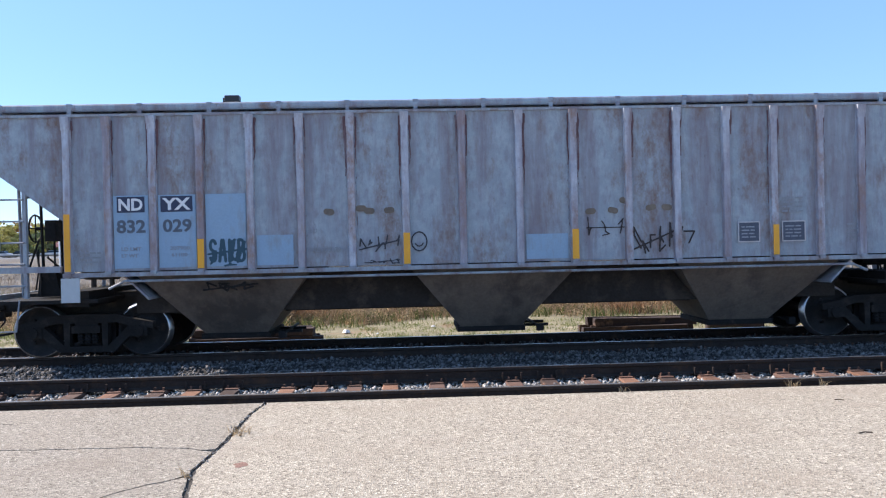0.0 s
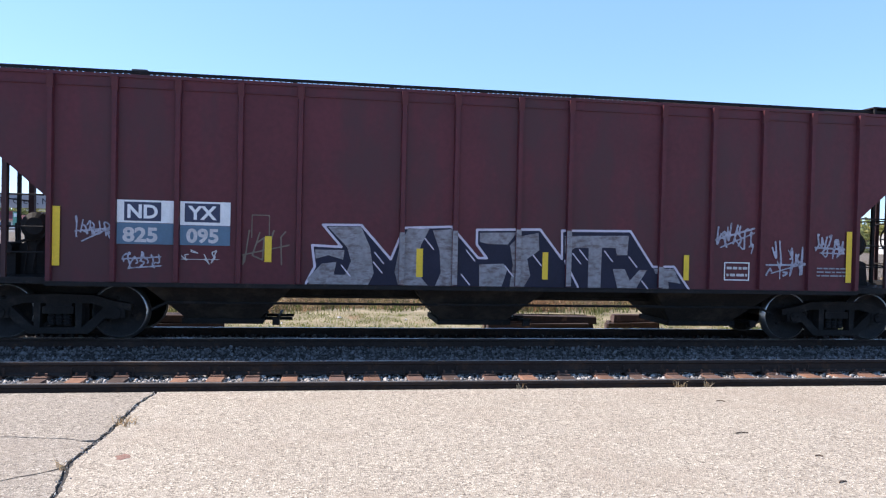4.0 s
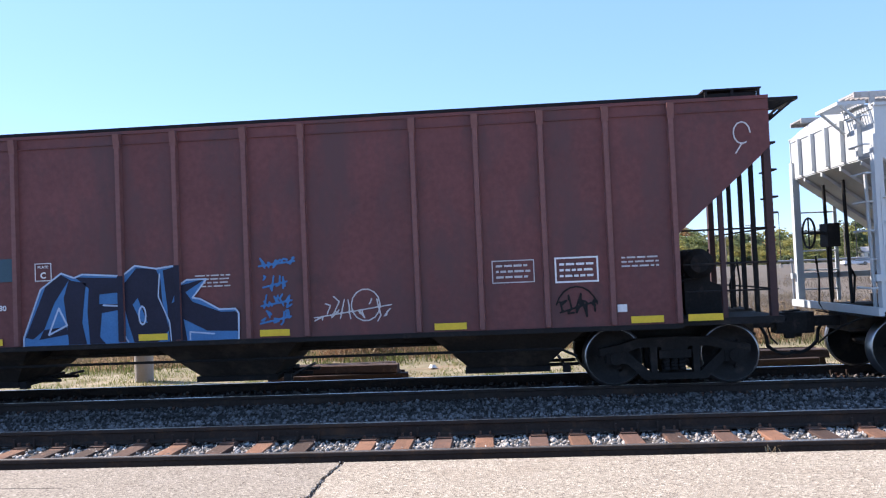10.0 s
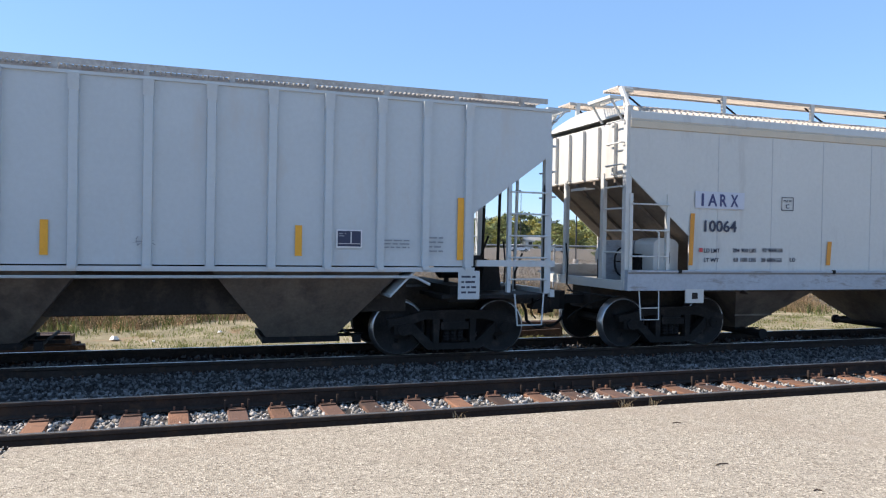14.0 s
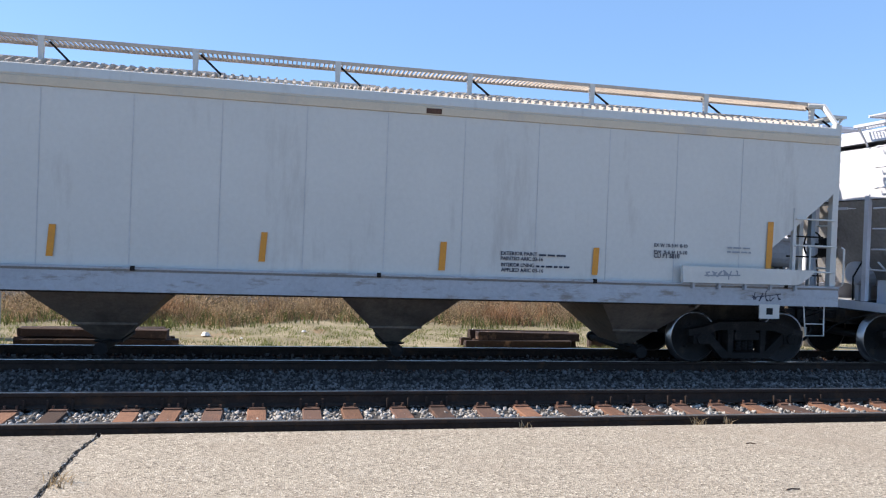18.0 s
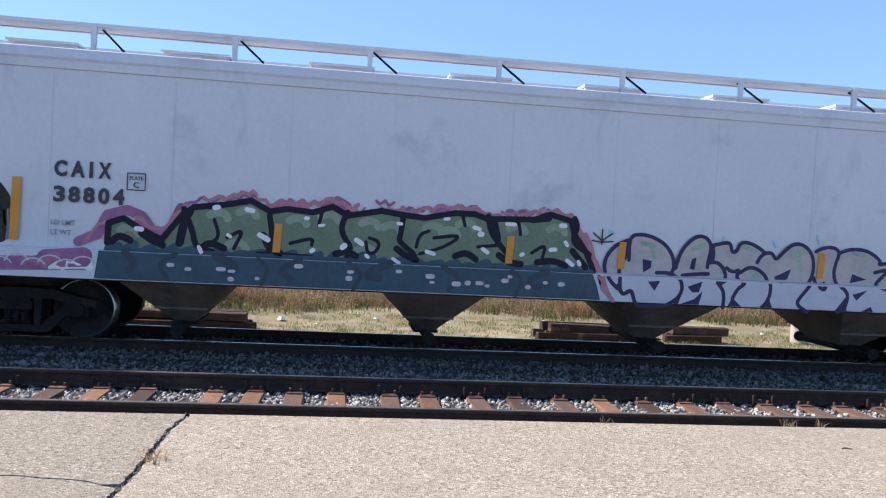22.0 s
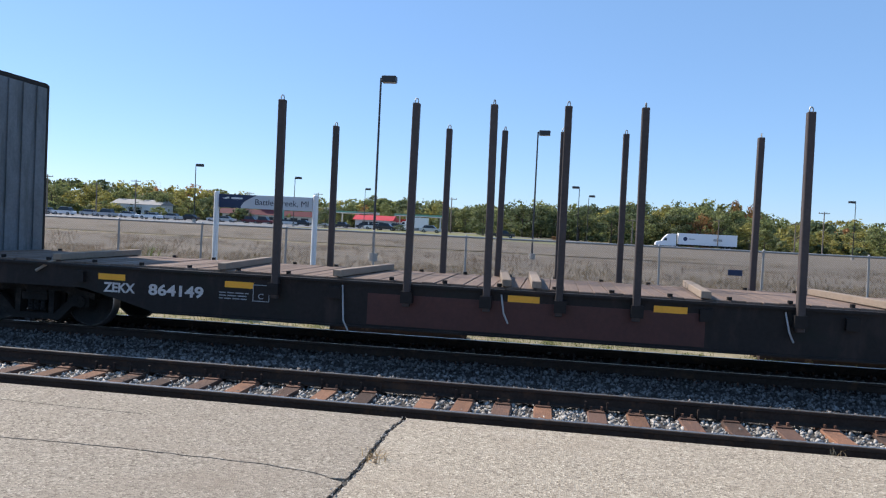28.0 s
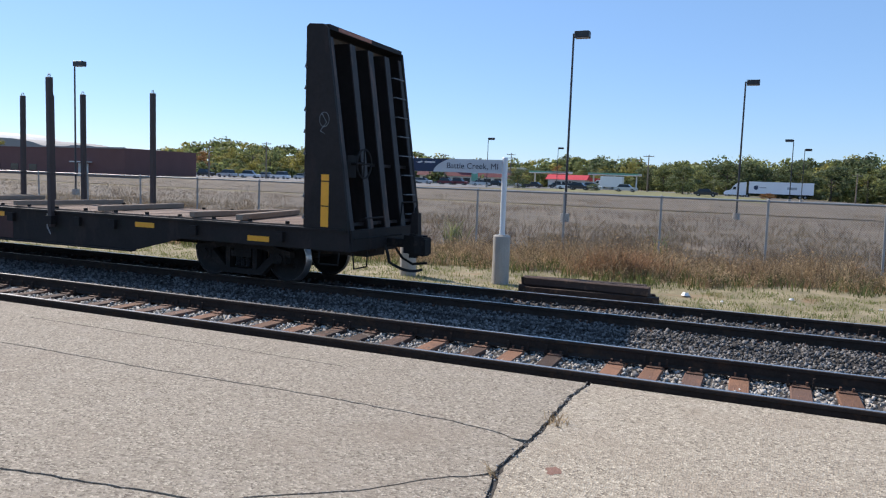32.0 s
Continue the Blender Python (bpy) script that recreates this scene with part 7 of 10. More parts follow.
    spray("graffiti", scribble(1.55, 2.75, 1.15, 1.62, 9, 0.010, 55) + [(arc(2.35, 1.45, 0.22, 0.24, 0, 360, 14), 0.010)], [(-9, 0, "letter_worn", 0.003)], y, car, 0.018, "thin white sprayed tag")
    spray("graffiti", scribble(5.25, 5.8, 1.15, 1.5, 5, 0.014, 56) + [(arc(5.5, 1.2, 0.32, 0.4, 20, 160, 8), 0.012)], [(-9, 0, "steel_black", 0.003)], y, car, 0.018, "black sprayed tag")
    spray("graffiti", scribble(-3.9, -3.5, 1.78, 1.95, 4, 0.011, 57), [(-9, 0, "panel_blue", 0.003)], y, car, 0.016, "small blue tag")
    boxed("stencil_lines", 4.27, 4.90, 1.69, 2.03, y, "letter_worn", car, 0.015)
    bars("small_print", 4.33, 4.84, 1.74, 1.99, 3, y, "letter_worn", car, 12)
    boxed("stencil_lines", 5.20, 5.84, 1.66, 2.04, y, "letter_white", car, 0.025)
    bars("small_print", 5.27, 5.77, 1.72, 1.98, 3, y, "letter_white", car, 13)
    bars("small_print", 6.18, 6.72, 1.84, 2.03, 3, y, "letter_worn", car, 14)
    bars("small_print", -0.28, 0.27, 1.80, 2.02, 4, y, "letter_worn", car, 15)
    plate("white_label", 6.09, 6.23, 1.20, 1.31, y, "letter_white", car)
    plate("white_label", -6.4, -6.26, 1.22, 1.32, y, "letter_white", car)
    stripes(car, [(-7.62, -7.16, 1.05, 1.15), (-3.88, -3.40, 1.03, 1.13), (-1.20, -0.74, 1.03, 1.13), (0.71, 1.17, 1.03, 1.13), (3.38, 3.86, 1.03, 1.13), (6.28, 6.75, 1.03, 1.13), (7.1, 7.6, 1.03, 1.13)], "stripe_lemon", y - 0.008)
    stripes(car, [(-6.83, -6.36, 1.02, 1.13)], "stripe_yellow", y - 0.008)
    spray("graffiti", [(arc(8.0, 3.75, 0.12, 0.16, 0, 300, 10), 0.010), ([(8.0, 3.6), (7.9, 3.45)], 0.010)], [(-9, 0, "letter_worn", 0.003)], y, car, 0.016)


def car_d():
    car = car_root("light grey three-bay covered hopper car with dark lettering", 56.44)
    ribbed_hopper(car, "grey_paint", "grey_paint", "hopper_tan")
    y = SIDE - 0.013
    for w, a, b, z0, z1, m in (("FU", -6.17, -5.78, 2.80, 3.08, "letter_navy"), ("RX", -5.47, -5.06, 2.80, 3.08, "letter_navy"), ("83", -6.19, -5.80, 2.26, 2.53, "letter_navy"), ("20", -5.48, -5.07, 2.26, 2.53, "letter_navy"), ("64", -4.66, -4.24, 2.27, 2.54, "letter_faded")):
        lettering(w, a, b, z0, z1, y - 0.003, m, car, 0.012)
    for w, a, b, z in (("LD LMT", -6.10, -5.79, 1.88), ("207200", -5.48, -5.16, 1.88), ("LT WT", -6.10, -5.85, 1.72), ("60800", -5.43, -5.16, 1.72)):
        lettering(w, a, b, z, z + 0.08, y - 0.003, "letter_navy", car)
    stripes(car, [(-6.94, -6.83, 1.57, 2.5)], "stripe_yellow", y - 0.004, 0.02)
    stripes(car, [(-4.42, -4.31, 1.58, 2.07), (-1.87, -1.77, 1.60, 2.09), (0.96, 1.06, 1.62, 2.09), (4.30, 4.40, 1.64, 2.09), (6.83, 6.95, 1.60, 2.58)], "stripe_yellow", y - 0.004)
    bars("small_print", -0.20, 0.25, 1.74, 2.05, 5, y, "letter_red", car, 17)
    consolidated(car, 4.92, 5.29, 1.78, 2.03, y, 18)
    bars("small_print", 5.65, 6.05, 1.76, 1.92, 3, y, "letter_faded", car, 19)
    bars("small_print", 6.35, 6.6, 1.70, 1.98, 4, y, "letter_faded", car, 20)
    spray("graffiti", [(rounded_line(p), 0.0075) for p, r in scribble(-8.25, -7.2, 2.95, 3.75, 9, 0.008, 61) + scribble(-7.8, -7.0, 2.75, 3.3, 4, 0.008, 66)] + [(rounded_line([(-7.3, 3.0), (-6.95, 2.6), (-6.75, 2.55)]), 0.008)], [(-9, 0, "letter_faded", 0.003)], y, car, 0.014, "faint grey sprayed scrawl")
    spray("graffiti", scribble(-1.35, -1.05, 1.75, 1.95, 3, 0.007, 62) + scribble(2.1, 2.4, 1.75, 1.9, 2, 0.006, 63), [(-9, 0, "letter_faded", 0.003)], y, car, 0.014)
    for a in (-7.2, 6.85):
        plate("routing_board", a, a + 0.36, 0.98, 1.43, -1.60, "grey_paint", car, 0.02)
        bars("small_print", a + 0.05, a + 0.30, 1.05, 1.38, 4, -1.62, "letter_navy", car, 22)


def car_e():
    car = car_root("cream smooth-sided covered hopper car with navy lettering", 76.08)
    smooth_hopper(car, 9.68, 8.43, "cream_paint", "cream_band", [(-6.3, 0.95, 0.14), (-2.25, 0.98, 0.16), (2.15, 0.95, 0.12), (6.38, 0.92, 0.12)], 8.38, 10.40, False, 1.42, 1.10)
    y = SIDE - 0.013
    plate("mark_panel", -8.33, -7.26, 2.56, 2.86, y, "mark_lilac", car)
    for w, a, b in (("I", -8.20, -8.15), ("A", -8.06, -7.86), ("R", -7.80, -7.65), ("X", -7.57, -7.40)):
        lettering(w, a, b, 2.60, 2.82, y - 0.008, "letter_mark", car, 0.022)
    lettering("10064", -8.12, -7.42, 2.14, 2.35, y - 0.003, "letter_navy", car, 0.02)
    for w, a, b, z in (("LD LMT", -8.12, -7.78, 1.77), ("204 900 LBS", -7.50, -6.97, 1.78), ("92 900KGS", -6.83, -6.36, 1.79), ("LT WT", -8.12, -7.80, 1.60), ("63 100 LBS", -7.48, -6.97, 1.61), ("28 600KGS", -6.86, -6.38, 1.61), ("LO", -6.19, -6.06, 1.62), ("CU FT 5810", 6.26, 6.72, 1.84)):
        lettering(w, a, b, z, z + 0.075, y - 0.003, "letter_navy", car)
    boxed("plate_box", -6.41, -6.13, 2.57, 2.82, y, "letter_navy", car, 0.012)
    lettering("PLATE", -6.36, -6.18, 2.73, 2.77, y - 0.003, "letter_navy", car)
    lettering("C", -6.31, -6.23, 2.61, 2.69, y - 0.003, "letter_navy", car)
    stripes(car, [(-8.45, -8.36, 1.54, 2.46)], "stripe_amber", y - 0.002, 0.03)
    stripes(car, [(-5.32, -5.22, 1.56, 2.01), (-2.88, -2.79, 1.57, 2.01), (-0.03, 0.06, 1.58, 2.01)], "stripe_amber", y - 0.002, 0.03)
    stripes(car, [(2.66, 2.76, 1.53, 1.97), (5.18, 5.28, 1.53, 1.97), (8.33, 8.44, 1.62, 2.52)], "stripe_amber", y - 0.002, 0.02)
    lettering("EXTERIOR PAINT", 3.65, 4.25, 1.80, 1.86, y - 0.003, "letter_navy", car)
    lettering("PAINTED ARIC 03-16", 3.65, 4.35, 1.72, 1.78, y - 0.003, "letter_navy", car)
    lettering("INTERIOR LINING", 3.66, 4.20, 1.62, 1.68, y - 0.003, "letter_navy", car)
    lettering("APPLIED ARIC 03-16", 3.66, 4.36, 1.54, 1.60, y - 0.003, "letter_navy", car)
    bars("small_print", 4.28, 4.75, 1.78, 1.86, 1, y, "letter_navy", car, 27)
    bars("small_print", 4.24, 4.83, 1.60, 1.68, 1, y, "letter_navy", car, 28)
    lettering("EX W 10-3 H  8-10", 6.26, 6.86, 2.02, 2.08, y - 0.003, "letter_navy", car)
    lettering("EW  9-6 H 13-10", 6.26, 6.86, 1.91, 1.97, y - 0.003, "letter_navy", car)
    bars("small_print", 7.60, 8.06, 1.95, 2.09, 2, y, "letter_faded", car, 25)
    plate("red_dot", -8.22, -8.15, 1.78, 1.85, y, "roof_red", car)
    plate("rust_spot", 2.38, 2.62, 3.92, 4.0, y - 0.012, "plate_rust", car)
    bm = bmesh.new()
    prism_xz(bm, [(6.72, 1.46), (8.85, 1.46), (9.02, 1.56), (9.22, 1.72), (6.70, 1.73)], -1.74, -1.66)
    step = part("crossover_step", bm, "cream_paint", car, "slanted pale running board above the sill")
    for k in range(5):
        bm = bmesh.new()
        box(bm, 6.9 + k * 0.48, 6.94 + k * 0.48, -1.72, -1.60, 1.36, 1.47)
        part("step_bracket", bm, "sill_grey", step)
    spray("graffiti", scribble(7.1, 7.75, 1.52, 1.68, 6, 0.012, 72), [(-9, 0, "letter_faded", 0.003)], -1.742, car, 0.014, "worn grey tag")
    bm = bmesh.new()
    arch = [(-8.98, 1.43), (-8.46, 1.43), (-8.46, 1.90)] + [(-8.72 + 0.26 * math.cos(k * math.pi / 8), 1.90 + 0.12 * math.sin(k * math.pi / 8)) for k in range(1, 8)] + [(-8.98, 1.90)]
    prism_xz(bm, arch, -1.30, -0.7)
    shroud = part("slope_shroud", bm, "cream_paint", car, "rounded cream housing below the slope sheet")
    bm = bmesh.new()
    prism_xz(bm, [(-8.70 + 0.065 * math.cos(k * math.pi / 8), 1.66 + 0.20 * math.sin(k * math.pi / 8)) for k in range(16)], -1.304, -1.3005)
    part("access_hole", bm, "steel_black", shroud, "dark oval hole")
    # brake gear crowding the end bay
    tank(car, 8.55, 9.45, -0.55, 2.02, 0.27, "bluish_grey")
    bm = bmesh.new()
    box(bm, 8.50, 9.35, -0.95, -0.25, 1.46, 1.70)
    box(bm, 8.60, 8.95, -1.15, -0.95, 1.30, 1.62)
    part("brake_cylinder", bm, "steel_black", car)
    for q in (-1.15, -0.25, 0.25, 1.15):
        bm = bmesh.new()
        box(bm, 9.50, 9.58, q - 0.05, q + 0.05, 1.15, 3.15)
        part("end_post", bm, "bluish_grey", car)
    for z in (1.62, 1.95, 2.3):
        grab(car, [(8.9, -1.35, z), (9.62, -1.35, z)], "steel_black")
    for a in (-8.55, 8.2):
        plate("routing_board", a, a + 0.38, 0.88, 1.12, -1.64, "cream_paint", car, 0.02)
        plate("board_slot", a + 0.13, a + 0.25, 0.95, 1.06, -1.661, "steel_black", car)
    spray("graffiti", scribble(8.05, 8.6, 1.17, 1.36, 5, 0.008, 71), [(-9, 0, "letter_navy", 0.003)], -1.652, car, 0.014)


def rounded_line(pts):
    """Corners of a drawn line cut twice, for a hand's curve."""
    for _ in range(2):
        out = [pts[0]]
        for (a, b), (c, d) in zip(pts[:-1], pts[1:]):
            out += [(a * 0.75 + c * 0.25, b * 0.75 + d * 0.25), (a * 0.25 + c * 0.75, b * 0.25 + d * 0.75)]
        pts = out + [pts[-1]]
    return pts


def car_f():
    car = car_root("white smooth-sided covered hopper car covered in green and pink graffiti", 96.44)
    smooth_hopper(car, 9.28, 8.02, "white_paint", "white_paint", [(-5.72, 0.80, 0.16), (-1.88, 0.82, 0.16), (1.92, 0.86, 0.18), (5.75, 0.85, 0.2)], 8.02, 10.05, True, 1.39, 0.98)
    y = SIDE - 0.013
    for w, a, b in (("C", -7.36, -7.19), ("A", -7.14, -6.95), ("I", -6.89, -6.84), ("X", -6.77, -6.59)):
        lettering(w, a, b, 2.40, 2.63, y - 0.003, "letter_dark", car, 0.042)
    for k, w in enumerate("38804"):
        lettering(w, -7.36 + 0.2 * k, -7.205 + 0.2 * k, 2.04, 2.27, y - 0.003, "letter_dark", car, 0.042)
    boxed("plate_box", -6.38, -6.12, 2.26, 2.51, y, "letter_dark", car, 0.014)
    lettering("PLATE", -6.34, -6.16, 2.41, 2.46, y - 0.003, "letter_dark", car)
    lettering("C", -6.29, -6.21, 2.30, 2.38, y - 0.003, "letter_dark", car)
    lettering("LD LMT", -7.38, -7.05, 1.72, 1.79, y - 0.003, "letter_faded", car)
    lettering("LT WT", -7.38, -7.10, 1.58, 1.65, y - 0.003, "letter_faded", car)
    plate("paint_patch", 5.57, 8.0, 1.50, 2.36, y, "white_patch", car)
    bars("small_print", 6.84, 7.38, 1.72, 1.92, 3, y - 0.005, "letter_faded", car, 30)
    # green throw-up over teal with a ragged black edge and pink flames
    top = [(-6.61, 1.50), (-6.6, 1.78), (-6.4, 1.86), (-6.17, 1.72), (-5.87, 1.58), (-5.59, 1.96), (-5.44, 2.07), (-5.01, 2.13), (-4.64, 2.21), (-4.37, 2.07), (-4.12, 2.12), (-3.75, 2.09), (-3.47, 2.19), (-3.24, 2.07), (-2.75, 2.17), (-2.45, 2.13), (-2.1, 2.10), (-1.64, 2.20), (-1.35, 2.20), (-1.16, 2.14), (-0.42, 2.17), (-0.18, 2.26), (0.15, 2.18), (0.21, 1.99), (0.41, 1.72), (0.55, 1.43)]
    rng = random.Random(41)
    def above(x):
        for (a, p), (b, q) in zip(top[:-1], top[1:]):
            if a <= x <= b and b > a:
                return p + (q - p) * (x - a) / (b - a)
        return 1.6
    for tone, count, seed in (("graf_pink", 15, 0.0), ("graf_coral", 17, 0.3)):
        licks = []
        for k in range(count):
            x0 = -6.2 + 6.2 * (k + seed) / count + rng.uniform(-0.15, 0.15)
            lift, reach = rng.uniform(0.03, 0.13), rng.uniform(0.25, 0.55)
            licks.append(([(x0 + reach * q / 6, above(x0 + reach * q / 6) + lift + 0.035 * math.sin(q * 2.1 + k)) for q in range(7)], rng.uniform(0.014, 0.034)))
        spray("graffiti", licks, [(-9, 0.0, tone, 0.003 if tone == "graf_pink" else 0.004)], y, car, 0.018, "thin sprayed flames in pink and coral")
    spray("graffiti", [([(-7.0, 1.5), (-6.75, 1.62), (-6.62, 1.9), (-6.35, 1.98), (-6.15, 1.9), (-6.0, 1.7)], 0.07), ([(-5.9, 1.65), (-5.75, 1.75), (-5.62, 2.05)], 0.07), ([(-3.6, 2.22), (-3.4, 2.30), (-3.25, 2.22)], 0.05), ([(-2.0, 2.22), (-1.7, 2.24)], 0.04)], [(-9, 0.0, "graf_pink", 0.0035)], y, car, 0.025, "pink sprayed flames")
    spray("graffiti", [([(0.22, 2.05), (0.33, 1.9), (0.36, 1.75), (0.50, 1.6), (0.55, 1.45)], 0.03), ([(0.30, 2.06), (0.44, 1.86), (0.46, 1.72), (0.62, 1.55)], 0.018), ([(-6.9, 1.52), (-6.75, 1.75), (-6.55, 1.82)], 0.02)], [(-9, 0.0, "graf_coral", 0.0045)], y, car, 0.018, "coral sprayed flames")
    bm = bmesh.new()
    prism_xz(bm, top + [(-6.61, 1.43)], y - 0.006, y)
    part("graffiti", bm, "graf_green", car, "dull green fill of a bubble-letter piece")
    seams = ([(-4.37, 2.0), (-4.32, 1.74), (-4.36, 1.44), (-4.51, 1.44)],
        [(-3.25, 2.12), (-3.34, 1.9), (-3.28, 1.74), (-3.17, 1.61), (-3.23, 1.45)],
        [(-2.42, 2.13), (-2.45, 1.84), (-2.48, 1.73), (-2.2, 1.53), (-2.25, 1.44)],
        [(-1.14, 2.18), (-1.1, 1.96), (-0.98, 1.8), (-0.77, 1.57)],
        [(-5.58, 2.04), (-5.45, 1.74), (-5.39, 1.48), (-5.16, 1.44)],
        [(0.21, 2.22), (0.27, 2.09), (0.17, 1.86), (0.47, 1.68)])
    inner = ([(-5.15, 1.91), (-5.06, 1.65), (-5.24, 1.54)],
        [(-4.96, 1.66), (-4.72, 1.8), (-4.86, 1.5)],
        [(-4.06, 1.62), (-3.73, 1.72), (-3.75, 1.61)],
        [(-4.16, 1.46), (-3.74, 1.44)],
        [(-2.91, 1.76), (-2.75, 1.71), (-2.8, 1.55), (-2.93, 1.52), (-2.96, 1.7)],
        [(-2.21, 1.66), (-2.17, 1.85), (-2.03, 1.91)],
        [(-1.95, 1.81), (-1.51, 1.88), (-1.78, 1.68), (-2.15, 1.56)],
        [(-0.92, 2.13), (-0.67, 2.15), (-0.63, 1.93)],
        [(-1.28, 1.71), (-0.95, 1.75)],
        [(-0.44, 1.66), (-0.22, 1.81), (-0.27, 1.59)],
        [(-3.62, 2.1), (-3.66, 1.91)],
        [(-1.53, 2.16), (-1.49, 2.02)])
    spray("graffiti", [(top, 0.045)] + [(rounded_line(w), 0.042) for w in seams] + [(rounded_line(w), 0.026) for w in inner], [(-9, 0, "graf_night", 0.009)], y, car, 0.018, "ragged black outlines and strokes")
    spray("graffiti", [([(-5.62, 1.55), (-5.56, 1.9), (-5.5, 2.0)], 0.06), ([(-1.05, 2.12), (-0.98, 1.85)], 0.055), ([(-0.45, 2.16), (-0.2, 2.2)], 0.05)], [(-9, 0, "graf_night", 0.0095)], y, car, 0.02, "black shading")
    rng = random.Random(12)
    spots = [(-6.22, 1.72), (-5.35, 1.5), (-5.15, 2.08), (-4.7, 2.08), (-4.95, 1.7), (-4.5, 1.72), (-3.85, 2.0), (-3.65, 1.9), (-3.75, 1.52), (-3.3, 1.6), (-2.95, 1.5), (-2.5, 2.0), (-2.55, 1.47), (-2.05, 1.6), (-1.35, 2.0), (-1.25, 1.9), (-0.85, 2.08), (0.0, 2.1), (0.08, 1.85), (-0.15, 1.72), (-0.6, 1.62), (-1.2, 1.68), (-1.8, 2.1), (-3.1, 1.72), (0.3, 1.56), (0.12, 1.57)]
    dots = [([(a, b), (a + rng.uniform(0.02, 0.13), b + rng.uniform(-0.07, 0.03))], rng.uniform(0.022, 0.042)) for a, b in spots]
    spray("graffiti", dots, [(-9, 0, "letter_white", 0.013)], y, car, 0.016, "white paint highlights")
    glow = [(-5.12, 2.02), (-4.72, 2.08), (-4.0, 2.0), (-3.55, 2.08), (-2.95, 2.02), (-2.62, 1.98), (-2.0, 2.0), (-1.5, 2.08), (-0.72, 2.06), (-0.1, 2.08), (-6.35, 1.74), (-4.85, 1.6), (-3.0, 1.62), (-1.75, 1.95)]
    spray("graffiti", [(rounded_line([(a - 0.09, b - 0.05), (a, b), (a + 0.12, b - 0.02), (a + 0.16, b - 0.09)]), 0.055) for a, b in glow], [(-9, 0, "graf_leaf", 0.0075)], y, car, 0.02, "pale green sheen on the letters")
    shade = ([(-6.55, 1.52), (-6.45, 1.62), (-6.3, 1.55)], [(-6.15, 1.66), (-6.0, 1.56), (-5.85, 1.50)], [(-5.3, 1.5), (-5.2, 1.58), (-5.0, 1.5)], [(-4.45, 1.72), (-4.36, 1.52), (-4.2, 1.47)], [(-3.4, 1.5), (-3.22, 1.55), (-3.1, 1.48)],
             [(-2.5, 1.62), (-2.36, 1.52), (-2.2, 1.47)], [(-1.62, 1.55), (-1.45, 1.62), (-1.3, 1.52)], [(-0.95, 1.6), (-0.8, 1.5), (-0.6, 1.48)], [(-0.35, 1.52), (-0.1, 1.56), (0.1, 1.49)], [(0.2, 1.72), (0.32, 1.58), (0.42, 1.48)])
    spray("graffiti", [(rounded_line(w), 0.05) for w in shade], [(-9, 0, "graf_night", 0.0098)], y, car, 0.02, "black shading between the letters")
    lumps = [([(x, 1.42), (x + rng.uniform(0.05, 0.2), 1.42 + rng.uniform(0.0, 0.07))], rng.uniform(0.04, 0.075)) for x in [-6.55 + 0.24 * k + rng.uniform(-0.06, 0.06) for k in range(29)]]
    spray("graffiti", lumps, [(-9, 0, "graf_teal", 0.0088)], y, car, 0.022, "teal paint rising between the letters")
    # lower halves run on over the sill, which stands proud
    low = -1.652
    bm = bmesh.new()
    prism_xz(bm, [(-6.75, 0.99), (0.66, 0.99), (0.60, 1.2), (0.52, 1.385), (-6.70, 1.385)], low - 0.003, low)
    part("graffiti", bm, "graf_teal", car, "teal sprayed base")
    bm = bmesh.new()
    prism_xz(bm, [(-6.66, 1.392), (0.56, 1.392), (0.54, 1.45), (-6.62, 1.45)], y - 0.0098, y)
    box(bm, -6.70, 0.53, -1.650, y - 0.0100, 1.390, 1.3935)
    part("graffiti", bm, "graf_teal", car, "teal paint running over the sill's top")
    runs = [(rounded_line([(x, 1.38), (x + d, 1.30), (x + d * 1.4, 1.20), (x + d * 0.6, z)]), r) for x, d, z, r in ((-6.35, 0.10, 1.12, 0.05), (-5.65, -0.16, 1.02, 0.035), (-5.1, 0.22, 1.16, 0.06), (-4.5, 0.10, 1.01, 0.03), (-3.9, -0.2, 1.1, 0.045), (-3.2, 0.14, 1.0, 0.032), (-2.6, -0.24, 1.18, 0.06), (-1.8, 0.18, 1.05, 0.04), (-0.75, 0.12, 1.0, 0.03), (-0.2, -0.2, 1.14, 0.05))]
    spray("graffiti", runs, [(-9, 0, "graf_deep", 0.005)], low, car, 0.02, "dark blue runs below the letters")
    spray("graffiti", [([(0.62, 1.35), (0.68, 1.2), (0.80, 1.08)], 0.03)], [(-9, 0, "graf_night", 0.005)], low, car, 0.02, "black run")
    spray("graffiti", [([(-8.3, 1.14), (-6.9, 1.2)], 0.10), ([(-7.4, 1.25), (-6.9, 1.3)], 0.12)], [(-9, 0, "graf_pink", 0.003)], low, car, 0.03)
    dots = [([(x, z), (x + rng.uniform(0.02, 0.08), z)], rng.uniform(0.018, 0.04)) for x, z in [(rng.uniform(-6.6, 0.2), rng.uniform(1.05, 1.33)) for _ in range(22)]]
    spray("graffiti", dots, [(-9, 0, "letter_worn", 0.007)], low, car, 0.018)
    spray("graffiti", scribble(-7.35, -6.75, 1.08, 1.22, 4, 0.012, 81), [(-9, 0, "letter_white", 0.007)], low, car, 0.016)
    spray("graffiti", [(arc(-8.0 + 0.22 * k, 1.12 + 0.05 * (k % 2), 0.16, 0.12, 20, 170, 7), 0.010) for k in range(6)], [(-9, 0, "graf_lilac", 0.006)], low, car, 0.014, "pale curls")
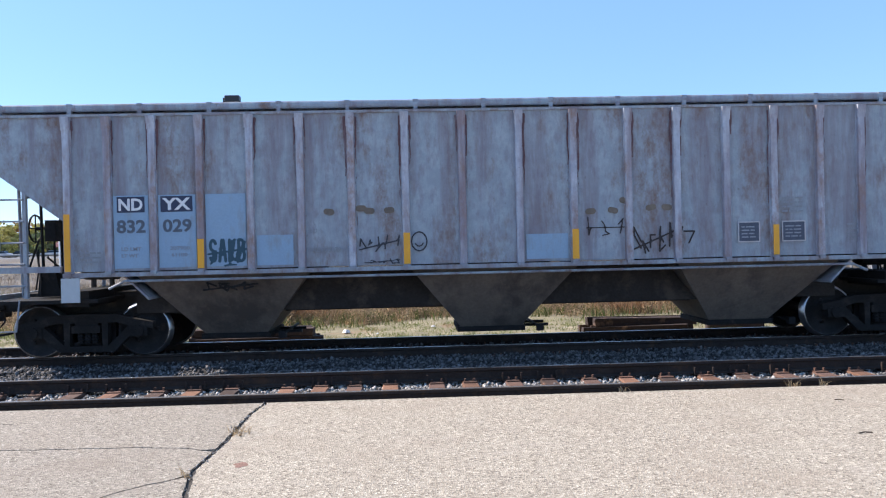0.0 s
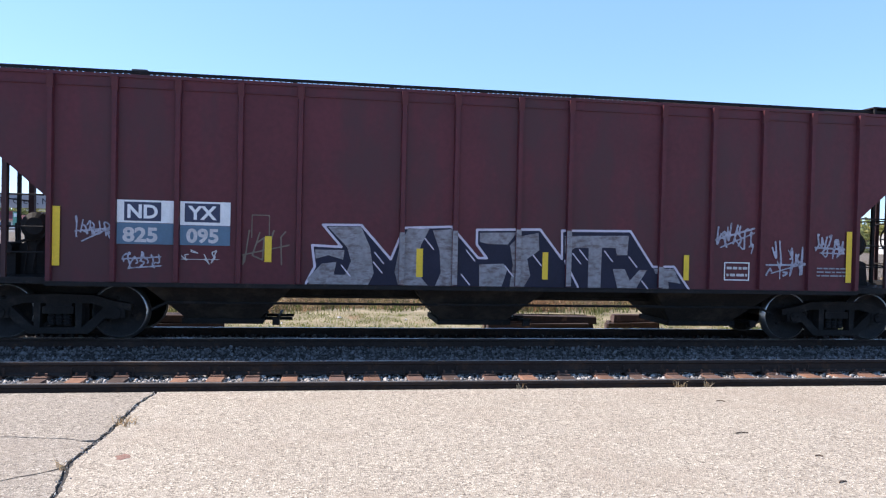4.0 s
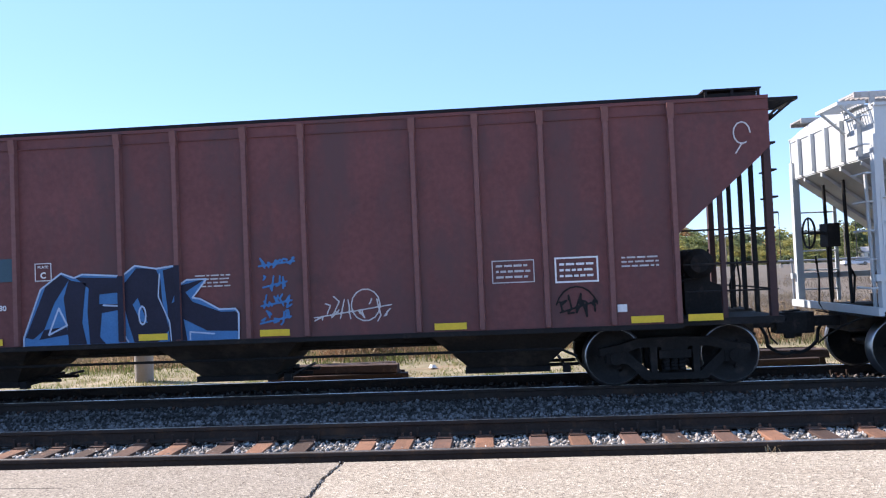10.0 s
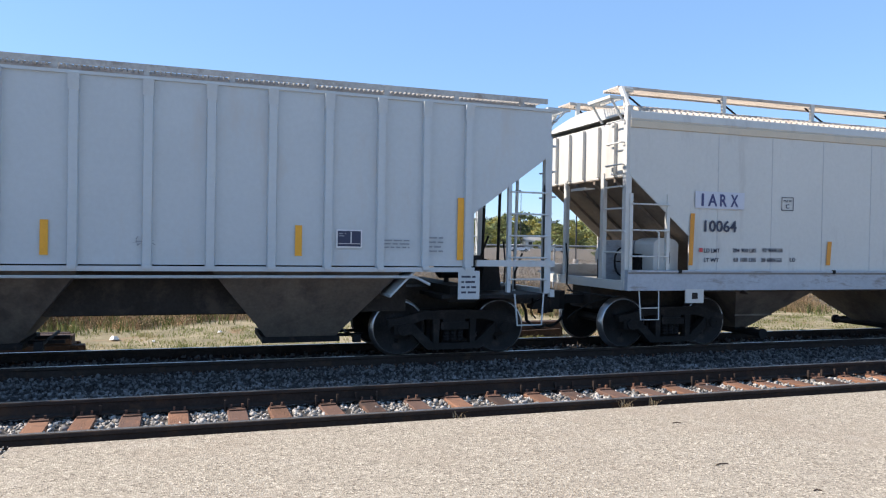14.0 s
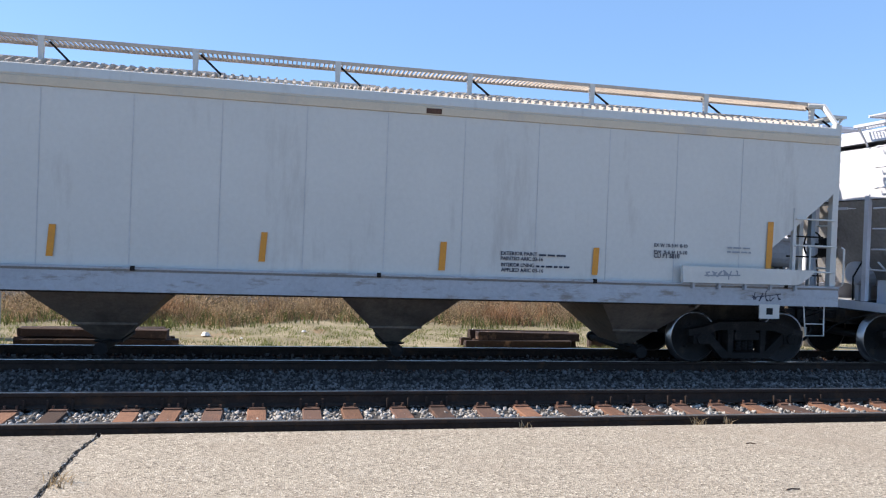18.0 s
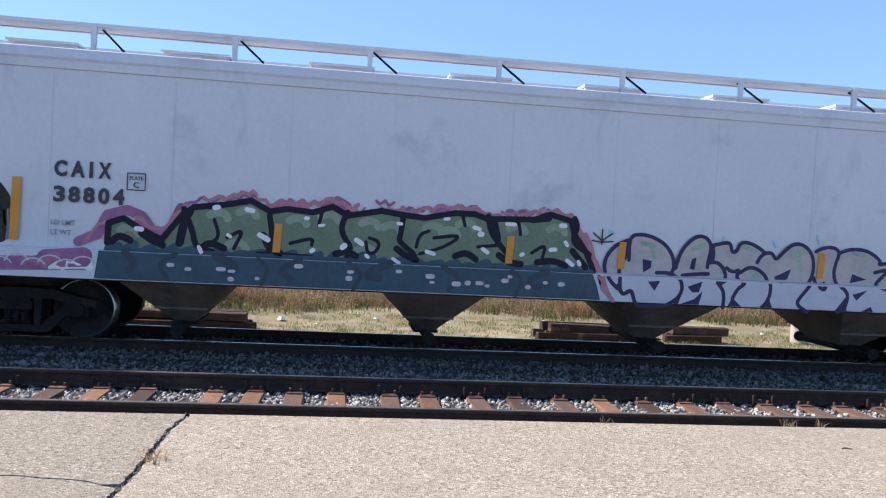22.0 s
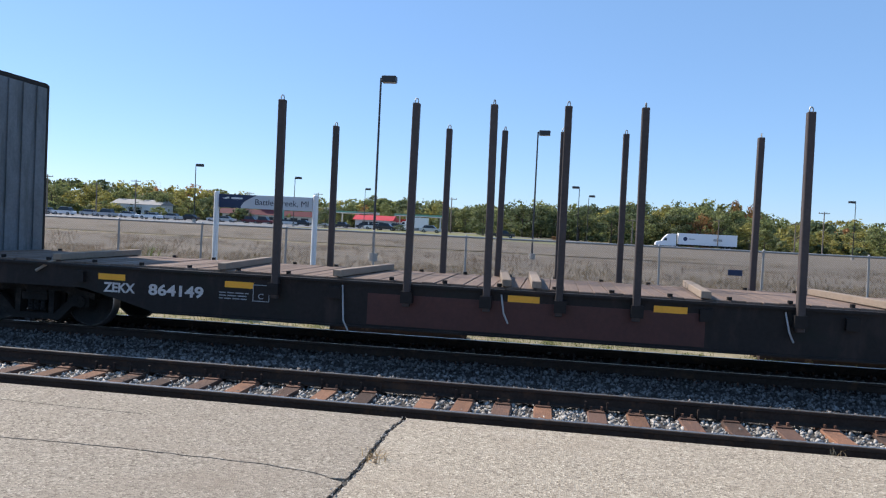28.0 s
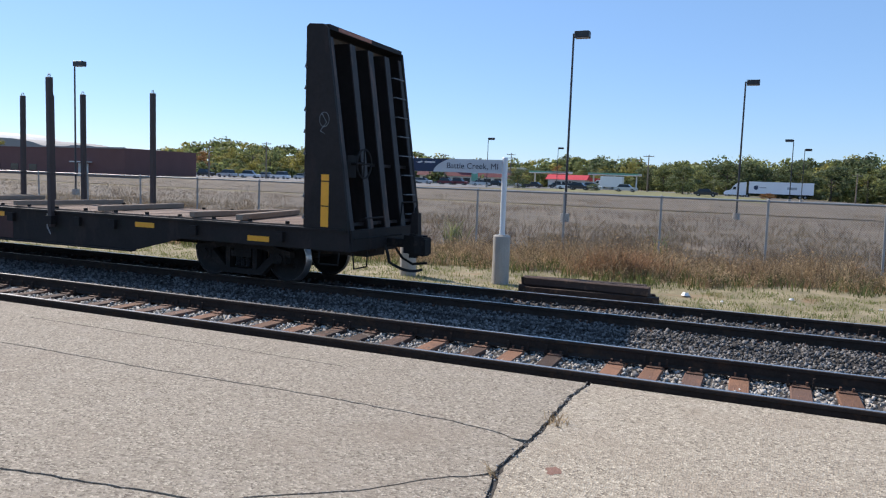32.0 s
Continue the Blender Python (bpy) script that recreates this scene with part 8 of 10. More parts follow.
    # pale letters with violet outlines, upper part on the side, lower part on the sill
    for shape, z in (([(0.71, 1.49), (0.75, 1.69), (0.9, 1.86), (1.08, 1.93), (1.1, 2.0), (1.27, 2.05), (1.46, 2.02), (1.66, 1.94), (1.81, 1.77), (1.87, 1.58), (1.94, 1.79), (2.09, 1.99), (2.24, 2.08), (2.4, 2.04), (2.47, 1.92), (2.77, 1.98), (2.86, 1.84), (2.93, 1.99), (3.22, 1.94), (3.43, 1.87), (3.54, 1.73), (3.83, 2.02), (4.04, 2.0), (4.2, 1.89), (4.38, 2.0), (4.64, 1.95), (5.07, 2.0), (5.37, 1.8), (5.7, 1.79), (6.14, 1.91), (6.26, 1.82), (6.02, 1.64), (6.09, 1.5), (6.12, 1.395), (0.74, 1.395)], y), ([(6.13, 1.385), (6.14, 1.36), (6.15, 1.15), (6.05, 0.99), (3.55, 0.99), (1.26, 0.99), (1.15, 1.19), (1.01, 1.09), (0.93, 1.18), (0.79, 1.3), (0.75, 1.385)], low)):
        bm = bmesh.new()
        prism_xz(bm, shape, z - 0.0055, z)
        part("graffiti", bm, "graf_tan" if z == y else "graf_pale_lilac", car, "pale bubble letters with violet outlines")
    spray("graffiti", [(pts, 0.035) for pts in ([(1.31, 1.9), (1.51, 1.86)],
        [(1.47, 1.89), (1.52, 1.69)],
        [(2.14, 1.84), (2.33, 1.93)],
        [(2.97, 1.93), (3.18, 1.87)],
        [(3.84, 1.87), (4.07, 1.92)],
        [(3.92, 1.89), (3.98, 1.6)],
        [(3.11, 1.56), (3.24, 1.48)],
        [(4.86, 1.93), (5.08, 1.89)],
        [(2.63, 1.58), (2.67, 1.48)])], [(-9, 0, "graf_mint", 0.0065)], y, car, 0.02, "pale green paint mist")
    spray("graffiti", [(pts, 0.022) for pts in ([(0.77, 2.06), (0.87, 2.01)], [(2.64, 2.06), (2.69, 1.99)], [(2.79, 1.93), (2.84, 1.89)], [(4.25, 2.16), (4.29, 2.05)], [(3.5, 2.04), (3.55, 1.96)])], [(-9, 0, "graf_cyan", 0.003)], y, car, 0.016, "pale cyan paint mist")
    lines = ([(1.08, 1.93), (0.9, 1.86), (0.75, 1.69), (0.71, 1.49), (0.79, 1.3), (0.93, 1.18)],
        [(1.08, 1.93), (1.06, 1.66), (0.97, 1.58), (0.95, 1.22), (1.01, 1.07), (1.15, 1.19), (1.2, 1.0), (1.25, 0.94)],
        [(1.11, 1.63), (1.1, 1.99), (1.27, 2.04), (1.46, 2.01), (1.66, 1.92), (1.79, 1.78), (1.85, 1.62), (1.84, 1.5), (1.79, 1.43)],
        [(1.57, 1.45), (1.76, 1.46), (1.93, 1.39), (1.98, 1.23), (1.93, 1.1), (1.83, 1.02), (1.74, 0.94), (1.25, 0.93)],
        [(1.88, 1.54), (1.94, 1.79), (2.09, 1.98), (2.24, 2.07), (2.4, 2.02), (2.45, 1.86), (2.41, 1.69), (2.4, 1.57)],
        [(2.0, 1.43), (2.23, 1.46), (2.42, 1.47)],
        [(2.45, 1.65), (2.58, 1.66), (2.69, 1.54), (2.72, 1.42), (2.64, 1.34), (2.52, 1.36), (2.63, 1.26), (2.67, 1.14), (2.66, 0.95)],
        [(2.47, 1.92), (2.69, 1.98), (2.77, 1.96), (2.79, 1.83), (2.87, 1.84), (2.93, 1.99), (3.05, 2.0), (3.22, 1.94), (3.36, 1.84)],
        [(2.47, 1.92), (2.5, 1.74), (2.45, 1.65)],
        [(2.72, 1.58), (2.83, 1.51), (2.95, 1.57), (2.88, 1.43), (3.03, 1.35), (2.89, 1.27), (2.81, 1.1)],
        [(2.95, 1.51), (3.11, 1.62), (3.28, 1.57), (3.41, 1.45), (3.45, 1.29), (3.42, 1.12), (3.32, 0.98)],
        [(3.23, 1.69), (3.3, 1.82), (3.47, 1.87), (3.54, 1.73), (3.67, 1.88), (3.83, 2.02), (4.0, 2.01), (4.13, 1.91), (4.2, 1.74), (4.19, 1.53), (4.11, 1.36), (3.97, 1.19), (3.88, 1.06), (4.09, 0.94)],
        [(4.21, 1.49), (4.28, 1.33), (4.37, 1.3), (4.39, 1.41)],
        [(4.22, 1.91), (4.38, 1.99), (4.55, 1.99), (4.64, 1.91), (4.57, 1.72), (4.55, 1.55), (4.62, 1.38), (4.75, 1.3), (4.78, 1.18), (4.72, 1.01), (4.6, 0.96)],
        [(4.64, 1.91), (4.81, 1.98), (5.07, 1.98), (5.25, 1.9), (5.37, 1.8), (5.32, 1.75), (5.52, 1.79), (5.7, 1.77), (5.91, 1.87), (6.14, 1.9), (6.26, 1.82), (6.1, 1.7), (6.02, 1.64), (6.09, 1.5), (6.01, 1.41), (6.14, 1.36), (6.17, 1.19), (6.12, 1.02), (6.05, 0.95)],
        [(5.27, 1.62), (5.52, 1.69), (5.4, 1.54), (5.26, 1.41), (5.48, 1.34), (5.62, 1.26), (5.74, 1.39)],
        [(5.58, 1.46), (5.71, 1.62), (5.84, 1.58)])
    zig = [([(0.30, 2.02), (0.42, 1.90), (0.40, 1.78), (0.52, 1.68), (0.50, 1.56), (0.62, 1.46), (0.62, 1.36), (0.70, 1.28), (0.68, 1.18), (0.78, 1.08), (0.86, 0.99)], 0.034), ([(0.40, 2.0), (0.50, 1.82), (0.56, 1.62), (0.68, 1.42), (0.74, 1.2), (0.84, 1.02)], 0.02)]
    spray("graffiti", zig, [(-9, 0, "graf_coral", 0.0088)], y, car, 0.02, "salmon zigzag at the edge of the piece", cut=1.40)
    spray_below(zig, [(-9, 0, "graf_coral", 0.0088)], low, car, 1.388)
    st = [(rounded_line(pts), 0.030) for pts in lines]
    spray("graffiti", st, [(-9, 0, "graf_violet", 0.008)], y, car, 0.016, "dark violet outlines of bubble letters", cut=1.40)
    spray_below(st, [(-9, 0, "graf_violet", 0.008)], low, car, 1.388)
    for z, shapes in ((y, ([(1.33, 1.65), (1.48, 1.63), (1.47, 1.52), (1.35, 1.44)], [(2.11, 1.54), (2.14, 1.69), (2.21, 1.72), (2.19, 1.52)], [(3.53, 1.47), (3.81, 1.61), (3.76, 1.45), (3.72, 1.43), (3.56, 1.43)], [(4.84, 1.43), (4.88, 1.58), (5.14, 1.5)], [(5.34, 1.45), (5.37, 1.43), (5.38, 1.43)])), (low, ([(1.41, 1.31), (1.61, 1.33), (1.52, 1.17)], [(2.06, 1.26), (2.3, 1.35), (2.25, 1.18), (2.14, 1.17)], [(1.95, 0.985), (2.18, 1.07), (2.31, 1.2), (2.26, 0.985)], [(2.74, 0.985), (2.81, 1.12), (2.96, 0.985)], [(3.27, 0.985), (3.42, 1.14), (3.49, 0.985)], [(1.72, 0.985), (1.97, 1.13), (1.92, 0.985)], [(3.64, 1.385), (3.61, 1.37), (3.6, 1.385)], [(4.85, 1.25), (5.11, 1.33), (4.93, 1.16)], [(5.02, 0.985), (5.19, 1.07), (5.23, 0.985)], [(4.57, 0.985), (4.75, 1.22), (4.77, 0.985)], [(5.44, 1.385), (5.64, 1.25), (5.67, 1.385), (5.64, 1.385), (5.52, 1.36), (5.47, 1.385)]))):
        for shape in shapes:
            bm = bmesh.new()
            prism_xz(bm, shape, z - 0.0085, z - 0.0058)
            part("graffiti", bm, "graf_violet", car, "dark violet shading of a bubble letter")
    spray("graffiti", [([(0.66, 1.85), (0.66, 2.08)], 0.012), ([(0.66, 1.9), (0.52, 2.02)], 0.012), ([(0.66, 1.9), (0.82, 2.02)], 0.012), ([(0.66, 1.88), (0.5, 1.9)], 0.012), ([(0.66, 1.88), (0.84, 1.9)], 0.012)], [(-9, 0, "letter_dark", 0.003)], y, car, 0.012, "small black leaf mark")
    stripes(car, [(-7.92, -7.80, 1.48, 2.36), (-4.31, -4.20, 1.48, 1.90), (-0.85, -0.74, 1.48, 1.90), (0.92, 1.03, 1.48, 1.90), (4.25, 4.36, 1.48, 1.89), (7.90, 8.01, 1.50, 2.36)], "stripe_amber", y - 0.020, 0.02)
    spray("graffiti", scribble(6.3, 6.5, 1.5, 1.8, 4, 0.010, 83), [(-9, 0, "letter_dark", 0.008)], y, car, 0.014)
    for x in (-8.1, 8.1):
        bm = bmesh.new()
        prism_xz(bm, [(x + 0.045 * math.cos(a * math.pi / 5), 1.24 + 0.075 * math.sin(a * math.pi / 5)) for a in range(10)], -1.655, -1.651)
        part("sill_hole", bm, "steel_black", car)


def spray_below(strokes, bands, y, parent, top):
    """The part of a sprayed piece that lies below the height top."""
    flipped = [([(x, -z) for x, z in pts], r) for pts, r in strokes]
    for ob in spray("graffiti", flipped, bands, y, parent, 0.03, cut=-top):
        for v in ob.data.vertices:
            v.co.z = -v.co.z
        ob.data.flip_normals()
    return None


surface("sill_grey", (0.36, 0.385, 0.42), 0.6, var=0.15, scale=1.2, fine=16, stain=(0.22, 0.20, 0.18), amount=0.6, streak=0.3, stain_scale=2.0, bump=0.06)
surface("weld_tone", (0.47, 0.47, 0.47), 0.7, var=0.2, scale=1.0, fine=20, bump=0.1)
surface("seam_grey", (0.20, 0.19, 0.18), 0.8, var=0.3, scale=1.0, fine=20, bump=0.1)
surface("walk_tan", (0.47, 0.405, 0.34), 0.7, var=0.2, scale=2.0, fine=18, stain=(0.34, 0.27, 0.22), amount=0.6, stain_scale=3, bump=0.06)
surface("mark_lilac", (0.50, 0.515, 0.575), 0.5, var=0.05, bump=0.02)
surface("cream_band", (0.55, 0.47, 0.36), 0.5, var=0.08, stain=(0.45, 0.40, 0.34), amount=0.6, streak=3, stain_scale=2, bump=0.03)
surface("graf_navy", (0.014, 0.016, 0.034), 0.5, var=0.3, scale=3, bump=0, spec=0.2)
surface("graf_silver", (0.225, 0.22, 0.235), 0.5, var=0.35, scale=2.5, fine=14, stain=(0.12, 0.095, 0.10), amount=0.8, streak=0.4, stain_scale=5, bump=0)
surface("graf_lilac", (0.52, 0.47, 0.55), 0.5, var=0.2, scale=6, bump=0)
surface("graf_blue", (0.05, 0.17, 0.36), 0.5, var=0.2, scale=3, bump=0, spec=0.2)
surface("graf_night", (0.008, 0.010, 0.022), 0.5, var=0.2, bump=0, spec=0.2)
surface("graf_pale", (0.36, 0.46, 0.60), 0.5, var=0.15, bump=0)
surface("graf_coral", (0.42, 0.17, 0.21), 0.5, var=0.2, scale=3, bump=0)
surface("graf_green", (0.125, 0.180, 0.115), 0.5, var=0.3, scale=2, bump=0)
surface("graf_deep", (0.012, 0.036, 0.058), 0.5, var=0.35, scale=3, bump=0)
surface("graf_leaf", (0.215, 0.285, 0.20), 0.5, var=0.25, scale=3, bump=0)
surface("graf_teal", (0.016, 0.062, 0.092), 0.5, var=0.35, scale=2.5, fine=9, bump=0)
surface("graf_pink", (0.28, 0.10, 0.22), 0.5, var=0.35, scale=2.5, fine=8, stain=(0.40, 0.16, 0.20), amount=0.6, stain_scale=2, bump=0)
surface("graf_tan", (0.42, 0.375, 0.365), 0.5, var=0.2, scale=2, fine=9, stain=(0.36, 0.39, 0.33), amount=0.5, stain_scale=2.2, bump=0)
surface("graf_pale_lilac", (0.50, 0.50, 0.56), 0.5, var=0.12, scale=2, stain=(0.40, 0.41, 0.46), amount=0.5, stain_scale=2, bump=0)
surface("graf_mint", (0.27, 0.38, 0.29), 0.5, var=0.4, scale=4, bump=0)
surface("graf_cyan", (0.30, 0.55, 0.62), 0.5, var=0.4, scale=4, bump=0)
surface("graf_violet", (0.035, 0.032, 0.085), 0.5, var=0.2, bump=0, spec=0.2)
surface("letter_mark", (0.035, 0.04, 0.13), 0.5, var=0.1, bump=0)


def bulkhead(car, s):
    """Tall end wall with slanted side plates, posts and cross bars outside, boards inside."""
    xi, xt, xb = (10.28, 10.54, 11.17) if s < 0 else (10.20, 10.60, 11.17)
    up = 0.045 if s < 0 else 0.12
    for y in (-1.44, 1.44):
        bm = bmesh.new()
        prism_xz(bm, [(s * xi, 0.74), (s * xb, 0.74), (s * (xb - 0.08), 1.45), (s * (xt + 0.02), 4.52 + up), (s * (xt - 0.06), 4.58 + up), (s * (xi + 0.06), 4.60 + up), (s * xi, 4.55 + up)], y - 0.035, y + 0.035)
        part("bulkhead_side", bm, "flat_green", car)
    bm = bmesh.new()
    box(bm, min(s * xi, s * (xi + 0.03)), max(s * xi, s * (xi + 0.03)), -1.40, 1.40, 1.15, 4.49 + up)
    face = part("bulkhead_face", bm, "flat_grey" if s < 0 else "bulkhead_inner", car, "inner face of the bulkhead")
    for k in range(7):
        y = -1.2 + k * 0.4
        bm = bmesh.new()
        box(bm, min(s * (xi - 0.002), s * (xi - 0.03)), max(s * (xi - 0.002), s * (xi - 0.03)), y - 0.12, y + 0.12, 1.16, 4.52)
        part("face_rib", bm, "flat_grey" if s < 0 else "bulkhead_inner", face)
    for y in (-0.62, 0.06, 0.74):          # stout posts with an outer flange along the slope
        bm = bmesh.new()
        prism_xz(bm, [(s * (xi + 0.03), 1.0), (s * (xb - 0.06), 1.0), (s * (xb - 0.14), 1.5), (s * (xt + 0.0), 4.5), (s * (xi + 0.03), 4.5)], y - 0.025, y + 0.025)
        part("bulkhead_post", bm, "flat_green", car)
        bm = bmesh.new()
        prism_xz(bm, [(s * (xb - 0.06), 1.02), (s * (xb - 0.14), 1.5), (s * xt, 4.48), (s * (xt + 0.025), 4.48), (s * (xb - 0.115), 1.5), (s * (xb - 0.035), 1.02)], y - 0.095, y + 0.095)
        part("post_flange", bm, "flat_worn", car, "worn flange with bare streaks")
    for y in (-1.34, 1.34):
        bm = bmesh.new()
        prism_xz(bm, [(s * (xb - 0.005), 1.02), (s * (xb - 0.085), 1.46), (s * (xt + 0.015), 4.5), (s * (xt - 0.010), 4.5), (s * (xb - 0.11), 1.46), (s * (xb - 0.03), 1.02)], y - 0.065, y + 0.065)
        part("side_flange", bm, "flat_worn", car)
    for z, x in ((1.2, 10.98), (2.30, 10.80)):
        bm = bmesh.new()
        box(bm, s * (x - 0.03) - 0.03, s * (x - 0.03) + 0.03, -1.40, 1.40, z - 0.03, z + 0.03)
        part("cross_bar", bm, "flat_worn", car)
    for k in range(8):                     # rungs up the outer face
        z = 1.35 + 0.39 * k
        x = xb - 0.10 + (xt - xb + 0.12) * (z - 1.45) / 3.05
        grab(car, [(s * x, 0.86, z), (s * (x + 0.06), 0.86, z), (s * (x + 0.06), 1.28, z), (s * x, 1.28, z)], "flat_grey", "rung", 0.012)
    bm = bmesh.new()
    box(bm, min(s * (xi - 0.0), s * (xt + 0.02)), max(s * xi, s * (xt + 0.02)), -1.40, 1.40, 4.50 + up, 4.585 + up)
    cap = part("top_cap", bm, "flat_green", car)
    bm = bmesh.new()
    box(bm, min(s * (xt + 0.021), s * (xt + 0.026)), max(s * (xt + 0.021), s * (xt + 0.026)), -1.1, 0.1, 4.51 + up, 4.575 + up)
    part("rust_patch", bm, "rust_pink", cap, "bare pinkish rust patch")
    for k in range(8):
        z = 1.3 + 0.38 * k
        x = s * (xi + 0.02)
        grab(car, [(x, -1.46, z), (x, -1.53, z), (x + s * 0.02, -1.53, z + 0.06)], "flat_grey", "tie_ring", 0.012)
    ladder(car, s * 10.62, s * 10.62, 1.48, 1.2, 4.3, "steel_black", 7, "ladder", -0.03, False)
    stripes(car, [(min(s * 10.56, s * 10.72), max(s * 10.56, s * 10.72), 1.16, 1.52), (min(s * 10.56, s * 10.72), max(s * 10.56, s * 10.72), 1.54, 1.96), (min(s * 10.56, s * 10.72), max(s * 10.56, s * 10.72), 1.98, 2.09)], "stripe_yellow", -1.477)


def car_g():
    car = car_root("dark green bulkhead flatcar with rusty stakes and empty deck", 118.52, category="flat car", name="flat_car")
    for y in (-1.44, 1.44):
        bm = bmesh.new()
        prism_xz(bm, [(-11.1, 0.74), (-7.35, 0.74), (-6.1, 0.42), (6.1, 0.42), (7.35, 0.74), (11.1, 0.74), (11.1, 1.10), (-11.1, 1.10)], y - 0.015, y + 0.015)
        box(bm, -11.1, 11.1, y - 0.07, y + 0.07, 1.09, 1.13)
        box(bm, -6.1, 6.1, y - 0.07, y + 0.07, 0.40, 0.43)
        part("side_sill", bm, "flat_green", car)
    plate("paint_patch", -6.6, -2.9, 0.55, 1.07, -1.456, "flat_green", car)
    plate("paint_patch", -2.49, 2.6, 0.46, 0.95, -1.456, "flat_maroon", car)
    bm = bmesh.new()
    box(bm, -10.9, 10.9, -0.35, 0.35, 0.55, 1.09)
    for x in np.linspace(-9, 9, 13):
        box(bm, x - 0.06, x + 0.06, -1.42, 1.42, 0.86, 1.09)
    part("underframe", bm, "under_brown", car)
    bm = bmesh.new()
    box(bm, -0.107, 0.107, -1.36, 1.36, 1.095, 1.165)
    bmesh.ops.bevel(bm, geom=bm.edges[:], offset=0.008, segments=1, affect="EDGES")
    plank = mesh_of(bm, "deck_plank", "deck_wood")
    rng = random.Random(2)
    for k in range(93):
        again("deck_plank", plank, car, pose(-10.15 + k * 0.2205, rng.uniform(-0.01, 0.01), rng.uniform(-0.008, 0.006)))
    bm = bmesh.new()
    rod(bm, (0, 0, 1.16), (0, 0, 1.21), 0.04, 8)
    bolt = mesh_of(bm, "deck_bolt", "steel_black")
    for k in range(24):
        for y in (-1.32, 1.32):
            again("deck_bolt", bolt, car, pose(-9.8 + k * 0.85, y, 0))
    for s in (-1, 1):
        bulkhead(car, s)
        bm = bmesh.new()
        box(bm, s * 11.12 - 0.05, s * 11.12 + 0.05, -1.42, 1.42, 0.74, 1.12)
        part("end_sill", bm, "flat_green", car)
        add_truck(car, s * 8.52)
        bm = bmesh.new()
        tube(bm, [(s * 10.55, -1.46, 0.72), (s * 10.55, -1.50, 0.50), (s * 10.95, -1.50, 0.50), (s * 10.95, -1.46, 0.72)], 0.014, 6)
        part("stirrup_step", bm, "steel_black", car)
    add_ends(car, 11.85)
    brake_wheel(car, 11.15, -1.0, 2.3, 1)
    for s in (-1, 1):
        grab(car, [(s * 11.18, -1.38, 0.72), (s * 11.2, -1.36, 0.44), (s * 11.2, -0.9, 0.44), (s * 11.18, -0.86, 0.72)], "steel_black", "end_step")
        grab(car, [(s * 11.18, 0.3, 0.70), (s * 11.35, 0.25, 0.52), (s * 11.6, 0.2, 0.42), (s * 11.9, 0.22, 0.46)], "rubber", "air_hose", 0.026)
        grab(car, [(s * 11.2, 0.4, 1.15), (s * 11.24, 0.4, 1.6), (s * 11.24, 1.1, 1.6), (s * 11.2, 1.1, 1.15)], "steel_black")
        grab(car, [(s * 11.2, -1.2, 1.3), (s * 11.3, -1.2, 1.34), (s * 11.3, -0.5, 1.34), (s * 11.2, -0.5, 1.3)], "flat_green")
    bm = bmesh.new()
    box(bm, -0.055, 0.055, -0.055, 0.055, 0.78, 3.92)
    bmesh.ops.bevel(bm, geom=bm.edges[:], offset=0.01, segments=1, affect="EDGES")
    stake = mesh_of(bm, "stake", "stake_rust")
    bm = bmesh.new()
    tube(bm, [(-0.026, 0, 3.91), (-0.026, 0, 3.96), (-0.014, 0, 3.99), (0.014, 0, 3.99), (0.026, 0, 3.96), (0.026, 0, 3.91)], 0.009, 6)
    loop = mesh_of(bm, "stake_loop", "galvanised")
    bm = bmesh.new()
    box(bm, -0.09, 0.09, -0.085, 0.085, 0.84, 1.02)
    pocket = mesh_of(bm, "stake_pocket", "flat_green")
    for x, near, far in ((-3.95, -0.05, -0.03), (-1.68, -0.17, -0.06), (-0.58, -0.05, -0.10), (0.54, -0.05, -0.08), (1.66, -0.05, -0.08), (3.93, -0.05, 0.0)):
        for y in (-1.53, 1.32):
            st = again("stake", stake, car, pose(x + rng.uniform(-0.02, 0.02) + (near if y < 0 else far), y, 0, rng.uniform(-0.4, 0.4), rng.uniform(-0.5, 0.5), 0), "rusty steel stake with a wire loop")
            again("stake_loop", loop, st, pose(0, 0, 0, 0, 0, rng.uniform(0, 90)))
            again("stake_pocket", pocket, car, pose(x + (near if y < 0 else far), -1.53 if y < 0 else 1.45, 0))
    for x in (-7.4, -3.0, 2.6, 4.6, 5.6, 7.7, 9.7):
        again("stake_pocket", pocket, car, pose(x, -1.45, 0))
    y = -1.458
    stripes(car, [(-10.05, -9.57, 0.90, 1.0), (-7.08, -6.60, 0.90, 1.0), (-4.86, -4.37, 0.90, 1.0), (-0.30, 0.18, 0.95, 1.05), (1.86, 2.34, 0.93, 1.03), (6.18, 6.68, 0.91, 1.01), (8.96, 9.45, 0.81, 0.91)], "stripe_yellow", y - 0.005)
    lettering("ZEKX", -6.98, -6.42, 0.70, 0.86, y - 0.008, "letter_worn", car, 0.03)
    lettering("864149", -6.18, -5.22, 0.69, 0.88, y - 0.008, "letter_worn", car, 0.03)
    plate("white_label", -9.28, -9.09, 0.71, 0.89, y, "letter_worn", car)
    boxed("plate_box", -4.38, -4.10, 0.70, 0.97, y - 0.005, "letter_faded", car, 0.012)
    lettering("C", -4.29, -4.20, 0.74, 0.83, y - 0.008, "letter_faded", car)
    bars("small_print", -4.95, -4.45, 0.70, 0.84, 3, y - 0.005, "letter_faded", car, 33)
    bars("small_print", -9.9, -9.5, 0.74, 0.84, 2, y - 0.005, "letter_faded", car, 34)
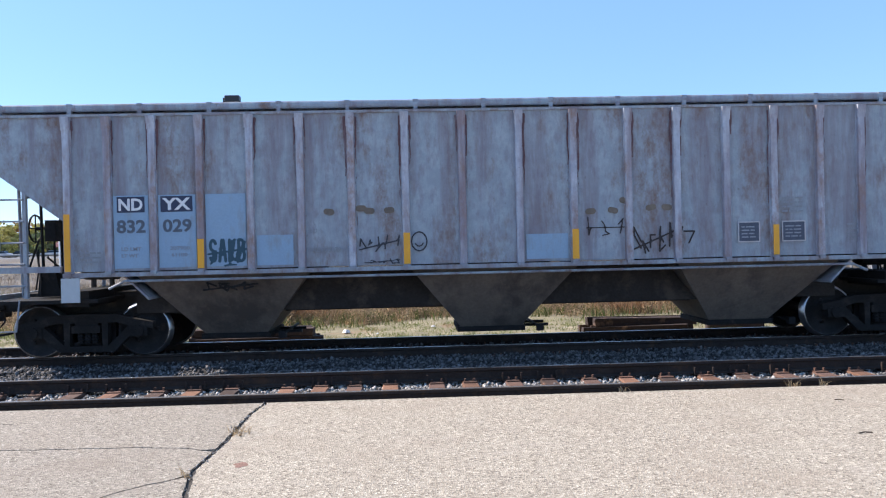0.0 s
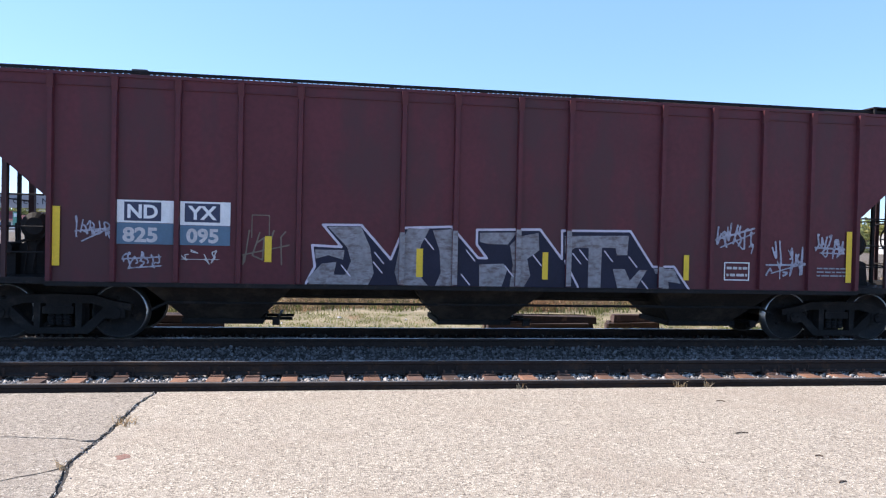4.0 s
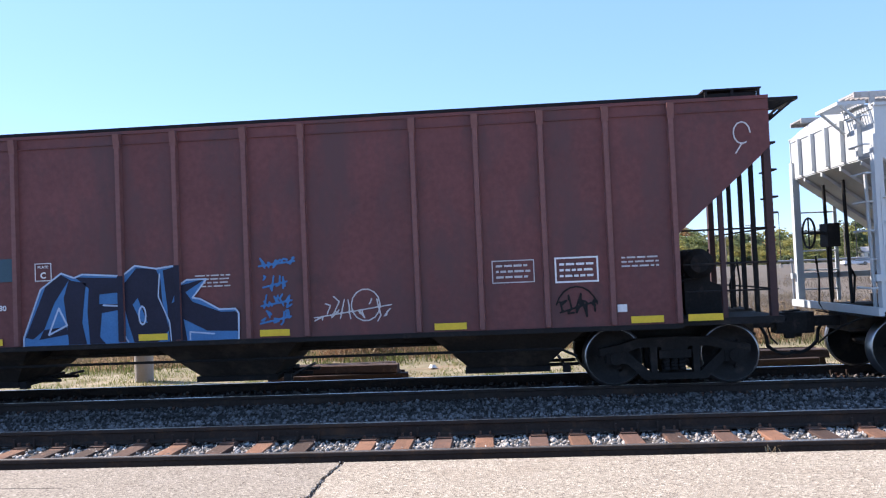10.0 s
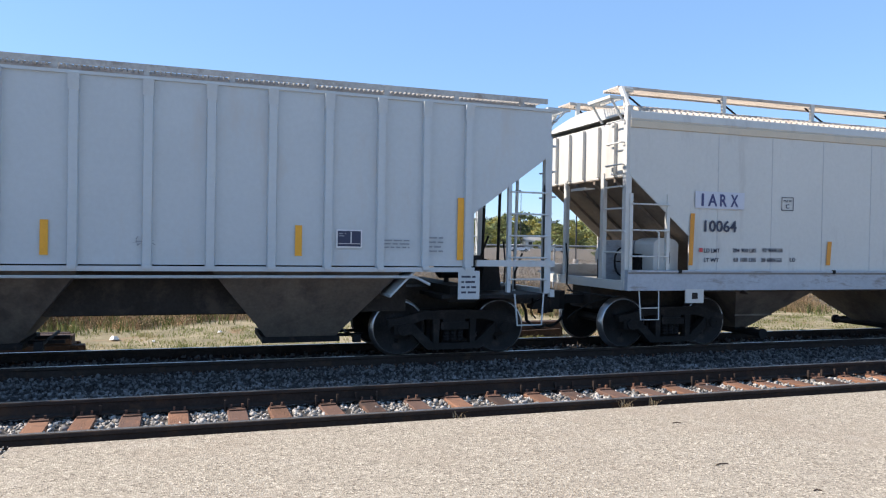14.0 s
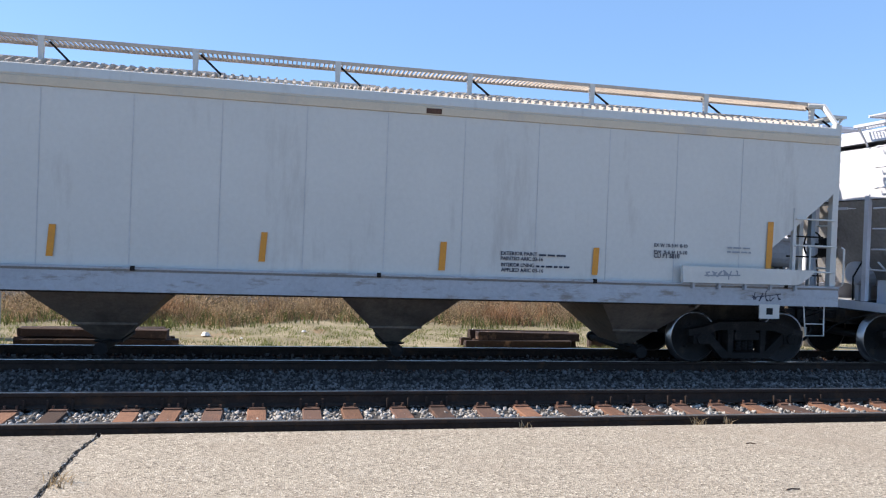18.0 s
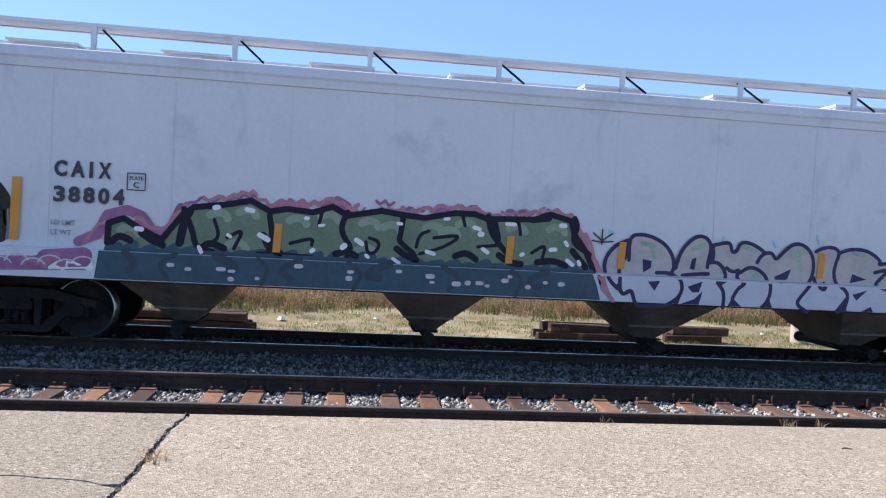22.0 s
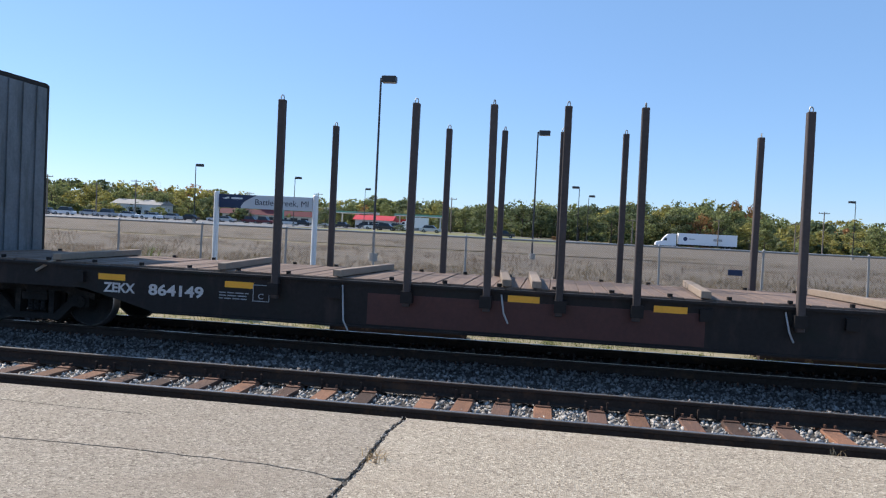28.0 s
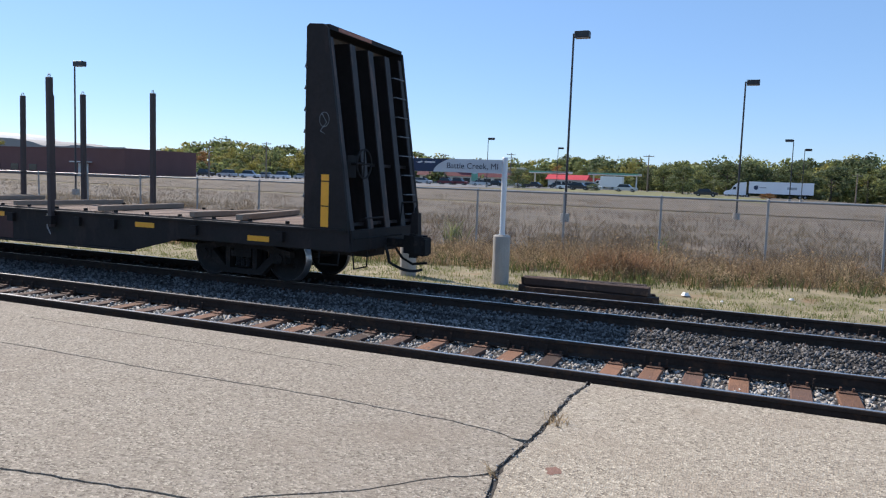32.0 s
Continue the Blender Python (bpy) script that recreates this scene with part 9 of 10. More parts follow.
    bars("small_print", -10.35, -10.1, 1.30, 1.36, 1, -1.478, "letter_faded", car, 35)
    spray("graffiti", [(arc(10.6, 3.05, 0.10, 0.13, 0, 360, 12), 0.006), ([(10.55, 3.15), (10.65, 3.0), (10.52, 2.85), (10.62, 2.8)], 0.006)], [(-9, 0, "flat_grey", 0.003)], -1.477, car, 0.012, "faint chalk mark")
    bm = bmesh.new()
    tube(bm, [(-8.2, -1.5, 0.98), (-8.0, -1.45, 1.12), (-7.9, -1.3, 1.2)], 0.025, 6)
    part("tie_down_hook", bm, "timber_pale", car)
    for x, z in ((-0.4, 0.62), (-2.9, 0.35), (3.7, 0.62)):
        grab(car, [(x, -1.47, 1.05), (x + 0.05, -1.52, z + 0.15), (x + 0.12, -1.5, z)], "lamp_grey", "binder_chain")
    # timbers lying across the deck
    bm = bmesh.new()
    box(bm, -0.075, 0.075, -1.40, 1.40, 0, 0.11)
    bmesh.ops.bevel(bm, geom=bm.edges[:], offset=0.01, segments=1, affect="EDGES")
    tm = mesh_of(bm, "dunnage_timber", "timber_pale")
    for x, a in ((-8.0, 4), (-5.1, 6), (-2.9, -5), (-0.45, 5), (0.05, 3), (2.7, -4), (4.95, 8), (7.7, -5), (8.4, 12)):
        ob = new("dunnage_timber", tm)
        tagged(ob, "pale rough-sawn timber lying across the flatcar deck", "timber", "timbers on the deck")
        MOVING.append((ob, 118.52 + x, YC, 1.172, a))
        ob.matrix_basis = pose(118.52 + x, YC, 1.172, 0, 0, a)
    # telemetry box hung on the last coupler
    box_root = new("end_of_train_device")
    tagged(box_root, "dark signal box hung on the last coupler", "train device")
    MOVING.append((box_root, 118.52 + 11.84, YC, 0.0))
    box_root.location = (118.52 + 11.84, YC, 0)
    bm = bmesh.new()
    box(bm, -0.18, 0.17, -0.17, 0.17, 0.62, 0.97)
    bmesh.ops.bevel(bm, geom=bm.edges[:], offset=0.03, segments=2, affect="EDGES")
    part("case", bm, "steel_black", box_root)
    bm = bmesh.new()
    hexa(bm, [(-0.18, -0.08, 0.96), (-0.01, -0.08, 0.96), (-0.01, 0.08, 0.96), (-0.18, 0.08, 0.96)], [(-0.16, -0.07, 1.43), (-0.03, -0.07, 1.43), (-0.03, 0.07, 1.43), (-0.16, 0.07, 1.43)])
    part("mast", bm, "flat_green", box_root)
    bm = bmesh.new()
    rod(bm, (-0.095, 0, 1.42), (-0.095, 0, 1.53), 0.045, 10, 0.03)
    part("marker_light", bm, "steel_black", box_root)


car_a()
car_b()
car_c()
car_d()
car_e()
car_f()
car_g()

# ---------- beside the tracks ----------
ROAD_ROWS = []                     # vehicles that move on the far road


def build_fence():
    y, z0, z1 = 25.2, -0.46, 1.75
    root = tagged(new("fence"), "galvanised chain-link fence with slim round posts", "fence")
    root.location = (0, y, 0)
    bm = bmesh.new()
    rod(bm, (0, 0, z0), (0, 0, z1 + 0.04), 0.035, 8)
    rod(bm, (0, 0, z1 + 0.04), (0, 0, z1 + 0.08), 0.045, 8, 0.01)
    me = mesh_of(bm, "post", "galvanised")
    for k in range(-22, 23):
        again("post", me, root, pose(-0.1 + 3.05 * k, 0, 0, random.Random(k).uniform(-1, 1), random.Random(k + 99).uniform(-1.2, 1.2), 0))
    bm = bmesh.new()
    rod(bm, (-68, 0, z1), (68, 0, z1), 0.032, 8)
    part("top_rail", bm, "galvanised", root)
    verts, faces = [], []
    n, w, h = 1100, 0.0032, z1 - z0
    for k in range(n):
        x = -38 + k * 0.07
        for s in (-1, 1):
            i = len(verts)
            verts += [(x - w, 0.03 + 0.004 * s, z0 + 0.04), (x + w, 0.03 + 0.004 * s, z0 + 0.04), (x + s * h + w, 0.03 + 0.004 * s, z1), (x + s * h - w, 0.03 + 0.004 * s, z1)]
            faces.append((i, i + 1, i + 2, i + 3))
    ob = new("chain_link", arrays("chain_link", verts, faces, "galvanised"))
    ob.parent = root
    ob["kind"] = "stuff"
    bm = bmesh.new()
    box(bm, 5.0, 5.42, -0.05, -0.03, 0.98, 1.16)
    part("fence_plate", bm, "sign_navy", root, "small dark blue plate wired to the mesh")


def station_sign(x0, x1, y):
    root = tagged(new("station_sign"), "silver and navy station name sign on white posts", "sign", "station signs")
    root.location = (x0, y, 0)
    w = x1 - x0
    for x in (0, w):
        bm = bmesh.new()
        rod(bm, (x, 0, 0.78), (x, 0, 2.60), 0.065, 14)
        rod(bm, (x, 0, 2.60), (x, 0, 2.62), 0.065, 14, 0.05)
        post = part("post", bm, "post_white", root, "white round post")
        bm = bmesh.new()
        rod(bm, (x, 0, -0.50), (x, 0, 0.76), 0.205, 20)
        rod(bm, (x, 0, 0.76), (x, 0, 0.79), 0.205, 20, 0.17)
        part("concrete_base", bm, "concrete", post, "round concrete base")
        bm = bmesh.new()
        box(bm, x - 0.12, x + 0.12, -0.12, 0.12, 0.785, 0.80)
        part("base_plate", bm, "galvanised", post)
    bm = bmesh.new()
    box(bm, 0.07, w - 0.07, -0.03, 0.03, 2.24, 2.56)
    panel = part("sign_panel", bm, "sign_silver", root)
    bm = bmesh.new()
    edge = [(0.62 + 0.40 * (k / 10) ** 2, 2.242 + 0.316 * k / 10) for k in range(11)]
    prism_xz(bm, [(0.072, 2.242)] + edge + [(0.072, 2.558)], -0.034, -0.0305)
    part("navy_field", bm, "sign_navy", panel, "navy field with a curved edge")
    bm = bmesh.new()
    prism_xz(bm, [(0.16, 2.46), (0.30, 2.50), (0.34, 2.47), (0.24, 2.44)], -0.038, -0.0345)
    box(bm, 0.38, 0.66, -0.038, -0.0345, 2.45, 2.49)
    part("emblem", bm, "letter_white", panel, "small white emblem")
    lettering("Battle Creek, MI", 0.98, w - 0.16, 2.31, 2.47, -0.034, "letter_navy", root, 0.0)


def build_logs():
    rng = random.Random(6)
    for x0, x1, y, rows in ((-5.0, -2.15, 17.05, 2), (4.0, 6.5, 17.35, 2), (7.0, 8.4, 17.7, 1)):
        for k in range(rows * 2 + 1):
            lay = 0 if k < rows + 1 else 1
            bm = bmesh.new()
            dx = rng.uniform(-0.2, 0.2)
            length = (x1 - x0) / 2 * rng.uniform(0.9, 1.0)
            box(bm, -length, length, -0.11, 0.11, -0.09, 0.09)
            bmesh.ops.bevel(bm, geom=bm.edges[:], offset=0.015, segments=1, affect="EDGES")
            for v in bm.verts:
                v.co += Vector((rng.uniform(-0.02, 0.02), rng.uniform(-0.02, 0.02), rng.uniform(-0.02, 0.02)))
            yy = y + (k % (rows + 1)) * 0.26 - 0.26 + lay * 0.12
            part_ob = part("old_tie", bm, "old_timber", None, at=pose((x0 + x1) / 2 + dx, yy, ground_z(0, yy) + 0.085 + lay * 0.18, rng.uniform(-3, 3), rng.uniform(-1, 1), rng.uniform(-3, 3)))
            tagged(part_ob, "splintered dark old tie lying in the grass", "railroad tie", "discarded ties")
    for x, y, s in ((-1.7, 18.7, 0.16), (0.5, 19.6, 0.09), (4.9, 20.3, 0.10), (-0.9, 18.2, 0.06), (10.5, 19.4, 0.10), (2.2, 19.2, 0.05)):
        bm = bmesh.new()
        n = 9
        ring = [(s * rng.uniform(0.6, 1.2) * math.cos(a * 2 * math.pi / n), 0.6 * s * rng.uniform(0.6, 1.2) * math.sin(a * 2 * math.pi / n)) for a in range(n)]
        hexa(bm, [(a, b, 0) for a, b in ring], [(a * 0.6, b * 0.6, s * rng.uniform(0.25, 0.5)) for a, b in ring])
        ob = part("litter", bm, "litter_white", None, at=pose(x, y, ground_z(x, y) + 0.02, rng.uniform(-8, 8), rng.uniform(-8, 8), rng.uniform(0, 90)))
        tagged(ob, "crumpled white scrap lying in the grass", "litter", "scraps in the grass")


# ---------- far side: lamps, buildings, vehicles, trees ----------
def polar(az, d):
    return d * math.sin(radians(az)), d * math.cos(radians(az))


def lamp_post(az, d, top, head, mat="lamp_black", turn=0):
    x, y = polar(az, d)
    g = ground_z(x, y)
    root = tagged(new("street_lamp"), "tall dark car-park lamp on a concrete base", "street lamp", "car-park lamps")
    root.matrix_basis = pose(x, y, 0, 0, 0, turn)
    bm = bmesh.new()
    rod(bm, (0, 0, g - 0.2), (0, 0, g + 0.6), 0.30, 12)
    part("concrete_base", bm, "concrete", root)
    bm = bmesh.new()
    rod(bm, (0, 0, g + 0.6), (0, 0, top), 0.085, 8, 0.065)
    part("pole", bm, mat, root)
    bm = bmesh.new()
    box(bm, 0.05, 0.30, -0.04, 0.04, top - 0.10, top - 0.02)
    box(bm, 0.10, 0.10 + head, -0.30, 0.30, top - 0.30, top + 0.12)
    bmesh.ops.bevel(bm, geom=bm.edges[:], offset=0.03, segments=1, affect="EDGES")
    h = part("lamp_head", bm, mat, root)
    bm = bmesh.new()
    box(bm, 0.14, 0.06 + head, -0.26, 0.26, top - 0.315, top - 0.302)
    part("lens", bm, "lamp_grey", h)


def utility_pole(az, d, h, arms=1):
    x, y = polar(az, d)
    g = ground_z(x, y)
    root = tagged(new("utility_pole"), "weathered wooden utility pole with a crossarm", "utility pole", "utility poles")
    root.location = (x, y, g)
    h -= 2.0 + g
    bm = bmesh.new()
    rod(bm, (0, 0, -0.3), (0, 0, h), 0.17, 8, 0.11)
    part("pole", bm, "wood_pole", root)
    for k in range(arms):
        bm = bmesh.new()
        box(bm, -1.2, 1.2, -0.06, 0.06, h - 0.5 - k * 0.9, h - 0.36 - k * 0.9)
        for q in (-1.1, -0.5, 0.5, 1.1):
            rod(bm, (q, 0, h - 0.36 - k * 0.9), (q, 0, h - 0.16 - k * 0.9), 0.05, 6)
        part("crossarm", bm, "wood_pole", root)


def building(name, label, x, y, turn, w, d, h, wall, parts, z=None, group=""):
    g = ground_z(x, y) if z is None else z
    root = tagged(new(name), label, "building", group)
    root.matrix_basis = pose(x, y, g, 0, 0, turn)
    if h:
        bm = bmesh.new()
        box(bm, -w / 2, w / 2, 0, d, -0.3, h)
        part("wall", bm, wall, root)
    for nm, mat, boxes in parts:
        for b in boxes:
            bm = bmesh.new()
            box(bm, *b)
            part(nm, bm, mat, root)
    return root


def build_station():
    # fuel canopies on columns
    for az, w, mat in ((-15.4, 12.0, "canopy_white"), (-10.6, 15.0, "canopy_green")):
        x, y = polar(az, 232)
        g = ground_z(x, y)
        root = tagged(new("fuel_canopy"), "flat green and white fuel station canopy on columns", "canopy", "fuel canopies")
        root.location = (x, y, g)
        bm = bmesh.new()
        box(bm, -w / 2, w / 2, 0, 7, 4.35, 5.0)
        part("roof", bm, "canopy_white", root)
        bm = bmesh.new()
        box(bm, -w / 2 - 0.02, w / 2 + 0.02, -0.03, -0.005, 4.55, 5.02)
        part("fascia", bm, "canopy_green", root)
        for px in (-w / 2 + 1, 0, w / 2 - 1):
            bm = bmesh.new()
            box(bm, px - 0.2, px + 0.2, 3.3, 3.7, -0.2, 4.36)
            part("column", bm, "canopy_white", root)
    x, y = polar(-14.0, 224)
    root = building("fuel_shop", "small white shop with a bright red pitched roof", x, y, 0, 11.0, 6, 2.6, "wall_white", [("window", "glass_dark", [(-3.4, -1.6, -0.05, 0.02, 0.8, 2.0), (-1.2, 0.6, -0.05, 0.02, 0.8, 2.0), (1.6, 3.2, -0.05, 0.02, 0.8, 2.0)]), ("door", "glass_dark", [(0.75, 1.45, -0.05, 0.02, 0, 2.1)])])
    bm = bmesh.new()
    prism_yz(bm, [(-0.8, 2.55), (6.8, 2.55), (3.4, 4.0), (2.6, 4.0)], -6.2, 6.2)
    part("roof", bm, "roof_red", root)
    x, y = polar(-11.8, 240)
    building("fuel_shop", "low shop front with a red fascia band", x, y, 0, 9.4, 5, 3.0, "wall_white", [("fascia", "roof_red", [(-4.9, 4.9, -0.3, 0.0, 2.4, 3.4)]), ("window", "glass_dark", [(-3.0, -0.2, -0.06, 0.02, 0.6, 2.2), (0.2, 3.0, -0.06, 0.02, 0.6, 2.2)])])
    x, y = polar(-21.8, 242)
    root = building("restaurant", "long low restaurant with a dark red roof", x, y, 8, 29, 9, 2.7, "wall_white", [("window", "glass_dark", [(-13.5 + k * 3.4, -11.2 + k * 3.4, -0.06, 0.02, 0.7, 2.1) for k in range(8)])])
    bm = bmesh.new()
    prism_yz(bm, [(-0.7, 2.6), (9.7, 2.6), (8.0, 4.2), (1.0, 4.2)], -15.4, 15.4)
    part("roof", bm, "roof_darkred", root)
    bm = bmesh.new()
    prism_xz(bm, [(-3.2, 4.2), (3.2, 4.2), (2.6, 5.2), (-2.6, 5.2)], 1.0, 4.0)
    part("roof_tower", bm, "roof_darkred", root)
    x, y = polar(-18.6, 285)
    building("store", "large plain grey store behind the filling station", x, y, 0, 20, 16, 6.6, "wall_grey", [("parapet", "wall_white", [(-10.1, 10.1, -0.2, 0.0, 6.1, 6.8)]), ("door", "glass_dark", [(-2, 2, -0.06, 0.02, 0, 2.6)])])
    x, y = polar(-20.9, 195)
    root = tagged(new("pylon_sign"), "green and white roadside pylon sign", "sign")
    root.location = (x, y, ground_z(x, y))
    bm = bmesh.new()
    box(bm, -0.8, 0.8, -0.2, 0.2, 1.2, 4.2)
    part("panel", bm, "canopy_green", root)
    bm = bmesh.new()
    box(bm, -0.6, 0.6, -0.23, -0.205, 3.1, 3.9)
    part("price_board", bm, "canopy_white", root)
    bm = bmesh.new()
    box(bm, -0.5, 0.5, -0.15, 0.15, -0.2, 1.2)
    part("foot", bm, "wall_grey", root)
    # long brick building and its arched neighbours
    root = building("brick_building", "long low dark red brick building with a flat roof", -130, 100, 0, 52, 18, 5.9, "brick_far", [("parapet", "wall_grey", [(-26.1, 26.1, -0.15, 0.1, 5.8, 6.05)]), ("door", "wall_white", [(14.8, 17.3, -0.08, 0.02, 0, 3.0)]), ("awning", "wall_white", [(13.9, 18.3, -1.2, -0.09, 3.2, 3.4)]), ("window", "glass_dark", [(-18 + k * 5, -16 + k * 5, -0.06, 0.02, 1.5, 2.6) for k in range(5)])], z=-0.25)
    for x, y, w, h, mat in ((-222, 162, 44, 9.5, "wall_grey"), (-285, 190, 50, 14.0, "wall_white"), (-196, 170, 26, 8.0, "wall_grey")):
        r = tagged(new("arched_hall"), "grey hall with a low arched roof", "building", "arched halls")
        r.location = (x, y, ground_z(x, y))
        bm = bmesh.new()
        prism_xz(bm, [(-w / 2, 0), (w / 2, 0)] + [(w / 2 * math.cos(a), h * 0.55 + h * 0.45 * math.sin(a)) for a in np.linspace(0, math.pi, 13)], 0, 30)
        part("shell", bm, mat, r)
    # low white buildings among the trees on the right
    for az, d, w, h, mat in ((26.2, 250, 10, 2.6, "wall_white"), (34.0, 225, 14, 3.6, "wall_grey"), (42.0, 230, 18, 4.0, "wall_white"), (-31, 250, 16, 4, "wall_white")):
        x, y = polar(az, d)
        rr = building("house", "low pale building among distant trees", x, y, 0, w, 8, h, mat, [("window", "glass_dark", [(-w / 2 + 1 + k * 2.5, -w / 2 + 2.3 + k * 2.5, -0.06, 0.02, 0.9, 2.2) for k in range(int(w / 2.5) - 1)])], group="distant houses")
        bm = bmesh.new()
        prism_yz(bm, [(-0.4, h), (8.4, h), (4, h + 1.6)], -w / 2 - 0.4, w / 2 + 0.4)
        part("roof", bm, "wall_grey" if mat == "wall_white" else "roof_darkred", rr)


def wheel_far(parent, x, y, r=0.5):
    bm = bmesh.new()
    rod(bm, (x, y - 0.12, r), (x, y + 0.12, r), r, 14)
    w = part("wheel", bm, "rubber", parent)
    bm = bmesh.new()
    rod(bm, (x, y - 0.14, r), (x, y + 0.14, r), r * 0.55, 10)
    part("rim", bm, "galvanised", w)


def semi_truck(y):
    root = tagged(new("semi_truck"), "white sleeper semi truck pulling a long white trailer", "truck")
    root.location = (0, y, ground_z(0, y))
    bm = bmesh.new()
    prism_xz(bm, [(-10.6, 0.6), (-10.6, 1.2), (-10.2, 1.6), (-8.9, 1.9), (-8.5, 2.7), (-7.4, 3.7), (-5.6, 3.9), (-5.3, 3.9), (-5.3, 0.6)], -1.2, 1.2)
    cab = part("cab", bm, "trailer_white", root)
    bm = bmesh.new()
    prism_xz(bm, [(-8.6, 1.95), (-7.7, 1.95), (-7.7, 2.65), (-8.3, 2.65)], -1.23, -1.205)
    part("side_window", bm, "glass_dark", cab)
    bm = bmesh.new()
    box(bm, -4.7, 10.2, -1.28, 1.28, 1.1, 4.1)
    tr = part("trailer", bm, "trailer_white", root)
    bm = bmesh.new()
    rod(bm, (-3.0, -1.30, 2.6), (-3.0, -1.285, 2.6), 0.55, 16)
    part("emblem", bm, "sign_navy", tr)
    bm = bmesh.new()
    box(bm, -2.2, -0.6, -1.30, -1.285, 2.5, 2.75)
    part("trailer_marking", bm, "lamp_grey", tr)
    bm = bmesh.new()
    box(bm, 4.2, 6.4, -1.30, -1.285, 2.3, 2.9)
    part("trailer_marking", bm, "lamp_grey", tr)
    bm = bmesh.new()
    box(bm, -5.3, 10.0, -0.5, 0.5, 0.8, 1.1)
    part("chassis", bm, "rubber", root)
    for x in (-9.7, -6.2, -5.0, 7.2, 8.4):
        for s in (-1.05, 1.05):
            wheel_far(root, x, s)
    ROAD_ROWS.append((root, [(t, pose(x, y, ground_z(x, y) + 0.06, 0, 0, 0)) for t, x in ((0.0, 430), (8.0, 318), (16.0, 204), (22.0, 117), (25.0, 75), (26.0, 61), (27.5, 42.5), (29.0, 26.1), (31.0, 8.7), (32.0, 0.5))]))


def parked_car(x, y, turn, mat, tall=0.0, label="parked car in the distant lot"):
    root = tagged(new("parked_car"), label, "car", "parked cars")
    root.matrix_basis = pose(x, y, ground_z(x, y) + 0.02, 0, 0, turn)
    bm = bmesh.new()
    prism_xz(bm, [(-2.3, 0.35), (2.3, 0.35), (2.3, 0.85), (1.5, 0.95), (-1.6, 0.98), (-2.3, 0.9)], -0.9, 0.9)
    body = part("body", bm, mat, root)
    bm = bmesh.new()
    hexa(bm, [(-1.7, -0.85, 0.97), (1.2, -0.85, 0.95), (1.2, 0.85, 0.95), (-1.7, 0.85, 0.97)], [(-1.2 - tall * 0.4, -0.7, 1.45 + tall), (0.5, -0.7, 1.45 + tall), (0.5, 0.7, 1.45 + tall), (-1.2 - tall * 0.4, 0.7, 1.45 + tall)])
    part("cabin", bm, "glass_dark", root)
    bm = bmesh.new()
    box(bm, -1.2 - tall * 0.4, 0.5, -0.72, 0.72, 1.44 + tall, 1.49 + tall)
    part("roof_panel", bm, mat, root)
    for px in (-1.4, 1.4):
        for s in (-0.8, 0.8):
            wheel_far(root, px, s, 0.34)


def box_truck(az, d):
    x, y = polar(az, d)
    root = tagged(new("box_truck"), "white box truck parked at the filling station", "truck")
    root.location = (x, y, ground_z(x, y))
    bm = bmesh.new()
    box(bm, -1.8, 3.6, -1.2, 1.2, 0.9, 3.5)
    part("cargo_box", bm, "trailer_white", root)
    bm = bmesh.new()
    prism_xz(bm, [(-3.6, 0.6), (-1.85, 0.6), (-1.85, 2.5), (-2.8, 2.4), (-3.3, 1.6), (-3.6, 1.5)], -1.0, 1.0)
    part("cab", bm, "trailer_white", root)
    bm = bmesh.new()
    prism_xz(bm, [(-3.1, 1.65), (-2.2, 1.65), (-2.2, 2.3), (-2.75, 2.25)], -1.03, -1.005)
    part("side_window", bm, "glass_dark", root)
    for px in (-2.7, 2.2):
        for s in (-0.9, 0.9):
            wheel_far(root, px, s, 0.45)


def crown_points(kind, rng, n):
    """Points on uneven overlapping lobes that reach down to the scrub, unit height 1, with their outward directions."""
    k = rng.integers(20, 28)
    cz = rng.uniform(0.08, 0.86, k)
    cz[0] = 0.89
    spreadr = (0.36 if kind == "round" else 0.2) * np.sin(np.pi * np.clip((cz + 0.16) / 1.12, 0, 1)) ** 0.7
    a = rng.uniform(0, 2 * math.pi, k)
    out = np.sqrt(rng.uniform(0.1, 1.2, k))
    cx, cy = np.cos(a) * spreadr * out, np.sin(a) * spreadr * out
    r = rng.uniform(0.07, 0.16, k)
    i = rng.integers(0, k, n)
    d = rng.normal(size=(n, 3))
    d /= np.linalg.norm(d, axis=1, keepdims=True)
    rad = r[i] * rng.uniform(0.6, 1.12, n)
    return np.stack([cx[i], cy[i], cz[i]], 1) + d * rad[:, None] * np.array([1.15, 1.15, 0.85]), d


def crown_mesh(kind, seed, mat, n=2500):
    """A crown of many leaf clumps, unit height 1."""
    rng = np.random.default_rng(seed)
    c, d = crown_points(kind, rng, n)
    verts, tris = leaf_quads(c, d, rng.uniform(0.012, 0.028, n), rng)
    return fast_mesh("crown", verts, tris, mat)


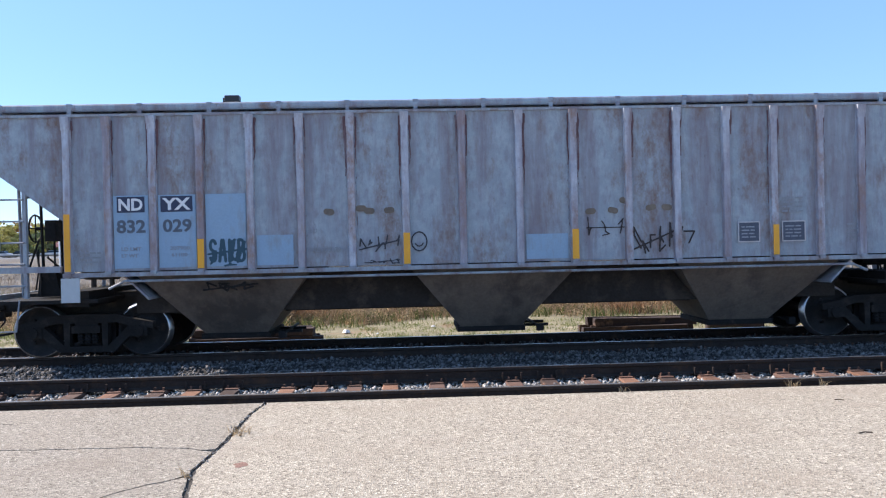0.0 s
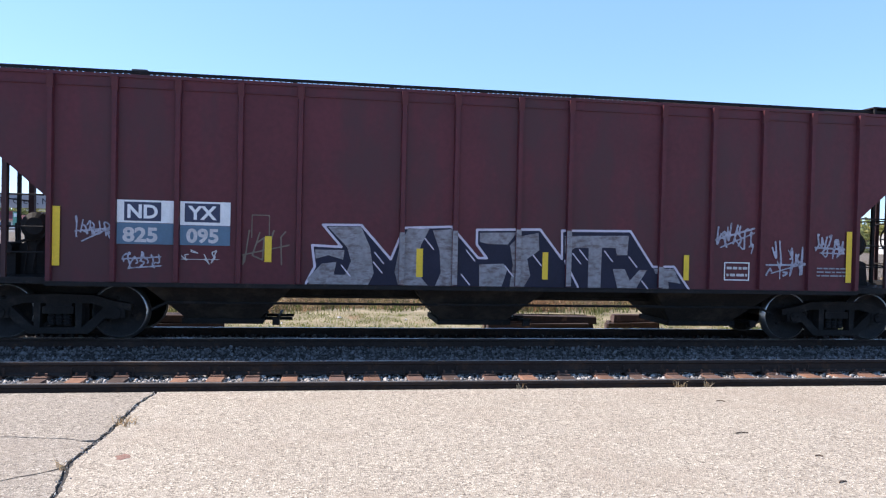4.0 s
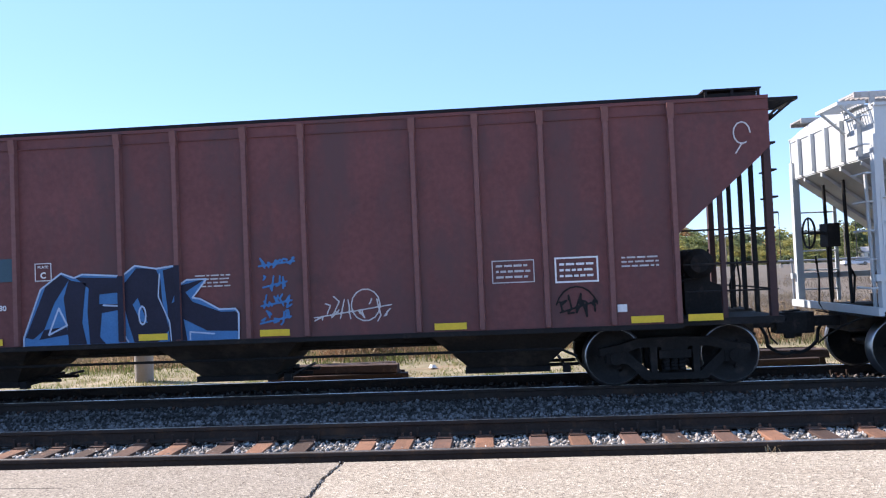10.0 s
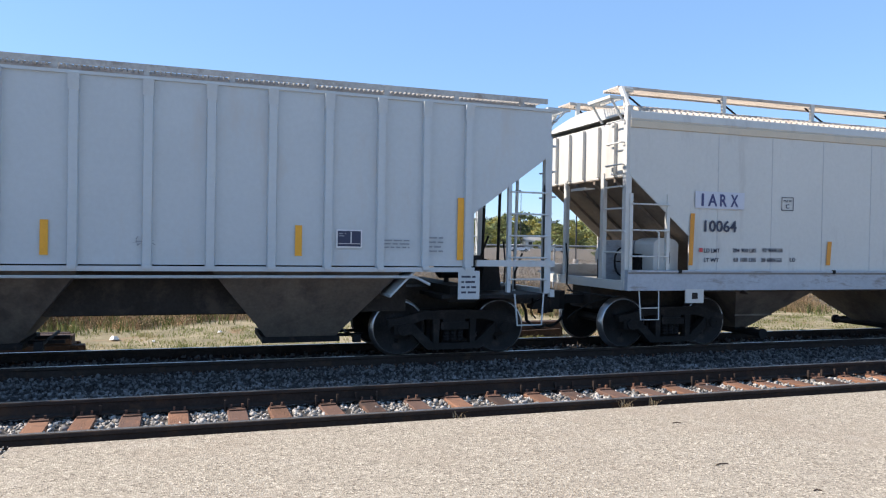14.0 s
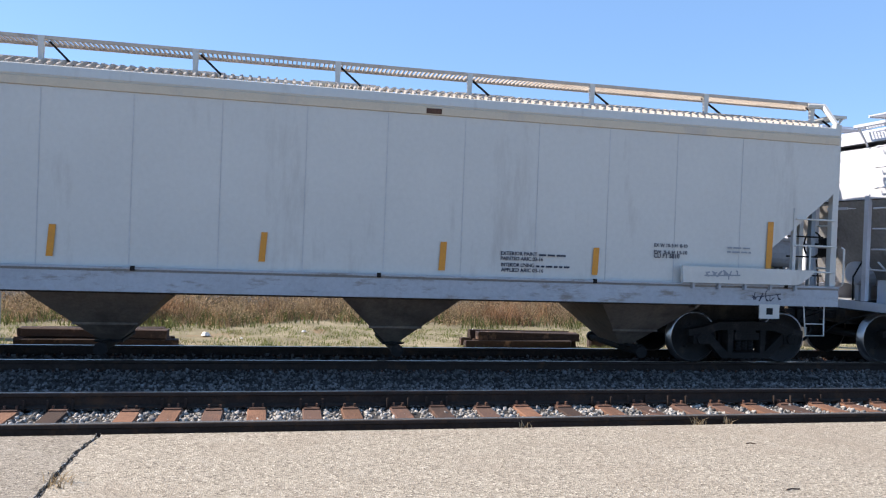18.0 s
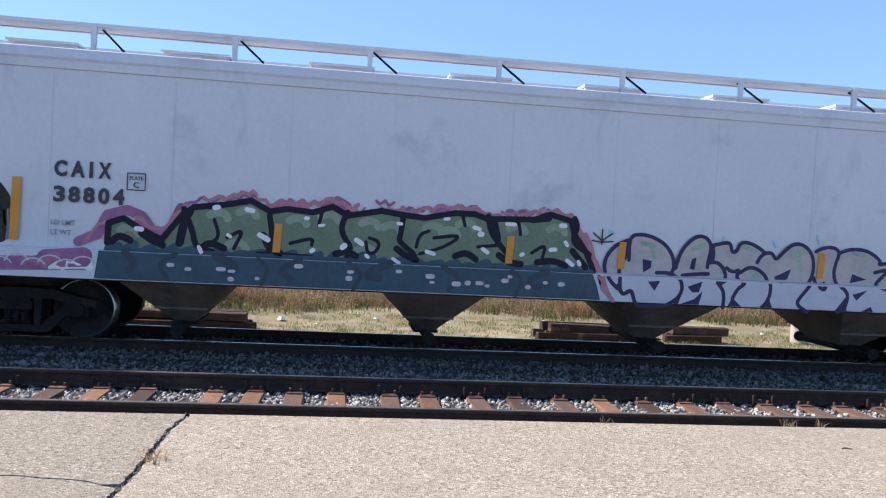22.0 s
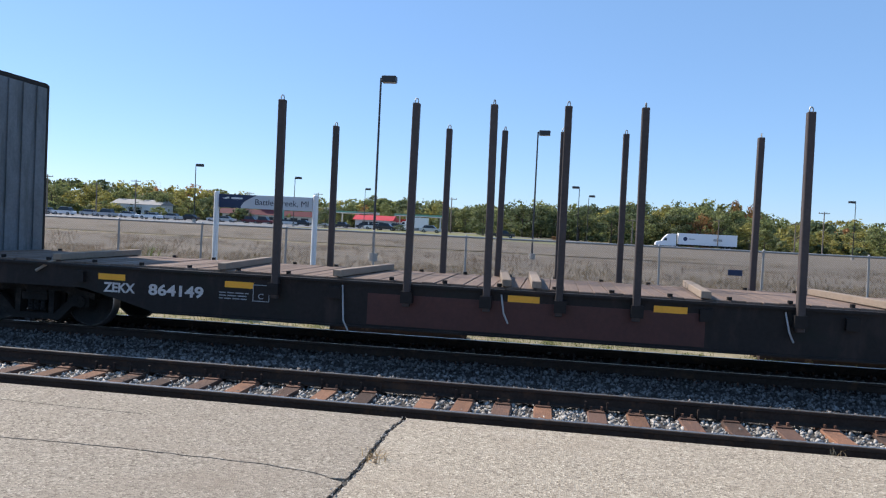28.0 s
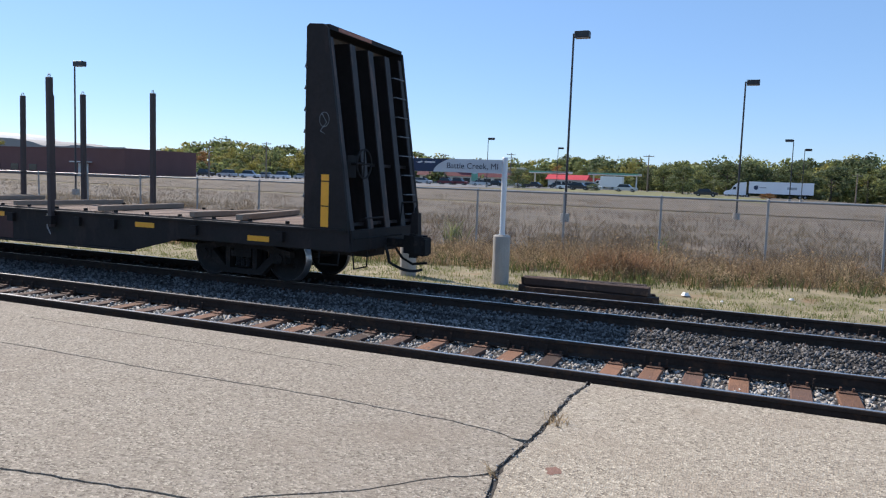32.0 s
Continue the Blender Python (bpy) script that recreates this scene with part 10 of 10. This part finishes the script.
def build_woods(top_at):
    """The wooded rise behind the trees, one uncountable mass of overlapping crowns."""
    rng = np.random.default_rng(31)
    tones = ("leaf_dark", "leaf_mid", "leaf_yellow", "leaf_orange")
    stacks = {m: ([], []) for m in tones}
    for row, (d0, share, step) in enumerate(((300, 0.72, 1.5), (345, 0.9, 1.5), (395, 1.0, 1.6))):
        az = -64.0
        while az < 60:
            a, d = az + rng.uniform(-0.6, 0.6), d0 + rng.uniform(-14, 14)
            h = 4.6 + d * math.tan(radians(top_at(a) * share * rng.uniform(0.94, 1.10)))
            x, y = polar(a, d)
            c, n = crown_points("round", rng, 720 if row == 0 else 1050)
            wide = max(h, 9.0) * rng.uniform(1.0, 1.5)
            c = c * np.array([wide, wide, h]) + np.array([x, y, -2.2])
            q = rng.random()
            # Left of -9 degrees lighter tones are drawn more often: haze put in the colours.
            m = tones[0] if q < (0.28 if a > -9 else 0.14) else tones[1] if q < (0.74 if a > -9 else 0.66) else tones[2] if q < 0.96 else tones[3]
            v, t = leaf_quads(c, n, rng.uniform(0.42, 0.95, len(c)), rng)
            vs, ts = stacks[m]
            ts.append(t + sum(len(k) for k in vs))
            vs.append(v)
            az += step
    # scrub along the foot of the trees
    az = -60.0
    while az < 58:
        a, d = az + rng.uniform(-0.3, 0.3), 246 + rng.uniform(-10, 30)
        h = rng.uniform(2.2, 5.0)
        x, y = polar(a, d)
        c, n = crown_points("round", rng, 260)
        c = c * np.array([h * 1.7, h * 1.7, h]) + np.array([x, y, ground_z(x, y) - 0.2])
        m = tones[0] if rng.random() < (0.6 if a > -9 else 0.3) else tones[1]
        v, t = leaf_quads(c, n, rng.uniform(0.25, 0.6, len(c)), rng)
        vs, ts = stacks[m]
        ts.append(t + sum(len(k) for k in vs))
        vs.append(v)
        az += 0.6
    words = ("dark green", "sunlit light green", "yellowing", "orange autumn")
    for m, w in zip(tones, words):
        vs, ts = stacks[m]
        tagged(new("far_woods", fast_mesh("far_woods", np.concatenate(vs), np.concatenate(ts), m)), w + " crowns of the distant wooded rise", "woods", kind="stuff")


def trunk_mesh(seed):
    rng = random.Random(seed)
    bm = bmesh.new()
    rod(bm, (0, 0, -0.03), (0.01, 0, 0.3), 0.022, 7, 0.016)
    rod(bm, (0.01, 0, 0.3), (0.0, 0.02, 0.75), 0.016, 6, 0.004)
    for k in range(6):
        a = rng.uniform(0, 6.28)
        z = rng.uniform(0.25, 0.55)
        rod(bm, (0, 0, z), (0.2 * math.cos(a), 0.2 * math.sin(a), z + rng.uniform(0.12, 0.25)), 0.009, 5, 0.003)
    return mesh_of(bm, "trunk", "bark")


def build_trees():
    crowns = {}
    for j, (m, kinds) in enumerate((("leaf_dark", ("round", "round", "round")), ("leaf_mid", ("round", "round", "tall")), ("leaf_yellow", ("round", "round")), ("leaf_orange", ("round",)))):
        crowns[m] = [crown_mesh(k, 100 + 10 * j + i, m) for i, k in enumerate(kinds)]
    trunks = [trunk_mesh(k) for k in range(3)]
    words = {"leaf_dark": "dense dark green broadleaf tree", "leaf_mid": "light green broadleaf tree", "leaf_yellow": "broadleaf tree turning yellow in autumn", "leaf_orange": "broadleaf tree with orange autumn leaves"}
    rng = random.Random(77)

    def tree(x, y, h, mat, wide=1.0):
        root = tagged(new("tree"), words[mat] + " beyond the road", "tree", "distant trees")
        root.matrix_basis = pose(x, y, ground_z(x, y) - 0.2, 0, 0, rng.uniform(0, 360))
        root.scale = (h * wide, h * wide, h)
        again("trunk", rng.choice(trunks), root, Matrix())
        again("crown", rng.choice(crowns[mat]), root, Matrix())

    def top_at(az):
        pts = [(-60, 1.9), (-54, 2.0), (-50, 1.0), (-45, 1.3), (-41.5, 2.2), (-39, 2.5), (-36, 2.1), (-30, 2.2), (-25, 2.1), (-22, 1.7), (-17, 1.7), (-13, 2.2), (-10, 2.2), (-7.6, 1.8), (-4, 2.3), (-1, 2.3), (1, 2.6), (3, 2.4), (6.3, 2.8), (9, 2.7), (12.3, 3.1), (13.7, 2.9), (15, 1.8), (19, 1.8), (22, 1.8), (25.4, 2.2), (27.5, 1.75), (29.7, 2.0), (31.4, 2.5), (33.3, 3.0), (34.7, 2.7), (37, 2.1), (40, 1.8), (60, 1.7)]
        for (a, p), (b, q) in zip(pts[:-1], pts[1:]):
            if a <= az <= b:
                return p + (q - p) * (az - a) / (b - a)
        return 1.5

    build_woods(top_at)
    az = -58.0
    while az < 56:
        near = -9 < az < 15
        for row in range(2):
            d = (240 if near else 258) + row * 24 + rng.uniform(-9, 9)
            a = az + rng.uniform(-0.8, 0.8)
            z = 2.0 + d * math.tan(radians(top_at(a) * rng.uniform(0.55, 1.0)))
            x, y = polar(a, d)
            p = rng.random()
            # Fewer dark crowns outside the near stretch: haze put in the choice of tone.
            dark = 0.34 if near else 0.10
            mat = "leaf_dark" if p < dark else "leaf_mid" if p < dark + 0.46 else "leaf_yellow" if p < 0.97 else "leaf_orange"
            tree(x, y, z - 0.16 - ground_z(x, y), mat, rng.uniform(1.0, 1.65))
        az += 1.45
    # single trees and bushes on the verge
    for a, d, h, mat, wide in ((-17.6, 150, 7.0, "leaf_dark", 0.8), (-11.9, 158, 4.5, "leaf_dark", 0.9), (-5.6, 178, 9.5, "leaf_dark", 0.9), (-2.6, 231, 12.5, "leaf_dark", 1.2), (-1.2, 233, 13.0, "leaf_dark", 1.2), (0.2, 188, 3.8, "leaf_orange", 1.3), (1.6, 232, 13, "leaf_dark", 1.2), (12.5, 330, 22.0, "leaf_orange", 0.6), (13.7, 335, 20.5, "leaf_orange", 0.6), (30.8, 120, 7.5, "leaf_mid", 1.3), (32.4, 122, 7.0, "leaf_dark", 1.2), (36, 118, 5.0, "leaf_mid", 1.4), (-38.6, 190, 6.5, "leaf_yellow", 1.1), (-33, 200, 8.0, "leaf_yellow", 1.1), (-29.5, 180, 5.5, "leaf_mid", 1.1), (4.0, 234, 12.0, "leaf_dark", 1.2), (6.2, 235, 11.5, "leaf_mid", 1.2), (8.6, 236, 12.0, "leaf_dark", 1.2)):
        x, y = polar(a, d)
        tree(x, y, h - 1.8 - ground_z(x, y), mat, wide * h / (h - 1.8 - ground_z(x, y)))


def build_far_side():
    for az, d, top, head, turn in ((-13.9, 51, 11.74, 0.95, 0), (-1.95, 69, 11.1, 1.0, 0), (-19.95, 150, 10.6, 1.2, 0), (-14.7, 180, 10.6, 1.2, 0), (1.45, 140, 10.8, 1.2, 180), (2.2, 165, 10.6, 1.2, 20), (28.5, 82, 11.0, 1.0, 180), (20.0, 165, 11.0, 1.2, 180), (24.65, 165, 13.0, 1.2, 180), (-48.9, 74, 11.0, 1.0, 0), (36.5, 150, 10.5, 1.2, 0), (-27.0, 130, 10.5, 1.2, 0)):
        lamp_post(az, d, top, head, turn=turn)
    for az, d, h, arms in ((-8.1, 178, 11.5, 1), (18.2, 190, 12.0, 1), (-31.0, 190, 12, 2), (-33.5, 195, 11, 1), (-36.5, 170, 11, 2), (11.5, 210, 10, 1), (16.5, 215, 10, 1), (24, 210, 12, 2), (26.8, 205, 12, 1), (31.5, 210, 13, 1), (-23.2, 200, 11, 1), (-18.2, 205, 12, 2), (-40.5, 150, 9, 1), (5.5, 205, 9, 1)):
        utility_pole(az, d, h, arms)
    build_station()
    semi_truck(208)
    box_truck(-10.9, 192)
    rng = random.Random(15)
    tones = ["trailer_white", "car_silver", "car_black", "wall_grey", "car_silver", "trailer_white", "car_black", "roof_darkred"]
    for k in range(26):
        x, y = polar(-46 + k * 1.35 + rng.uniform(-0.4, 0.4), 176 + rng.uniform(-14, 22))
        m = rng.choice(tones)
        word = {"trailer_white": "white", "car_silver": "silver", "car_black": "black", "wall_grey": "grey", "roof_darkred": "dark red"}[m]
        parked_car(x, y, rng.choice((0, 180, 20)), m, rng.choice((0.0, 0.0, 0.3)), word + " car parked in the distant lot")
    for az in (-13.0, -9.6, -4.0, 24.5, 27.5, 33.0):
        x, y = polar(az, 160)
        parked_car(x, y, 0, rng.choice(tones[:4]), 0.1)
    build_trees()


build_fence()
station_sign(-8.33, -5.88, 18.0)
station_sign(10.62, 13.08, 18.0)
build_logs()
build_far_side()

# ---------- rails and ties ----------
build_track(YN, "near track", tie_places(), "beside the paving", 0.0)
build_track(YC, "far track", far_ties(), "under the train", FAR_Z)


def travelled(t):
    u = t / 16 - 1
    return 4.26304 * t + 0.21026 * (u * u - 1) + 0.30843 * (u ** 3 - u) + 0.012 * max(t - 27, 0) + 0.02 * max(t - 30.5, 0) ** 2


def motions():
    times = [float(t) for t in range(0, 33)]
    for item in MOVING:
        ob, x, y, z = item[:4]
        a = item[4] if len(item) > 4 else 0
        walk(ob, [(t, pose(x - travelled(t), y, z + FAR_Z, 0, 0, a)) for t in times])
    spins = [k * 4 / 30 for k in range(241)]
    for ob, x in WHEELS:
        walk(ob, [(t, pose(x, 0, WHEEL_R, 0, -math.degrees(travelled(t) / WHEEL_R), 0)) for t in spins])
    for ob, rows in ROAD_ROWS:
        walk(ob, rows)


motions()
